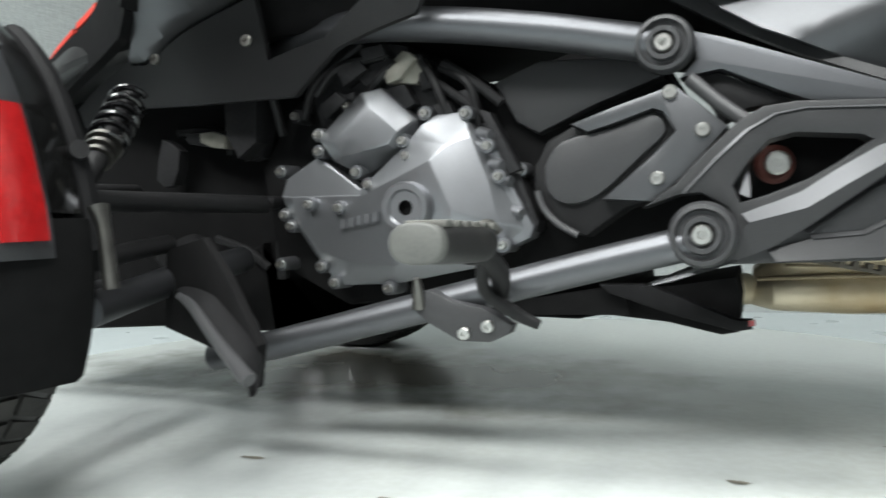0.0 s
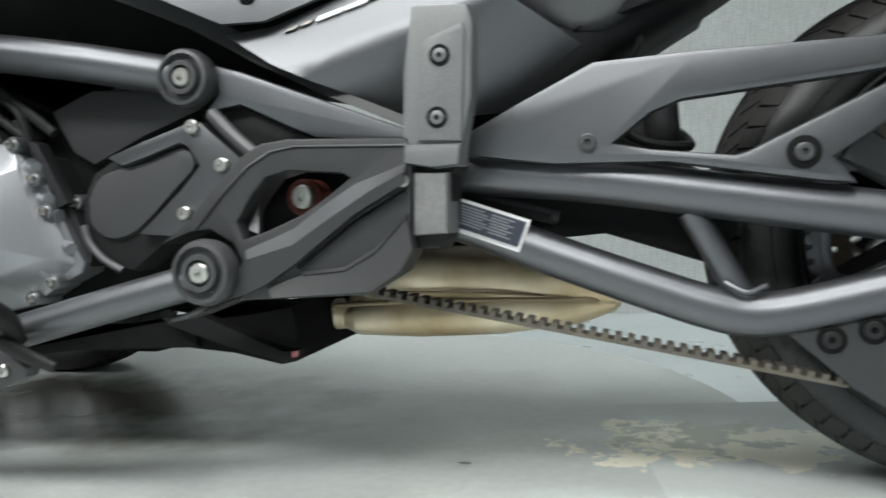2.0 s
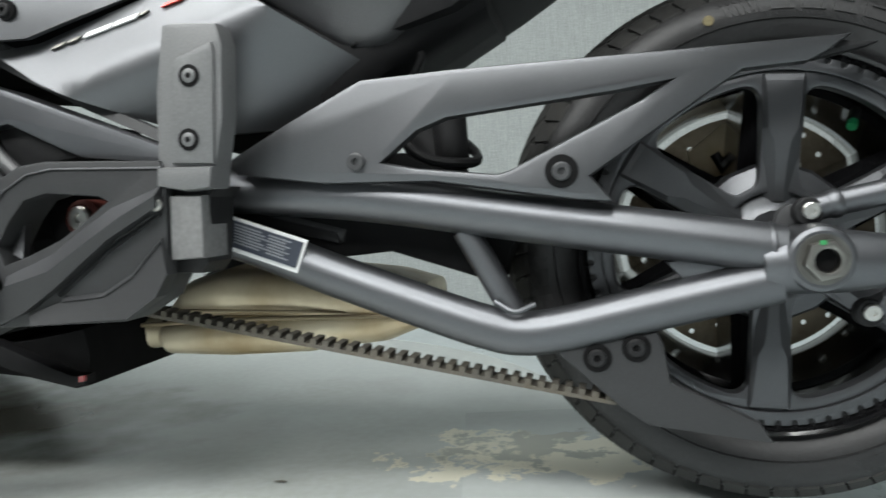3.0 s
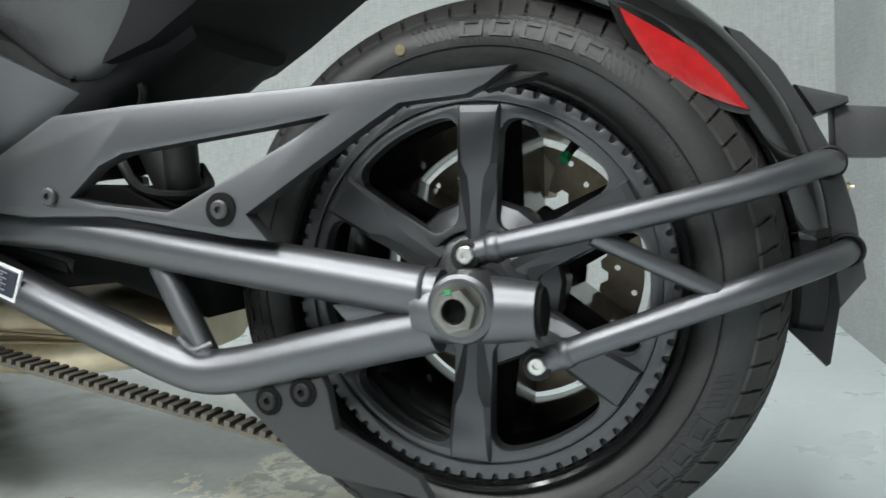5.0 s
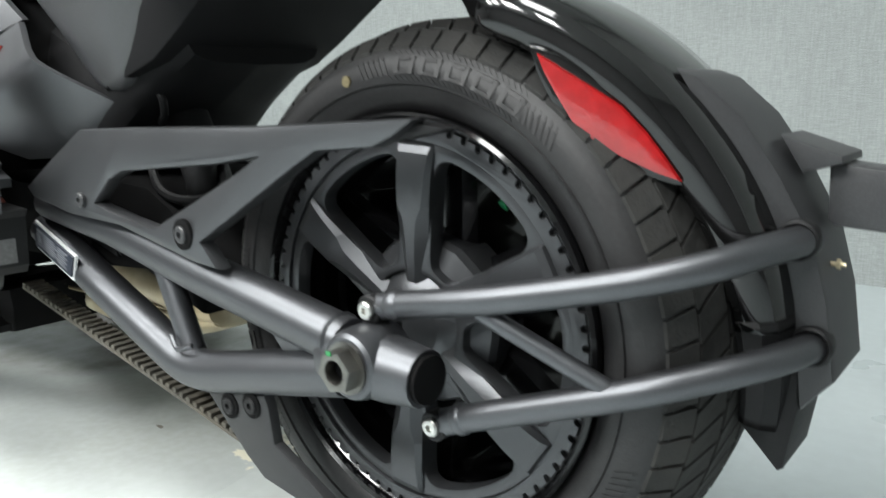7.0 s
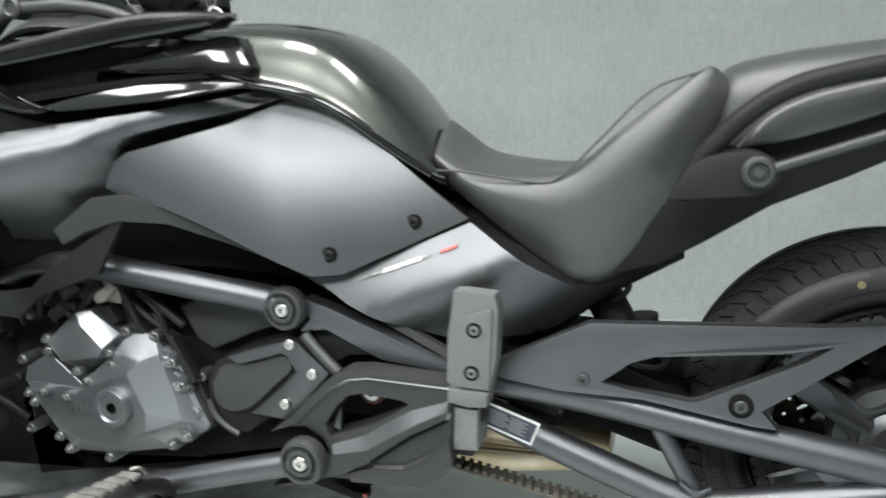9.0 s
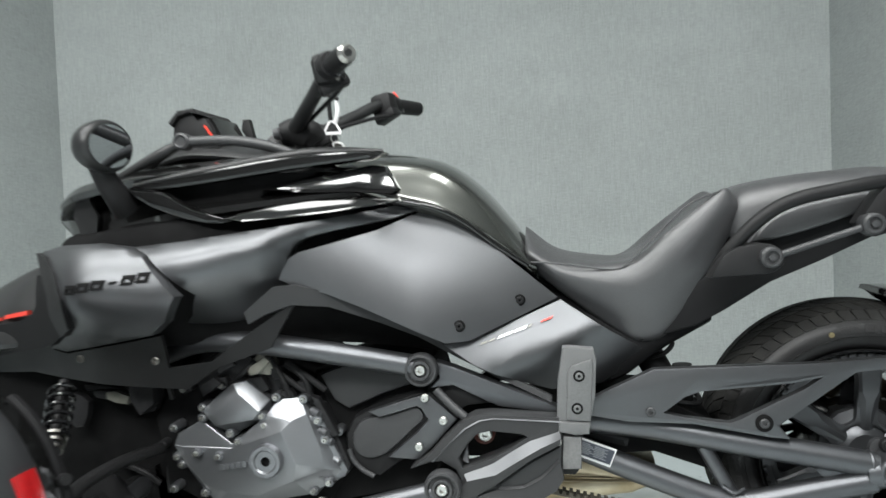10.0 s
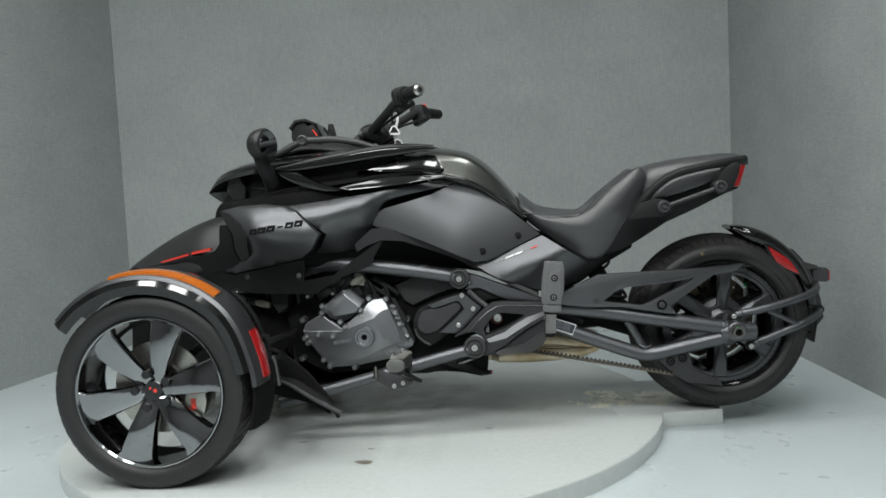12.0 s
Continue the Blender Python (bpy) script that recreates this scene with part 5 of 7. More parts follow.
part("hood", plate([(-1.442, 1.03), (-1.42, 1.056), (-1.385, 1.06), (-1.37, 1.046), (-1.392, 1.05), (-1.418, 1.044), (-1.434, 1.022)], -0.095, 0.19, 0.004), PLASTIC, dash, sharp=40)
part("cowl", loft([[(x, 0, z), (x, -w * 0.7, z - 0.01), (x, -w, z - 0.04), (x, 0, z - 0.06)] for x, z, w in ((-1.5, 0.945, 0.12), (-1.42, 0.985, 0.11), (-1.33, 0.985, 0.1), (-1.2, 0.965, 0.09), (-1.1, 0.95, 0.08))]), HOOD, dash)

HB = [(-1.197, -0.03, 0.974), (-1.145, -0.09, 1.014), (-1.081, -0.17, 1.06), (-1.043, -0.22, 1.088), (-1.016, -0.27, 1.095), (-0.961, -0.36, 1.095)]
bars = part("handlebar", tube(HB, [0.018, 0.0165, 0.015, 0.0145, 0.014, 0.0125]), HOOD, bike, "black handlebar with rubber grips")
g0, g1 = Vector(HB[4]), Vector(HB[5])
part("grip", tube([g0, g0.lerp(g1, 0.5), g1], [0.0185, 0.02, 0.0185]), PLASTIC, bars)
part("bar_end", tube([g1 - (g1 - g0).normalized() * 0.002, g1 + (g1 - g0).normalized() * 0.004, g1 + (g1 - g0).normalized() * 0.012], [0.0175, 0.0175, 0.012], n=1), STEEL, bars)
part("bar_plug", tube([g1 + (g1 - g0).normalized() * 0.011, g1 + (g1 - g0).normalized() * 0.0135], 0.007), PLASTIC, bars)
sb = Vector(HB[3]).lerp(g0, 0.6)
bm = bmesh.new()
box(bm, -0.03, 0.03, -0.028, 0.028, -0.03, 0.03, 0.014, pose(sb.x, sb.y, sb.z, 0, -10, 15))
part("switch_box", bm, PLASTIC, bars)
bm = bmesh.new()
box(bm, -0.012, 0.012, -0.012, 0.012, -0.006, 0.006, 0.003, pose(sb.x + 0.01, sb.y - 0.022, sb.z - 0.008, 0, 20, 15))
part("switch", bm, DULL_STEEL, bars)
bm = bmesh.new()
box(bm, -0.03, 0.03, -0.008, 0.03, -0.01, 0.012, 0.005, pose(sb.x + 0.012, sb.y, sb.z - 0.03, 0, -25, 20))
part("lever", bm, PLASTIC, bars)
part("riser", tube([(-1.225, -0.045, 0.985), (-1.185, -0.045, 0.945), (-1.15, -0.045, 0.91)], [0.024, 0.026, 0.03]), HOOD, bars)
cl = [(-1.194, -0.07, 0.998), (-1.166, -0.06, 1.002), (-1.134, -0.05, 0.992), (-1.121, -0.045, 0.973)]
part("clamp", tube(cl, [0.02, 0.03, 0.034, 0.026]), PLASTIC, bars)
part("clamp_bolt", tube([(-1.201, -0.085, 0.994), (-1.187, -0.085, 0.996)], [0.012, 0.014]), GREY_PLASTIC, bars)
part("housing", tube([g0.lerp(g1, -0.25), g0.lerp(g1, 0.0), g0.lerp(g1, 0.16)], [0.026, 0.029, 0.024], n=3), PLASTIC, bars)
for k in range(3):
    p = g0.lerp(g1, -0.15 + 0.12 * k)
    bm = bmesh.new()
    box(bm, -0.008, 0.008, -0.006, 0.006, -0.005, 0.005, 0.002, pose(p.x + 0.018, p.y - 0.012, p.z - 0.022 + 0.006 * k, 0, 25, 10))
    part("button", bm, GREY_PLASTIC if k else DULL_STEEL, bars)
part("cable", tube([tuple(Vector(HB[0]) + Vector((0.02, 0, 0.02))), tuple(Vector(HB[2]) + Vector((0.035, 0.0, -0.01))), tuple(sb + Vector((0.02, 0.02, -0.03)))], 0.005, seg=8), PLASTIC, bars)
twin = mirrored(bars)
bm = bmesh.new()
box(bm, -0.004, 0.004, -0.004, 0.004, 0, 0.018, 0.0015, pose(-1.0, 0.28, 1.115, 0, -35, 0))
part("stop_switch", bm, RED_PAINT, twin, "red stop switch")
key = thing("key_strap", "black and white key strap with tags, hanging between the handlebars", "key strap")
part("strap", tube([(-1.093, -0.03, 1.07), (-1.092, -0.031, 1.045), (-1.09, -0.031, 1.022)], 0.0055, flat=0.3, seg=8), PLASTIC, key)
part("strap", tube([(-1.075, -0.03, 1.068), (-1.073, -0.033, 1.042), (-1.08, -0.033, 1.016)], 0.0055, flat=0.3, seg=8), WHITE, key, "white webbing")
tri_out = [(-1.094, 1.024), (-1.08, 1.024), (-1.066, 0.999), (-1.068, 0.992), (-1.105, 0.993), (-1.108, 0.999)]
tri_in = [(-1.091, 1.02), (-1.083, 1.02), (-1.071, 0.999), (-1.103, 0.999)]
part("tag_rim", plate(tri_out, -0.034, 0.004, 0.0005, holes=[tri_in]), WHITE, key, smooth=False)
part("tag", plate(tri_in, -0.0332, 0.0025, 0.0), PLASTIC, key, smooth=False)
fob_out = [(-1.088, 0.974), (-1.079, 0.979), (-1.066, 0.975), (-1.058, 0.963), (-1.064, 0.953), (-1.087, 0.95)]
fob_in = [(-1.084, 0.971), (-1.078, 0.974), (-1.068, 0.97), (-1.063, 0.962), (-1.067, 0.957), (-1.083, 0.955)]
part("fob_rim", plate(fob_out, -0.034, 0.004, 0.0005, holes=[fob_in]), WHITE, key, smooth=False)
part("fob", plate(fob_in, -0.0332, 0.0025, 0.0), DULL_STEEL, key, smooth=False)
part("ring", tube([(-1.082 + 0.009 * math.cos(a), -0.032, 0.986 + 0.011 * math.sin(a)) for a in [2 * math.pi * k / 12 for k in range(13)]], 0.0012, seg=6, n=2), STEEL, key)
part("lock", tube([(-1.118, -0.02, 0.945), (-1.1, -0.022, 0.96), (-1.088, -0.03, 0.972)], [0.014, 0.013, 0.006]), PLASTIC, key)
part("hook", tube([(-1.1, -0.04, 1.082), (-1.085, -0.035, 1.076), (-1.07, -0.033, 1.07)], 0.004, seg=8), PLASTIC, key)

# ---- front wheels, fenders and suspension ----
def front_end():
    c = (-1.715, -0.606, 0.272)
    w = part("front_wheel", lathe([(0, -0.05), (0.026, -0.05), (0.032, -0.046), (0.038, -0.034), (0.05, -0.03), (0.055, -0.02), (0.055, 0.03), (0, 0.03)], c, 32), WHEEL_BLACK, bike, "dark chrome alloy front wheel with six blade spokes")
    part("tyre", lathe(tyre_profile(0.272, 0.209, 0.176), c, 96), RUBBER, w, "black road tyre on the front wheel")
    bm = tread_blocks(0.274, 0.164, 52, [(-0.08, -0.03, 0.09), (-0.024, 0.024, 0.0), (0.03, 0.08, -0.09)], 0)
    bmesh.ops.translate(bm, vec=c, verts=bm.verts)
    part("tread", bm, TREAD, w, smooth=False)
    part("rim", lathe([(0.213, -0.073), (0.2105, -0.079), (0.2065, -0.08), (0.203, -0.077), (0.2, -0.062), (0.192, -0.035), (0.186, 0.03), (0.196, 0.06), (0.208, 0.07), (0.213, 0.073)], c, 96), CHROME, w)
    for k in range(6):
        part("spoke", spoke(c, radians(73 + 60 * k), 0.022, 0.2, 0.022, 0.049, -0.04, -0.066, 0.022, 0.004, 0.12, 0.2, 0.008, 0.012), CHROME, w, sharp=38)
    for k in range(5):
        a = radians(-38 + 72 * k)
        bm = bmesh.new()
        p = Vector((c[0] + 0.049 * math.cos(a), c[1], c[2] + 0.049 * math.sin(a)))
        cyl(bm, p + Vector((0, -0.062, 0)), p + Vector((0, -0.01, 0)), 0.0115, 0.0135, seg=12)
        part("wheel_nut", bm, HOOD, w)
    bm = bmesh.new()
    cyl(bm, (c[0] - 0.008, c[1] - 0.0515, c[2] + 0.007), (c[0] - 0.008, c[1] - 0.045, c[2] + 0.007), 0.004, seg=5)
    cyl(bm, (c[0] + 0.006, c[1] - 0.0515, c[2]), (c[0] + 0.006, c[1] - 0.045, c[2]), 0.006, seg=6)
    part("hub_badge", bm, RED_PAINT, w)
    bm = bmesh.new()
    ring_plate(bm, c, 0.075, 0.132, -0.004, 0.002, 64)
    part("brake_disc", bm, DISC_STEEL, w, "drilled steel front brake disc")
    part("disc_bell", lathe([(0.03, -0.012), (0.072, -0.012), (0.078, -0.004), (0.078, 0.01), (0.03, 0.01)], c, 40), DULL_STEEL, w)
    caliper = part("brake_caliper", plate([(c[0] + 0.085, c[2] - 0.015), (c[0] + 0.14, c[2] - 0.01), (c[0] + 0.135, c[2] - 0.075), (c[0] + 0.1, c[2] - 0.09), (c[0] + 0.075, c[2] - 0.06)], c[1] - 0.03, 0.07, 0.008, smooth=2), DISC_STEEL, bike, "silver brake caliper with a red mark", sharp=50)
    part("mark", plate([(c[0] + 0.098, c[2] - 0.03), (c[0] + 0.112, c[2] - 0.03), (c[0] + 0.112, c[2] - 0.06), (c[0] + 0.1, c[2] - 0.06)], c[1] - 0.0325, 0.004, 0.0), RED_PAINT, caliper)
    # fender: glossy outer band, darker crown
    f = part("front_fender", band([(0.276, -0.094), (0.300, -0.097), (0.322, -0.085), (0.329, -0.062), (0.333, -0.02), (0.333, 0.03), (0.326, 0.055), (0.30, 0.06), (0.298, 0.056), (0.32, 0.05), (0.327, 0.028), (0.327, -0.02), (0.322, -0.06), (0.300, -0.09), (0.276, -0.09)], 141, 10, c, n=48, drawn_in=0.055), GLOSS, bike, "gloss black front fender with an amber side reflector")
    part("satin_crown", band([(0.3165, -0.0925), (0.3265, -0.0855), (0.3325, -0.0645), (0.3365, -0.02), (0.3365, 0.006), (0.335, 0.011), (0.329, 0.011), (0.331, 0.004), (0.332, -0.02), (0.328, -0.061), (0.3215, -0.082), (0.314, -0.089)], 139, 2, c, n=48, drawn_in=0.055), SATIN, f, "satin charcoal crown of the fender")
    part("side_reflector", band([(0.328, -0.078), (0.335, -0.076), (0.3405, -0.06), (0.341, -0.042), (0.33, -0.045)], 106, 52, c), AMBER, f, "long amber reflector strip")
    part("rear_reflector", band([(0.331, -0.046), (0.3375, -0.045), (0.341, -0.036), (0.3425, -0.014), (0.341, 0.002), (0.333, 0.006)], 29, 5, c, n=24, drawn_in=0.055), RED, f, "red rear reflector strip")
    part("mud_flap", band([(0.31, -0.075), (0.318, -0.075), (0.326, -0.05), (0.332, 0.0), (0.334, 0.05), (0.325, 0.066), (0.318, 0.064), (0.326, 0.045), (0.325, 0.0), (0.319, -0.045)], 9, -22, c, n=24, drawn_in=0.055), BLACK, f, "black plastic mud flap below the fender")
    part("inner_liner", band([(0.29, 0.054), (0.326, 0.06), (0.330, 0.068), (0.328, 0.08), (0.29, 0.082)], 52, 3, c, n=24, drawn_in=0.055), MATTE, f)
    part("fender_stay", tube([(c[0] + 0.05, c[1] + 0.11, c[2] + 0.02), (c[0] + 0.2, c[1] + 0.11, c[2] + 0.1), (c[0] + 0.3, c[1] + 0.06, c[2] + 0.12)], 0.01), PLASTIC, f)
    # suspension
    up = part("suspension_arm", tube([(-1.434, -0.54, 0.34), (-1.466, -0.43, 0.341), (-1.467, -0.31, 0.341), (-1.438, -0.2, 0.339)], 0.0128), PLASTIC, bike, "black tubular suspension arm")
    part("rear_tube", tube([(-1.64, -0.56, 0.352), (-1.66, -0.4, 0.36), (-1.68, -0.2, 0.365)], 0.0125), PLASTIC, up)
    lowr = part("suspension_arm", tube([(-1.436, -0.53, 0.222), (-1.472, -0.43, 0.229), (-1.482, -0.32, 0.245), (-1.481, -0.2, 0.259)], 0.0195), FRAME, bike, "graphite lower suspension arm")
    part("front_tube", tube([(-1.62, -0.57, 0.19), (-1.7, -0.38, 0.2), (-1.74, -0.2, 0.215)], 0.017), FRAME, lowr)
    part("clamp", tube([(-1.447, -0.5, 0.275), (-1.475, -0.42, 0.282), (-1.482, -0.35, 0.288)], 0.012), PLASTIC, lowr)
    knuckle = part("steering_knuckle", tube([(-1.412, -0.53, 0.332), (-1.405, -0.53, 0.313), (-1.401, -0.53, 0.284), (-1.397, -0.53, 0.247)], [0.012, 0.008, 0.008, 0.009], flat=1.3), DULL_STEEL, bike, "cast steel steering knuckle")
    a, b = [Vector(p) for p in [(-1.532, -0.42, 0.389), (-1.574, -0.32, 0.478)]]
    shock = part("shock_absorber", tube([a.lerp(b, k) for k in (-0.6, 0.0, 0.3, 0.31, 1.25)], [0.011, 0.014, 0.016, 0.01, 0.01], n=1), PLASTIC, bike, "shock absorber with a bright coil spring")
    ax3 = (b - a).normalized()
    u = ax3.orthogonal().normalized()
    v = ax3.cross(u)
    for k, rr in ((0.1, 0.019), (0.2, 0.021), (0.3, 0.023)):
        c0 = a.lerp(b, k)
        bm = bmesh.new()
        cyl(bm, c0 - ax3 * 0.003, c0 + ax3 * 0.003, rr, seg=28)
        part("collar", bm, DULL_STEEL, shock)
    part("spring", tube([a.lerp(b, 0.3 + 0.8 * k / 72) + 0.0225 * (math.cos(2 * math.pi * k / 14) * u + math.sin(2 * math.pi * k / 14) * v) for k in range(73)], 0.0046, seg=8, n=2), WHEEL_BLACK, shock)
    return [w, caliper, f, up, lowr, knuckle, shock]


for ob in front_end():
    mirrored(ob)
guard_rows = []
for row in ([(-1.591, -0.26, 0.267), (-1.566, -0.257, 0.285), (-1.53, -0.25, 0.299), (-1.513, -0.24, 0.292), (-1.503, -0.23, 0.273)], [(-1.513, -0.32, 0.247), (-1.491, -0.315, 0.259), (-1.468, -0.3, 0.268), (-1.448, -0.285, 0.256), (-1.446, -0.27, 0.232)], [(-1.429, -0.39, 0.223), (-1.407, -0.385, 0.233), (-1.385, -0.37, 0.237), (-1.37, -0.35, 0.221), (-1.376, -0.33, 0.198)], [(-1.328, -0.46, 0.192), (-1.312, -0.455, 0.199), (-1.3, -0.44, 0.201), (-1.294, -0.42, 0.192), (-1.303, -0.4, 0.179)], [(-1.248, -0.52, 0.174), (-1.244, -0.515, 0.176), (-1.244, -0.5, 0.173), (-1.246, -0.485, 0.166), (-1.255, -0.47, 0.156)], [(-1.216, -0.545, 0.168), (-1.219, -0.54, 0.155), (-1.221, -0.535, 0.147), (-1.219, -0.53, 0.15), (-1.224, -0.52, 0.153)]):
    guard_rows.append([Vector(p) for p in row])
bm = bmesh.new()
sheet = [spline([r[i] for r in guard_rows], 4) for i in range(5)]
sheet = [spline([c[k] for c in sheet], 4) for k in range(len(sheet[0]))]
grid = [[bm.verts.new(p) for p in r] for r in sheet]
for ra, rb in zip(grid, grid[1:]):
    for i in range(len(ra) - 1):
        bm.faces.new((ra[i], ra[i + 1], rb[i + 1], rb[i]))
back = bmesh.ops.extrude_face_region(bm, geom=bm.faces[:])
bmesh.ops.translate(bm, vec=(-0.012, 0.012, -0.004), verts=[g for g in back["geom"] if isinstance(g, bmesh.types.BMVert)])
fin = part("splash_guard", bm, MATTE, bike, "black plastic splash guard behind the front wheel", sharp=50)
part("guard_edge", tube([(-1.431, -0.394, 0.227), (-1.393, -0.415, 0.217), (-1.316, -0.47, 0.19), (-1.241, -0.528, 0.172), (-1.212, -0.55, 0.166)], [0.004, 0.006, 0.0065, 0.0075, 0.008], flat=0.6), GREY_PLASTIC, fin)
part("guard_mount", sheared(plate([(-1.475, 0.281), (-1.41, 0.296), (-1.335, 0.254), (-1.259, 0.184), (-1.265, 0.138), (-1.334, 0.161), (-1.482, 0.181)], -0.365, 0.014, 0.004), -1.42, -1.27, -0.105), BLACK, fin)
both(fin)

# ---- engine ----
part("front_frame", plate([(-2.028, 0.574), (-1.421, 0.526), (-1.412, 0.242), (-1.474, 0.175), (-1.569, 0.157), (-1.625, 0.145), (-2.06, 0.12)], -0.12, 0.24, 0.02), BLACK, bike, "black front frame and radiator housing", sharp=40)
# block, gearbox and sump take the recess black as shade behind the covers
eng = part("engine_block", plate([(-1.471, 0.394), (-1.418, 0.476), (-1.338, 0.543), (-1.195, 0.54), (-1.098, 0.466), (-1.053, 0.374), (-1.039, 0.285), (-1.088, 0.209), (-1.331, 0.189), (-1.446, 0.247)], -0.165, 0.33, 0.02), BLACK, bike, "cast engine block, near-black with the shade behind the covers in its colour", sharp=40)
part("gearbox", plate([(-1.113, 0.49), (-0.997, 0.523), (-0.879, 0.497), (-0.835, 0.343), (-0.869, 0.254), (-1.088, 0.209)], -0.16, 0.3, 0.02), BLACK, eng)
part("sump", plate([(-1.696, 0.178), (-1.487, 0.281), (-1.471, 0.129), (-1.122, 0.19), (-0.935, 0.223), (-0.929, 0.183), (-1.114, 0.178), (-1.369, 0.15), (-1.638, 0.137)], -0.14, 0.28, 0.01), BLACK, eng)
CY = -0.218
CLUTCH = dict(
    a=(-1.392, 0.373, -0.212), b=(-1.339, 0.402, -0.2125), c=(-1.27, 0.355, -0.2205), d=(-1.194, 0.415, -0.225), e=(-1.18, 0.435, -0.216),
    f=(-1.161, 0.446, -0.214), g=(-1.124, 0.448, -0.21), h=(-1.103, 0.417, -0.208), i=(-1.082, 0.369, -0.205), j=(-1.045, 0.297, -0.205),
    k=(-1.076, 0.269, -0.205), l=(-1.115, 0.247, -0.205), m=(-1.229, 0.226, -0.205), n=(-1.316, 0.223, -0.205), o=(-1.341, 0.251, -0.205),
    p=(-1.383, 0.307, -0.205), q=(-1.403, 0.348, -0.21), A=(-1.383, 0.348, -0.216), C=(-1.268, 0.345, -0.223), D=(-1.16, 0.386, -0.241),
    E=(-1.131, 0.321, -0.241), F=(-1.137, 0.285, -0.236), T=(-1.139, 0.406, -0.231), G=(-1.111, 0.416, -0.219), H=(-1.086, 0.351, -0.223),
    J=(-1.077, 0.305, -0.221), M=(-1.217, 0.251, -0.229), N=(-1.287, 0.257, -0.225), O=(-1.336, 0.27, -0.22), P=(-1.366, 0.303, -0.217))
cover = part("clutch_cover", casting_of(CLUTCH, ("q a b c C A", "A C D E F M N O P", "C c d T D", "D T G H J E", "E J F", "d e f g G T", "G g h i H", "H i j J", "J j k l F", "F l m M", "M m n N", "N n o O", "O o p P", "P p q A"), -0.15), ENGINE, bike, "grey cast clutch cover with steel bolts", sharp=16)
PUMP = dict(
    a=(-1.332, 0.425, -0.224), b=(-1.262, 0.481, -0.228), c=(-1.234, 0.486, -0.224), d=(-1.189, 0.443, -0.209), e=(-1.19, 0.415, -0.209),
    f=(-1.212, 0.4, -0.209), g=(-1.269, 0.372, -0.209), h=(-1.308, 0.393, -0.222), A=(-1.302, 0.418, -0.235), B=(-1.247, 0.462, -0.235),
    D=(-1.203, 0.425, -0.24), E=(-1.217, 0.409, -0.24), F=(-1.286, 0.397, -0.237))
pump = part("pump_cover", casting_of(PUMP, ("A B D E F", "a b B A", "B b c d D", "D d e f E", "E f g h F", "F h a A"), -0.15), ENGINE, bike, "grey cast pump cover on the engine", sharp=16)
part("gasket", plate([(-1.342, 0.414), (-1.328, 0.426), (-1.272, 0.381), (-1.262, 0.364), (-1.221, 0.386), (-1.186, 0.405), (-1.183, 0.396), (-1.221, 0.375), (-1.26, 0.347), (-1.273, 0.349), (-1.307, 0.378)], CY + 0.017, 0.04, 0.002), BLACK, pump)
part("flange", plate([(-1.11, 0.425), (-1.092, 0.418), (-1.081, 0.399), (-1.064, 0.357), (-1.044, 0.315), (-1.034, 0.299), (-1.04, 0.285), (-1.067, 0.273), (-1.088, 0.281), (-1.063, 0.301), (-1.081, 0.337), (-1.098, 0.38)], CY + 0.012, 0.04, 0.004), ENGINE, cover, sharp=25)
part("outer_flange", plate([(-1.108, 0.436), (-1.085, 0.427), (-1.07, 0.399), (-1.052, 0.357), (-1.031, 0.306), (-1.034, 0.292), (-1.046, 0.298), (-1.065, 0.344), (-1.083, 0.384), (-1.097, 0.417)], CY + 0.022, 0.04, 0.004), ENGINE_DARK, cover, sharp=25)
for q in ([(-1.103, -0.205, 0.42), (-1.086, -0.215, 0.415)], [(-1.087, -0.205, 0.38), (-1.071, -0.215, 0.376)], [(-1.083, -0.2, 0.36), (-1.062, -0.21, 0.356)], [(-1.066, -0.2, 0.321), (-1.048, -0.21, 0.315)]):
    part("bolt_boss", tube(q, [0.0085, 0.007]), ENGINE, cover)
DC = [(-1.191, -0.24, 0.327)][0]
part("inspection_cap", lathe([(0.034, 0.01), (0.034, -0.006), (0.031, -0.012), (0.024, -0.012), (0.021, -0.008), (0.0098, -0.008), (0.009, 0.004), (0, 0.004)], DC, 36), ENGINE, cover)
# black lining that paints the cap's hole as dark as deep shade
part("cap_bore", lathe([(0.0095, -0.0075), (0.009, 0.002), (0, 0.002)], DC, 20), BLACK, cover)
for p in [(-1.347, -0.229, 0.336), (-1.3, -0.229, 0.33), (-1.202, -0.228, 0.414), (-1.199, -0.226, 0.395), (-1.257, -0.224, 0.36), (-1.272, -0.228, 0.377), (-1.33, -0.225, 0.43), (-1.333, -0.222, 0.408), (-1.403, -0.21, 0.384), (-1.399, -0.21, 0.323), (-1.389, -0.21, 0.307), (-1.338, -0.215, 0.25), (-1.318, -0.215, 0.228), (-1.235, -0.215, 0.221), (-1.105, -0.215, 0.257), (-1.071, -0.22, 0.277), (-1.076, -0.218, 0.363), (-1.09, -0.218, 0.402), (-1.119, -0.216, 0.445), (-1.175, -0.216, 0.449), (-1.298, -0.2, 0.471), (-1.415, -0.2, 0.252), (-1.056, -0.19, 0.372)]:
    bolt(cover, p, 0.0057, 0.007, STEEL)
    part("bolt_lug", lathe([(0, 0.04), (0.0105, 0.04), (0.0098, 0.002), (0.009, 0.0), (0, 0.0)], p, 14), ENGINE, cover)
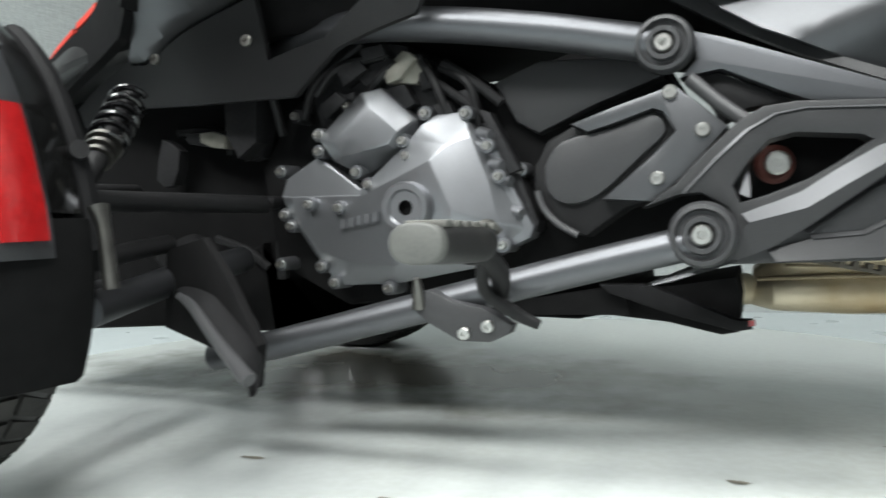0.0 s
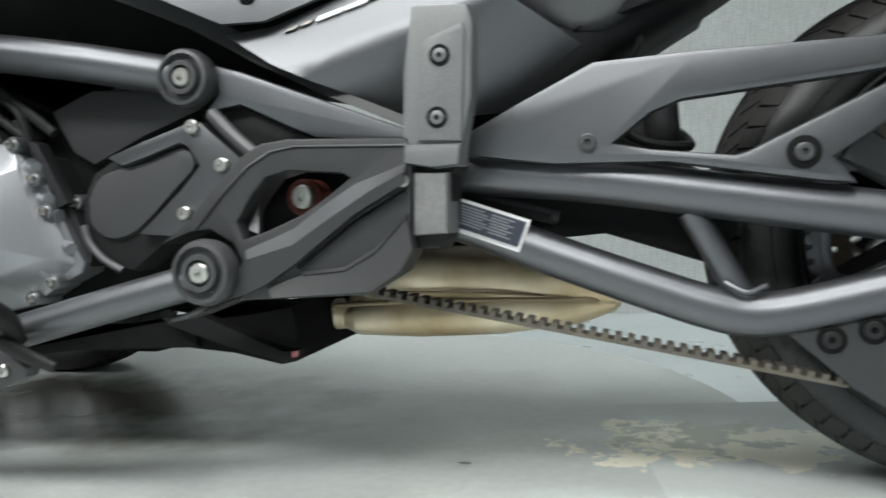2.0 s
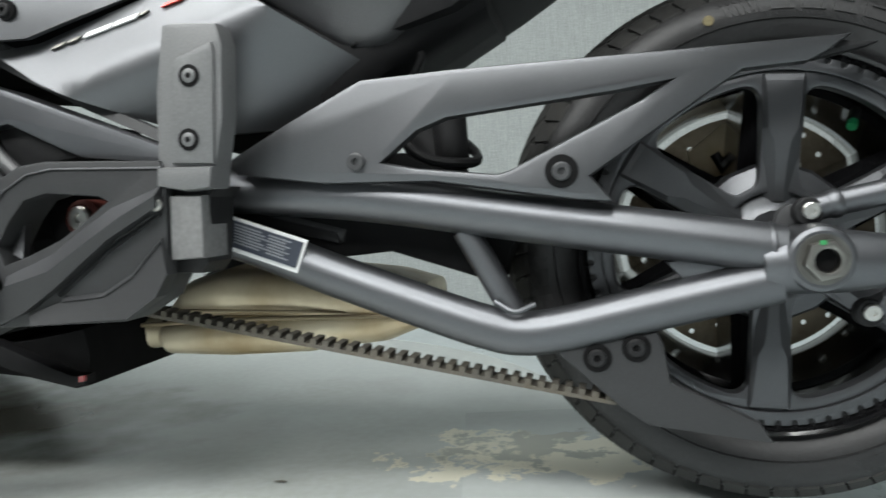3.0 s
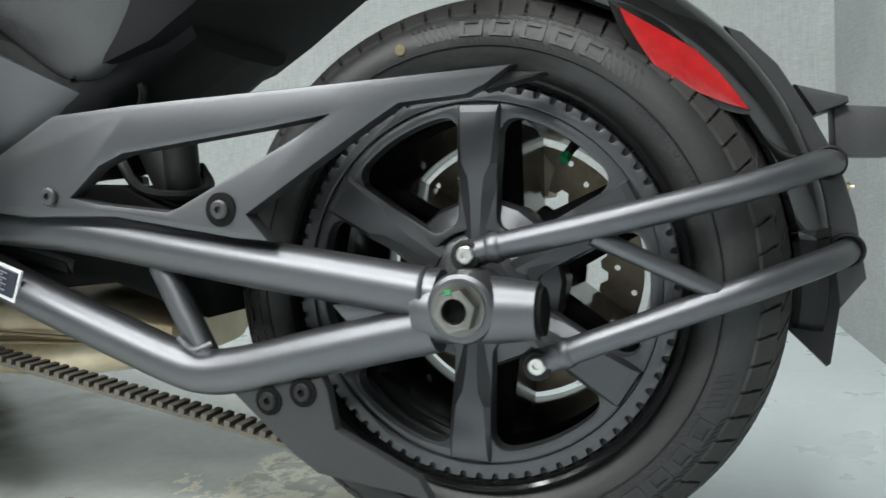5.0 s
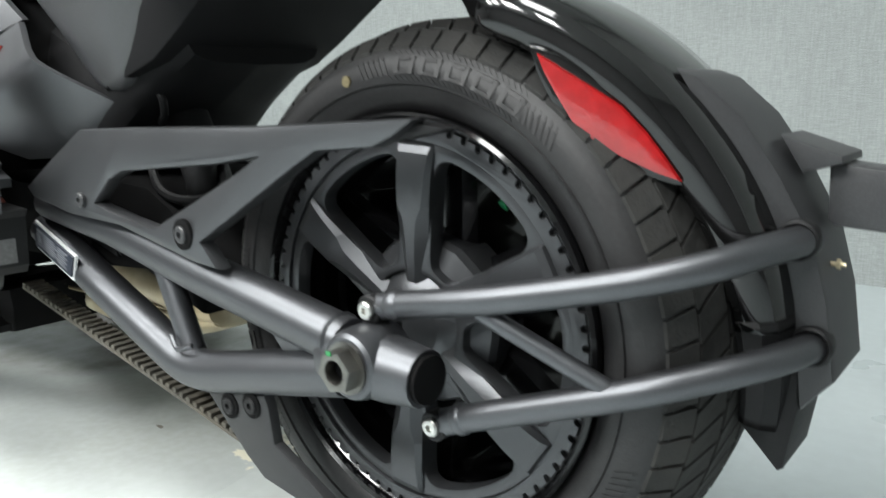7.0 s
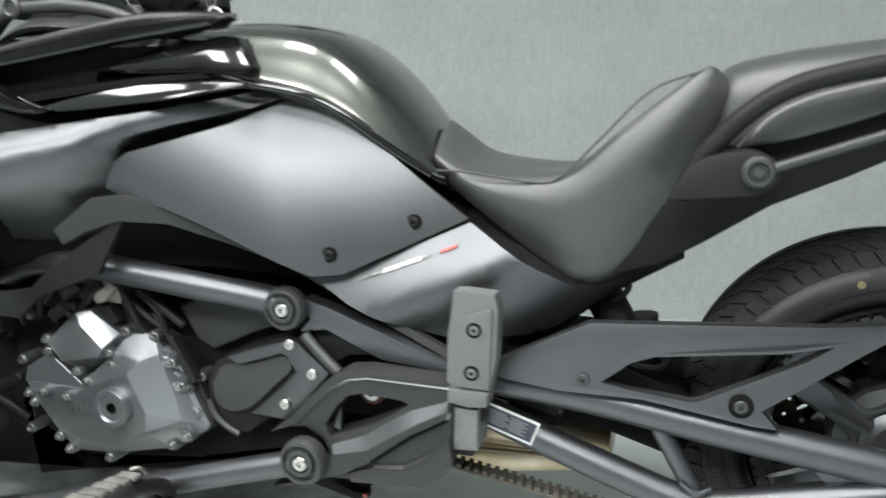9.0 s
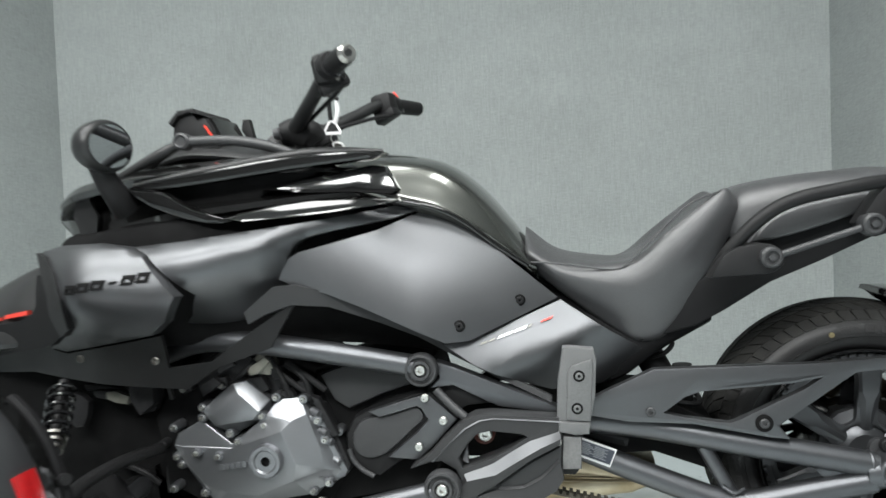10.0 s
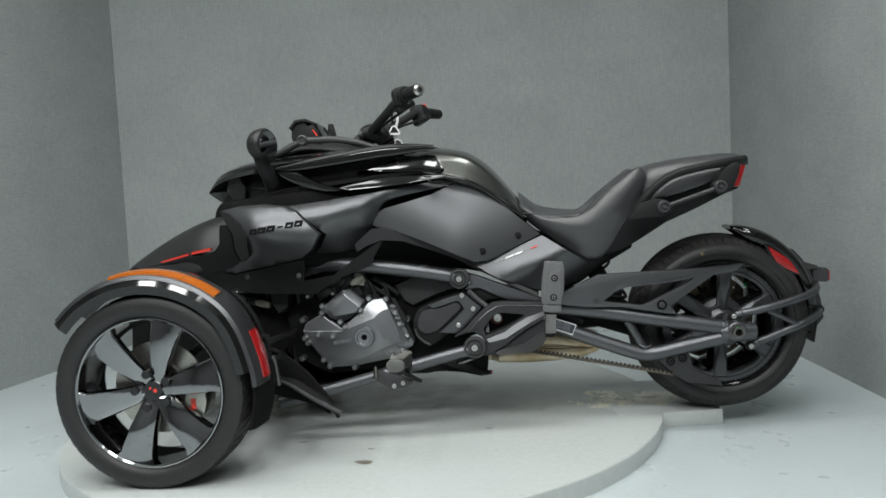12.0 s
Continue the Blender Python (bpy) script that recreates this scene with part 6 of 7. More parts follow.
for k in range(5):
    c = Vector([(-1.3, 0.307), (-1.236, 0.318)][0]).lerp(Vector([(-1.3, 0.307), (-1.236, 0.318)][1]), (k + 0.5) / 5)
    part("embossed_mark", plate([(c.x - 0.0045, c.y - 0.006), (c.x + 0.0045, c.y - 0.006), (c.x + 0.0055, c.y + 0.006), (c.x - 0.0035, c.y + 0.006)], -0.2285 - 0.0016 * k, 0.003, 0.0), ENGINE, cover)
head = part("cylinder_head", plate([(-1.365, 0.486), (-1.345, 0.54), (-1.289, 0.566), (-1.211, 0.546), (-1.155, 0.453), (-1.206, 0.434), (-1.247, 0.488), (-1.292, 0.476), (-1.348, 0.44)], -0.185, 0.3, 0.008), ENGINE_DARK, bike, "dark cylinder head with hoses and cables", sharp=40)
part("ecu_box", plate([(-1.245, 0.513), (-1.212, 0.537), (-1.192, 0.529), (-1.178, 0.509), (-1.193, 0.491), (-1.237, 0.495)], -0.2, 0.03, 0.004), material("dusty_alloy", (0.3, 0.29, 0.25), 0.5, metal=0.4, stain=0.4, stain_size=30), head)
for q in ([(-1.347, -0.2, 0.488), (-1.306, -0.205, 0.522), (-1.239, -0.2, 0.532)], [(-1.275, -0.2, 0.474), (-1.243, -0.21, 0.5), (-1.223, -0.2, 0.522)], [(-1.189, -0.2, 0.526), (-1.162, -0.21, 0.486), (-1.142, -0.205, 0.434)], [(-1.162, -0.19, 0.511), (-1.119, -0.2, 0.483), (-1.108, -0.19, 0.426)], [(-1.373, -0.19, 0.459), (-1.346, -0.2, 0.504), (-1.278, -0.19, 0.553)], [(-1.418, -0.18, 0.439), (-1.422, -0.2, 0.494), (-1.46, -0.2, 0.522)]):
    part("hose", tube(q, 0.006, seg=8), PLASTIC, head)
for q in ([(-1.309, 0.516), (-1.274, 0.531), (-1.261, 0.515), (-1.297, 0.495)], [(-1.338, 0.472), (-1.31, 0.489), (-1.293, 0.476), (-1.325, 0.453)], [(-1.232, 0.486), (-1.207, 0.491), (-1.191, 0.464), (-1.212, 0.454)], [(-1.167, 0.459), (-1.147, 0.465), (-1.132, 0.438), (-1.152, 0.432)], [(-1.104, 0.45), (-1.089, 0.445), (-1.05, 0.371), (-1.065, 0.365)], [(-1.273, 0.543), (-1.239, 0.547), (-1.231, 0.531), (-1.265, 0.525)]):
    part("bracket", plate(q, -0.21, 0.02, 0.003), ENGINE_DARK, head, sharp=30)
for q in ([(-1.604, 0.454), (-1.532, 0.454), (-1.528, 0.43), (-1.599, 0.438)], [(-1.527, 0.509), (-1.49, 0.523), (-1.451, 0.477), (-1.464, 0.41), (-1.505, 0.421)], [(-1.653, 0.449), (-1.619, 0.429), (-1.633, 0.375), (-1.667, 0.385)]):
    part("clip", plate(q, -0.17, 0.02, 0.003, smooth=2), ENGINE_DARK, head, sharp=40)

for q, r in (([(-1.446, -0.16, 0.522), (-1.474, -0.165, 0.49), (-1.498, -0.165, 0.45), (-1.492, -0.16, 0.408)], 0.007), ([(-1.518, -0.15, 0.504), (-1.532, -0.155, 0.461), (-1.534, -0.15, 0.419)], 0.006), ([(-1.632, -0.15, 0.459), (-1.571, -0.155, 0.457), (-1.533, -0.15, 0.445)], 0.009), ([(-1.184, -0.19, 0.503), (-1.146, -0.2, 0.477), (-1.109, -0.195, 0.449)], 0.006), ([(-1.158, -0.19, 0.516), (-1.116, -0.195, 0.489), (-1.079, -0.19, 0.458)], 0.007), ([(-1.443, -0.14, 0.312), (-1.447, -0.15, 0.279), (-1.449, -0.145, 0.227)], 0.008), ([(-1.574, -0.14, 0.289), (-1.511, -0.15, 0.271), (-1.474, -0.145, 0.244)], 0.007)):
    part("cable", tube(q, r, seg=10), PLASTIC, head)
for q in ([(-1.508, 0.513), (-1.476, 0.531), (-1.449, 0.5), (-1.451, 0.43), (-1.483, 0.407), (-1.504, 0.441)], [(-1.289, 0.512), (-1.234, 0.532), (-1.217, 0.517), (-1.263, 0.491)], [(-1.196, 0.508), (-1.173, 0.511), (-1.159, 0.486), (-1.185, 0.481)], [(-1.135, 0.477), (-1.118, 0.479), (-1.107, 0.453), (-1.126, 0.451)], [(-1.315, 0.485), (-1.287, 0.489), (-1.284, 0.467), (-1.307, 0.461)]):
    part("bracket", plate(q, -0.2, 0.03, 0.004), ENGINE_DARK, head, sharp=30)
part("connector", plate([(-1.57, 0.452), (-1.546, 0.454), (-1.519, 0.444), (-1.522, 0.426), (-1.548, 0.429), (-1.569, 0.438)], -0.18, 0.02, 0.003), bpy.data.materials["dusty_alloy"], head, "pale grey connector")
part("spark_cover", plate([(-1.238, 0.506), (-1.198, 0.531), (-1.187, 0.522), (-1.212, 0.497), (-1.23, 0.492)], -0.212, 0.02, 0.004), bpy.data.materials["dusty_alloy"], head)
for p in [(-1.382, -0.2, 0.462), (-1.441, -0.19, 0.342)]:
    bolt(cover, p, 0.0057, 0.007, STEEL)
    part("bolt_lug", lathe([(0, 0.04), (0.0105, 0.04), (0.0098, 0.002), (0.009, 0.0), (0, 0.0)], p, 14), ENGINE_DARK, cover)
for q in ([(-1.111, -0.21, 0.407), (-1.095, -0.205, 0.403)], [(-1.101, -0.21, 0.368), (-1.081, -0.205, 0.364)], [(-1.091, -0.215, 0.289), (-1.076, -0.205, 0.275)]):
    part("rib", tube(q, 0.006, seg=10), ENGINE, cover)

# belt cover at the gearbox
cov = part("sprocket_cover", plate([(-1.035, 0.333), (-1.035, 0.374), (-1.017, 0.406), (-0.985, 0.422), (-0.939, 0.438), (-0.886, 0.456), (-0.868, 0.458), (-0.844, 0.436), (-0.812, 0.408), (-0.855, 0.36), (-0.892, 0.326), (-0.922, 0.318), (-0.969, 0.285), (-1.004, 0.295), (-1.026, 0.315)], -0.205, 0.06, 0.012), PLASTIC, bike, "black sprocket cover with a grey angled plate", sharp=35)
part("angled_plate", plate([(-0.984, 0.421), (-0.931, 0.438), (-0.879, 0.453), (-0.861, 0.455), (-0.806, 0.407), (-0.847, 0.361), (-0.885, 0.325), (-0.947, 0.33), (-0.888, 0.379), (-0.863, 0.405), (-0.877, 0.428), (-0.887, 0.432), (-0.932, 0.418), (-0.962, 0.41)], -0.222, 0.02, 0.004), SATIN, cov, sharp=35)
part("inner_cover", plate([(-1.019, 0.374), (-0.997, 0.403), (-0.935, 0.415), (-0.889, 0.429), (-0.873, 0.407), (-0.9, 0.38), (-0.952, 0.335), (-0.992, 0.325), (-1.017, 0.343)], -0.214, 0.012, 0.008, smooth=3), GREY_PLASTIC, cov, sharp=35)
part("rim_edge", tube([(-1.028, -0.21, 0.343), (-1.02, -0.212, 0.322), (-1.003, -0.212, 0.303), (-0.979, -0.21, 0.288)], 0.005, flat=0.7), GREY_PLASTIC, cov)
for p in [(-0.868, -0.222, 0.449), (-0.833, -0.222, 0.404), (-0.883, -0.222, 0.352)]:
    bolt(cov, p, 0.0085, 0.006, STEEL)
part("battery_cover", plate([(-1.094, 0.487), (-1.032, 0.51), (-0.911, 0.502), (-0.878, 0.475), (-0.961, 0.447), (-1.034, 0.416), (-1.064, 0.433)], -0.18, 0.05, 0.01), CAST_DARK, bike, "flat black cover above the gearbox", sharp=40)

# rear frame casting and passenger peg bracket
casting = part("frame_casting", plate([(-0.846, 0.519), (-0.811, 0.508), (-0.732, 0.477), (-0.608, 0.427), (-0.609, 0.415), (-0.724, 0.429), (-0.75, 0.44), (-0.813, 0.471), (-0.859, 0.465), (-0.84, 0.486)], -0.212, 0.03, 0.006), FRAME, bike, "graphite cast frame plate", sharp=35)
part("link", tube([(-0.847, -0.215, 0.463), (-0.819, -0.22, 0.436), (-0.789, -0.225, 0.411)], 0.0085), GREY_PLASTIC, casting)
part("shadow_box", plate([(-0.847, 0.469), (-0.819, 0.472), (-0.751, 0.44), (-0.738, 0.432), (-0.786, 0.428), (-0.814, 0.413)], -0.195, 0.04, 0.004), PLASTIC, casting)
# one casting in two tones: dark shaded front, lighter satin on lit facets
peg_arm = part("passenger_peg_bracket", plate([(-0.896, 0.318), (-0.861, 0.343), (-0.832, 0.374), (-0.794, 0.409), (-0.77, 0.422), (-0.738, 0.425), (-0.609, 0.418), (-0.603, 0.398), (-0.608, 0.305), (-0.622, 0.281), (-0.661, 0.259), (-0.77, 0.256), (-0.81, 0.255), (-0.866, 0.235), (-0.898, 0.23), (-0.844, 0.253), (-0.809, 0.273), (-0.798, 0.298), (-0.807, 0.317), (-0.834, 0.333), (-0.858, 0.331)], -0.255, 0.05, 0.008, [[(-0.801, 0.34), (-0.784, 0.366), (-0.765, 0.386), (-0.739, 0.392), (-0.679, 0.386), (-0.67, 0.381), (-0.702, 0.359), (-0.728, 0.344), (-0.767, 0.329), (-0.794, 0.321)]]), CAST_DARK, bike, "cast bracket of the passenger footpeg, front coloured as shaded and edges as lit", sharp=35)
part("top_lip", facet([(-0.864, -0.247, 0.335), (-0.827, -0.247, 0.375), (-0.796, -0.247, 0.405), (-0.766, -0.247, 0.419), (-0.734, -0.247, 0.423), (-0.608, -0.247, 0.418), (-0.607, -0.2575, 0.41), (-0.73, -0.2575, 0.416), (-0.758, -0.2575, 0.412), (-0.785, -0.2575, 0.397), (-0.815, -0.2575, 0.37), (-0.85, -0.2575, 0.333)], 0.006), SATIN, peg_arm, sharp=18)
part("rib_top", facet([(-0.795, -0.25, 0.313), (-0.769, -0.25, 0.323), (-0.736, -0.25, 0.336), (-0.698, -0.25, 0.361), (-0.67, -0.25, 0.377), (-0.609, -0.25, 0.397), (-0.607, -0.272, 0.383), (-0.645, -0.272, 0.365), (-0.693, -0.272, 0.337), (-0.73, -0.272, 0.314), (-0.785, -0.268, 0.3)], 0.012), SATIN, peg_arm, sharp=18)
part("rib_front", facet([(-0.785, -0.268, 0.3), (-0.73, -0.272, 0.314), (-0.693, -0.272, 0.337), (-0.645, -0.272, 0.365), (-0.607, -0.272, 0.383), (-0.608, -0.27, 0.372), (-0.664, -0.27, 0.342), (-0.729, -0.268, 0.295), (-0.765, -0.266, 0.273), (-0.826, -0.262, 0.249), (-0.886, -0.258, 0.233), (-0.832, -0.262, 0.255), (-0.797, -0.266, 0.276)], 0.03), CAST_DARK, peg_arm, sharp=18)
part("toe_lip", facet([(-0.886, -0.258, 0.236), (-0.826, -0.262, 0.253), (-0.798, -0.264, 0.261), (-0.798, -0.266, 0.259), (-0.825, -0.264, 0.249), (-0.885, -0.26, 0.232)], 0.01), SATIN, peg_arm, sharp=18)
part("lower_panel", facet([(-0.767, -0.26, 0.27), (-0.726, -0.26, 0.282), (-0.679, -0.26, 0.287), (-0.645, -0.26, 0.305), (-0.61, -0.26, 0.338), (-0.603, -0.266, 0.306), (-0.617, -0.266, 0.284), (-0.649, -0.266, 0.264), (-0.759, -0.266, 0.259)], 0.02), CAST_DARK, peg_arm, sharp=18)
part("panel_edge", facet([(-0.727, -0.257, 0.286), (-0.679, -0.257, 0.29), (-0.646, -0.257, 0.308), (-0.61, -0.257, 0.342), (-0.61, -0.262, 0.338), (-0.644, -0.262, 0.304), (-0.678, -0.262, 0.286), (-0.725, -0.262, 0.282)], 0.006), GREY_PLASTIC, peg_arm, sharp=18)
part("channel_edge", facet([(-0.733, -0.257, 0.29), (-0.667, -0.257, 0.337), (-0.61, -0.257, 0.367), (-0.61, -0.261, 0.364), (-0.665, -0.261, 0.333), (-0.728, -0.261, 0.287)], 0.006), SATIN, peg_arm, sharp=18)
part("hole_facet", facet([(-0.809, -0.225, 0.341), (-0.795, -0.225, 0.363), (-0.786, -0.23, 0.362), (-0.784, -0.24, 0.326), (-0.795, -0.24, 0.331)], 0.01), SATIN, peg_arm, sharp=18)
bolt(peg_arm, [(-0.612, -0.26, 0.375)][0], 0.007, 0.006, STEEL)
boss = part("pivot_boss", lathe([(0, 0.03), (0.022, 0.03), (0.022, -0.002), (0.017, -0.006), (0, -0.006)], [(-0.759, -0.17, 0.365)][0], 24), material("rusty_red_seal", (0.14, 0.035, 0.025), 0.6, stain=0.4, stain_size=40), bike, "reddish ring round a steel pivot bolt behind the bracket")
bolt(boss, [(-0.756, -0.178, 0.366)][0], 0.014, 0.008, STEEL)
PEG_GREY = material("worn_grey_bracket", (0.1, 0.101, 0.102), 0.4, grain=0.3, grain_size=500, stain=0.15, stain_size=12, bump=0.12, bump_size=700, rough_var=0.06)
peg = part("passenger_footpeg", plate([(-0.593, 0.545), (-0.581, 0.546), (-0.536, 0.542), (-0.531, 0.523), (-0.535, 0.453), (-0.548, 0.391), (-0.55, 0.389), (-0.608, 0.392), (-0.608, 0.398), (-0.604, 0.48)], -0.268, 0.03, 0.007), PEG_GREY, bike, "folded grey passenger footpeg bracket with two bolts", sharp=30)
part("raised_face", plate([(-0.577, 0.512), (-0.54, 0.524), (-0.538, 0.516), (-0.545, 0.407), (-0.59, 0.41), (-0.585, 0.499)], -0.273, 0.008, 0.004), PEG_GREY, peg, sharp=30)
part("foot", plate([(-0.604, 0.407), (-0.545, 0.405), (-0.548, 0.384), (-0.574, 0.382), (-0.605, 0.388)], -0.278, 0.04, 0.006), PEG_GREY, peg, sharp=30)
part("peg_block", plate([(-0.597, 0.379), (-0.562, 0.378), (-0.564, 0.316), (-0.6, 0.315)], -0.27, 0.05, 0.005), material("worn_grey_rubber", (0.12, 0.12, 0.12), 0.7, grain=0.3, grain_size=200, stain=0.2, stain_size=20), peg, sharp=30)
part("hinge", plate([(-0.615, 0.39), (-0.552, 0.386), (-0.56, 0.376), (-0.567, 0.311), (-0.576, 0.3), (-0.613, 0.301), (-0.605, 0.378)], -0.255, 0.05, 0.004), PLASTIC, peg, sharp=30)
for p in [(-0.564, -0.2735, 0.493), (-0.569, -0.2735, 0.432)]:
    # well and socket are black discs, their inner shade given by colour
    part("bolt_well", lathe([(0, 0.002), (0.0108, 0.002), (0.0108, -0.0007), (0.0098, -0.0009), (0, -0.0009)], p, 20), BLACK, peg)
    part("bolt_head", lathe([(0, -0.002), (0.0055, -0.002), (0.0068, -0.0014), (0.0072, 0.0), (0, 0.002)], p, 16), PEG_GREY, peg)
    part("bolt_socket", lathe([(0, -0.0024), (0.003, -0.0024), (0.003, 0.0), (0, 0.0)], p, 6), BLACK, peg)
peg.location = (-0.006, 0.018, 0.004)
mirrored(peg_arm)

# exhaust box
def pod(rows, seg=24):
    bm = bmesh.new()
    rings = []
    for x, y, z, ry, rz in rows:
        ring = []
        for k in range(seg):
            a = 2 * math.pi * k / seg
            ca, sa = math.cos(a), math.sin(a)
            ring.append(bm.verts.new((x, y + ry * math.copysign(abs(ca) ** 0.6, ca), z + rz * math.copysign(abs(sa) ** 0.75, sa))))
        rings.append(ring)
    for a, b in zip(rings, rings[1:]):
        for i in range(seg):
            bm.faces.new((a[i], a[(i + 1) % seg], b[(i + 1) % seg], b[i]))
    bm.faces.new(rings[0])
    bm.faces.new(rings[-1][::-1])
    return bm


MU = [(-0.786, 0.219), (-0.731, 0.249), (-0.667, 0.259), (-0.56, 0.254), (-0.458, 0.241), (-0.408, 0.236)]
ML = [(-0.792, 0.197), (-0.759, 0.2), (-0.67, 0.203), (-0.562, 0.208), (-0.459, 0.218), (-0.413, 0.223)]
muffler = part("exhaust_muffler", pod([(x, 0.055, z, ry, rz) for (x, z), ry, rz in zip(MU, (0.03, 0.08, 0.1, 0.102, 0.098, 0.085), (0.014, 0.028, 0.034, 0.037, 0.036, 0.026))]), EXHAUST, bike, "cream heat-stained exhaust muffler")
part("lower_shell", pod([(x, 0.058, z, ry, rz) for (x, z), ry, rz in zip(ML, (0.05, 0.09, 0.102, 0.104, 0.098, 0.08), (0.016, 0.026, 0.031, 0.032, 0.03, 0.018))]), EXHAUST, muffler)
part("seam", tube([(-0.779, -0.045, 0.223), (-0.664, -0.05, 0.228), (-0.558, -0.05, 0.229), (-0.452, -0.04, 0.227), (-0.427, -0.02, 0.223)], 0.003, seg=8), material("weld_seam", (0.2, 0.16, 0.1), 0.6, metal=0.4), muffler)
part("seam", tube([(-0.745, -0.03, 0.24), (-0.634, -0.048, 0.239), (-0.544, -0.048, 0.236), (-0.446, -0.03, 0.229)], 0.0018, seg=6), bpy.data.materials["weld_seam"], muffler)
part("pipe", tube([(-0.854, 0, 0.19), (-0.819, 0, 0.203), (-0.792, 0.02, 0.204)], 0.022), EXHAUST, muffler)

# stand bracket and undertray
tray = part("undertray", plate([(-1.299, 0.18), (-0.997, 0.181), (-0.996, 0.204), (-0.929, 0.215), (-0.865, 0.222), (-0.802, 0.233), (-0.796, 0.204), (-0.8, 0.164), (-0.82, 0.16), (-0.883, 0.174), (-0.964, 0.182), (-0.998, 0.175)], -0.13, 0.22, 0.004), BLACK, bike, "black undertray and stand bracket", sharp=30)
part("stand_arm", plate([(-0.965, 0.224), (-0.906, 0.225), (-0.802, 0.183), (-0.783, 0.183), (-0.784, 0.172), (-0.803, 0.169), (-0.877, 0.188), (-0.953, 0.213)], -0.16, 0.02, 0.003), MATTE, tray, sharp=30)

part("red_mark", plate([(-0.788, 0.183), (-0.781, 0.184), (-0.781, 0.177), (-0.788, 0.176)], -0.164, 0.004, 0.0), RED, tray)
part("inner_rail", tube([(-0.636, -0.1, 0.377), (-0.554, -0.1, 0.353), (-0.472, -0.1, 0.33)], 0.013, seg=12), GREY_PLASTIC, arm)
part("rail_plate", plate([(-0.612, 0.37), (-0.48, 0.335), (-0.477, 0.322), (-0.613, 0.356)], -0.115, 0.02, 0.003), PLASTIC, arm)

# rider footpeg and its plate
rp = part("footpeg_plate", plate([(-1.156, 0.223), (-1.134, 0.229), (-1.109, 0.217), (-1.067, 0.208), (-1.033, 0.19), (-1.037, 0.18), (-1.061, 0.169), (-1.099, 0.169), (-1.139, 0.19), (-1.157, 0.206)], -0.308, 0.02, 0.004), GREY_PLASTIC, bike, "dark plate that carries the rider footpeg", sharp=35)
for p in [(-1.091, -0.308, 0.179), (-1.062, -0.308, 0.188)]:
    bolt(rp, p, 0.0075, 0.006, STEEL)
part("hanger", tube([(-1.149, -0.305, 0.207), (-1.148, -0.31, 0.228), (-1.147, -0.315, 0.243)], [0.009, 0.007, 0.004]), DULL_STEEL, rp)
part("arm", tube([(-1.042, -0.385, 0.296), (-1.045, -0.37, 0.27), (-1.055, -0.335, 0.232), (-1.03, -0.31, 0.205), (-1.004, -0.3, 0.19)], [0.008, 0.0075, 0.0075, 0.008, 0.006], flat=0.8), PLASTIC, rp)
part("clip", tube([(-1.042, -0.395, 0.29), (-1.04, -0.392, 0.303), (-1.03, -0.385, 0.306), (-1.022, -0.38, 0.296)], 0.004, seg=8), DULL_STEEL, rp)
peg_rows = []
for f, rx, rz in ((0.13, 0.022, 0.015), (0.16, 0.025, 0.018), (0.3, 0.026, 0.0195), (0.55, 0.024, 0.019), (0.6, 0.021, 0.0165)):
    c0 = Vector((-1.056, -0.54, 0.291)).lerp(Vector((-1.022, -0.33, 0.283)), f)
    peg_rows.append([(c0.x + rx * math.copysign(abs(math.cos(a)) ** 0.75, math.cos(a)), c0.y, c0.z + rz * math.copysign(abs(math.sin(a)) ** 0.8, math.sin(a))) for a in [2 * math.pi * k / 16 for k in range(16)]])
WORN_RUBBER = material("worn_black_peg_rubber", (0.012, 0.012, 0.012), 0.5, grain=0.3, grain_size=200, stain=0.4, stain_size=25, stain_colour=(0.035, 0.035, 0.032), bump=0.2, bump_size=300)
foot = part("rider_footpeg", loft(peg_rows, sym=False, around=2, steps=4), WORN_RUBBER, bike, "worn black rubber rider footpeg with a pale end cap")
cap_rows = []
for f, r in ((0.085, 0.86), (0.09, 0.96), (0.1, 1.0), (0.13, 1.0), (0.135, 0.9)):
    c0 = Vector((-1.056, -0.54, 0.291)).lerp(Vector((-1.022, -0.33, 0.283)), f)
    cap_rows.append([(c0.x + r * 0.0265 * math.copysign(abs(math.cos(a)) ** 0.8, math.cos(a)), c0.y, c0.z + r * 0.019 * math.copysign(abs(math.sin(a)) ** 0.85, math.sin(a))) for a in [2 * math.pi * k / 16 for k in range(16)]])
part("end_cap", loft(cap_rows, sym=False, around=2, steps=2), material("pale_cap_rubber", (0.095, 0.097, 0.09), 0.55, grain=0.15, grain_size=300, stain=0.3, stain_size=18), foot)
pale = material("worn_pale_rubber", (0.14, 0.14, 0.125), 0.7, stain=0.5, stain_size=30, stain_colour=(0.07, 0.07, 0.065))
for k in range(6):
    c0 = Vector((-1.056, -0.54, 0.31)).lerp(Vector((-1.022, -0.33, 0.3)), 0.2 + 0.09 * k)
    bm = bmesh.new()
    box(bm, -0.021 + 0.001 * k, 0.021 - 0.001 * k, -0.008, 0.008, -0.004, 0.003, 0.002, pose(c0.x, c0.y, c0.z))
    part("rib", bm, pale, foot)
part("clamp", tube([Vector((-1.056, -0.54, 0.288)).lerp(Vector((-1.022, -0.33, 0.28)), f) for f in (0.56, 0.62, 0.68)], [0.02, 0.0215, 0.018], flat=0.8), PLASTIC, foot)
part("pivot", tube([(-1.036, -0.4, 0.283), (-1.04, -0.33, 0.25), (-1.05, -0.3, 0.22)], [0.012, 0.012, 0.01]), PLASTIC, foot)

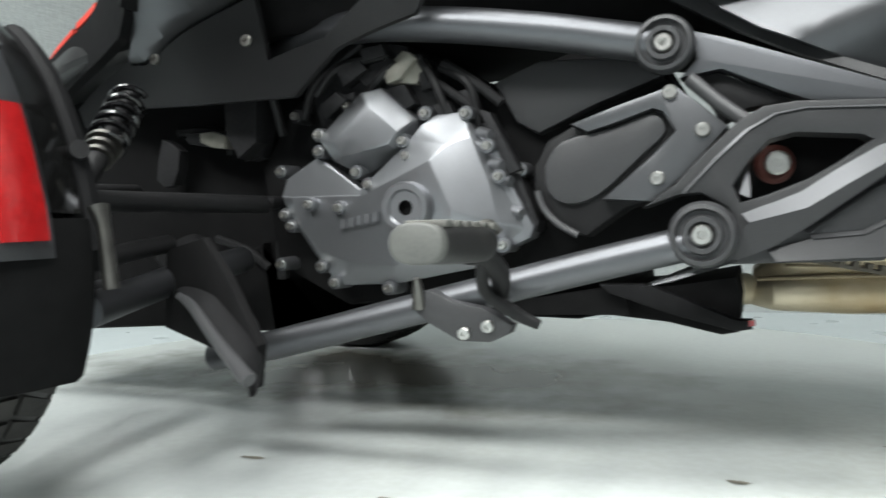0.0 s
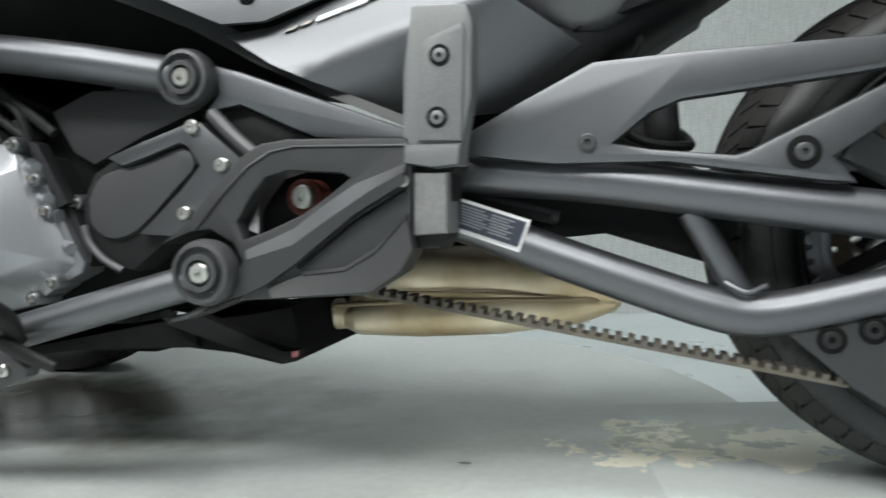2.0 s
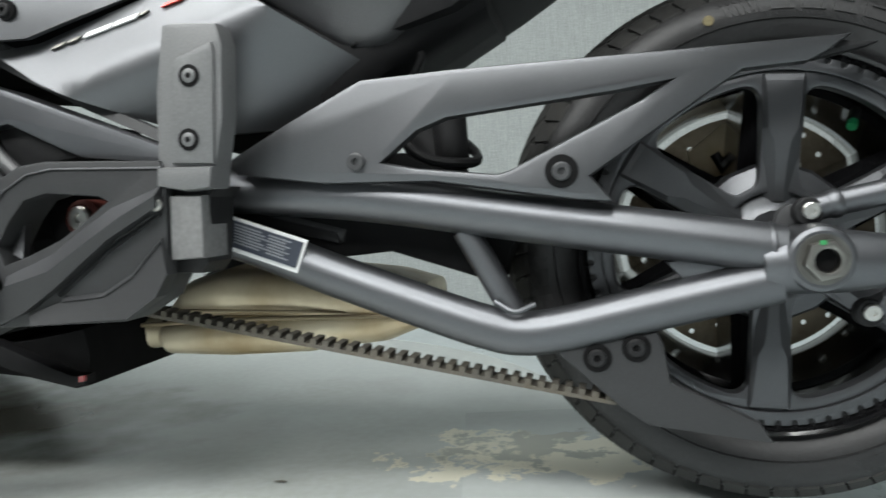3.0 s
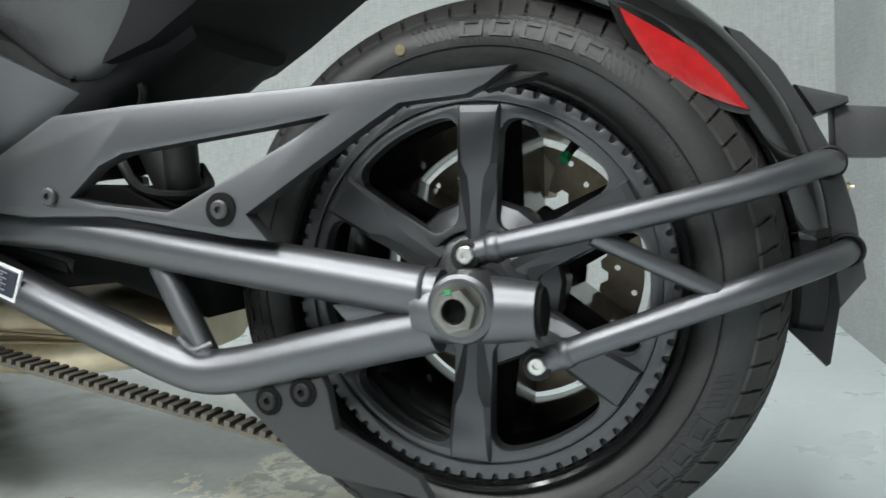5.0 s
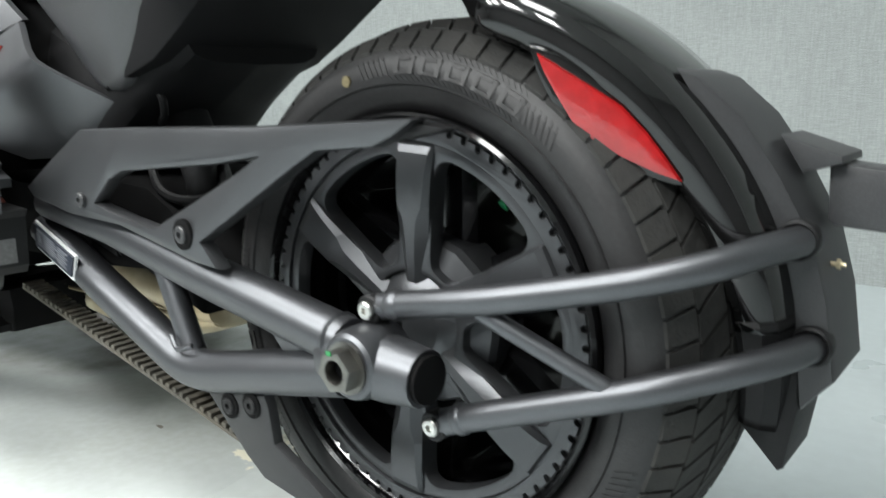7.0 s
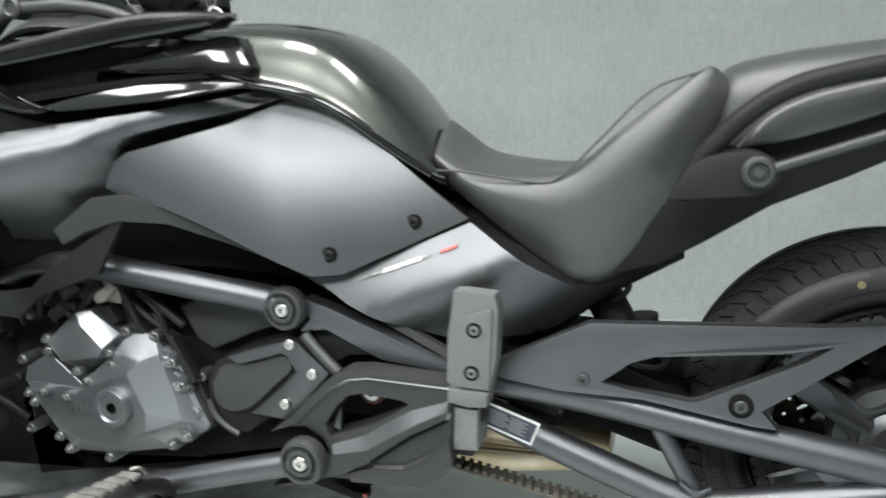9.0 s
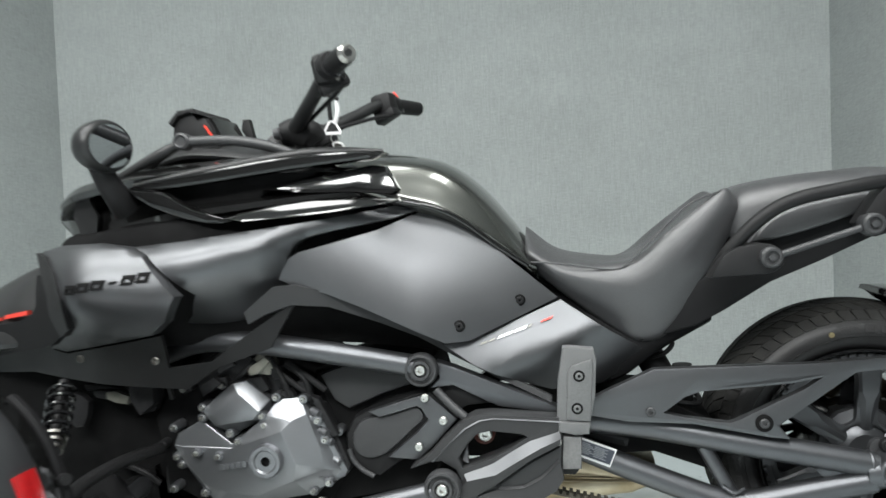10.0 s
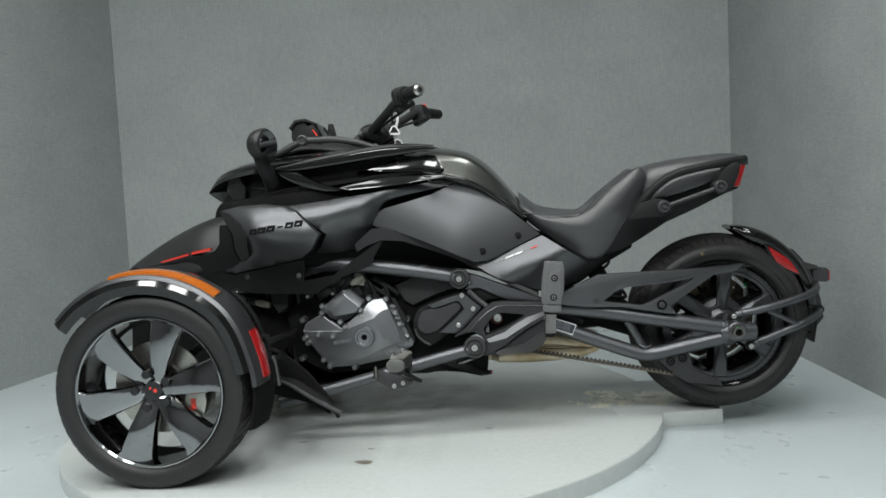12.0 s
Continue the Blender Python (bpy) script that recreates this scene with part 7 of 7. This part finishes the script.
# label on the swingarm
lab = part("warning_label", plate([(-0.605, 0.367), (-0.498, 0.329), (-0.512, 0.294), (-0.608, 0.329)], -0.1595, 0.003, 0.0), WHITE, bike, "dark warning label with a white border")
part("label_face", plate([(-0.603, 0.363), (-0.502, 0.327), (-0.513, 0.3), (-0.605, 0.333)], -0.1625, 0.003, 0.0), STICKER, lab)
LQ = [(-0.599, 0.36), (-0.507, 0.327), (-0.515, 0.304), (-0.601, 0.336)]
for k in range(7):
    f0, f1 = 0.06 + k * 0.135, 0.06 + k * 0.135 + 0.06
    for u0, u1 in ((0.04, 0.18), (0.22, 0.55 + 0.05 * (k % 3)), (0.64, 0.92 - 0.06 * (k % 2))):
        q = [Vector(p) for p in LQ]
        pt = lambda u, f: q[0].lerp(q[1], u).lerp(q[3].lerp(q[2], u), f)
        part("text_bar", plate([tuple(pt(u0, f0)), tuple(pt(u1, f0)), tuple(pt(u1, f1)), tuple(pt(u0, f1))], -0.1633, 0.001, 0.0), material("grey_print", (0.2, 0.21, 0.23), 0.5) if k == 0 and u0 < 0.1 else bpy.data.materials["grey_print"], lab, smooth=False)

# rear shock and hoses behind the belt guard
rs = part("rear_shock", tube([(-0.42, -0.03, 0.5), (-0.38, -0.03, 0.42), (-0.35, -0.03, 0.34)], 0.03), PLASTIC, bike, "black rear shock absorber")
part("reservoir", tube([(-0.355, -0.06, 0.48), (-0.352, -0.06, 0.4)], 0.02), PLASTIC, rs)
part("hose", tube([(-0.42, -0.09, 0.46), (-0.38, -0.1, 0.415), (-0.33, -0.09, 0.405), (-0.325, -0.05, 0.415), (-0.35, -0.03, 0.44)], 0.006, seg=8), PLASTIC, rs)
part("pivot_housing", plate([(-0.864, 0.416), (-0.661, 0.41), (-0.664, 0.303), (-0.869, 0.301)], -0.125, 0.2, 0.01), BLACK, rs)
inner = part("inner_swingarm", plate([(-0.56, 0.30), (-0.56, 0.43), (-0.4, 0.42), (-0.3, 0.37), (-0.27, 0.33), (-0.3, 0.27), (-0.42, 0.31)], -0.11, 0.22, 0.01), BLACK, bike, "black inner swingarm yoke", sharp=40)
seat_under = part("under_seat_shell", loft([[(x, 0, zt), (x, -w, zt - 0.02), (x, -w, zb), (x, 0, zb - 0.01)] for x, zt, zb, w in ((-0.62, 0.64, 0.45, 0.1), (-0.5, 0.6, 0.46, 0.11), (-0.4, 0.6, 0.52, 0.1), (-0.3, 0.66, 0.575, 0.09))]), MATTE, bike, "black plastic shell under the seat")
part("cable", tube([(-0.43, -0.08, 0.509), (-0.397, -0.09, 0.537), (-0.377, -0.09, 0.529), (-0.39, -0.08, 0.508), (-0.416, -0.07, 0.497)], 0.005, seg=8), PLASTIC, seat_under)

# rear fender details
RED_EDGE = [(0.146, 0.556), (0.188, 0.529), (0.212, 0.513), (0.231, 0.493), (0.246, 0.473), (0.258, 0.455), (0.24, 0.461), (0.214, 0.473), (0.188, 0.489), (0.177, 0.498), (0.163, 0.521), (0.153, 0.539)]
REF_FRAME = [(0.136, 0.564), (0.162, 0.555), (0.195, 0.532), (0.221, 0.512), (0.242, 0.488), (0.255, 0.468), (0.268, 0.452), (0.25, 0.452), (0.227, 0.46), (0.199, 0.474), (0.174, 0.49), (0.156, 0.517), (0.144, 0.541)]
part("reflector_base", sheared(plate(REF_FRAME, -0.072, 0.03, 0.004, smooth=2), 0.143, 0.262, 0.032), GLOSS, fend, sharp=40)
part("reflector", sheared(plate(RED_EDGE, -0.077, 0.012, 0.003), 0.143, 0.262, 0.032), RED, fend, "red diamond-shaped reflector", sharp=40)
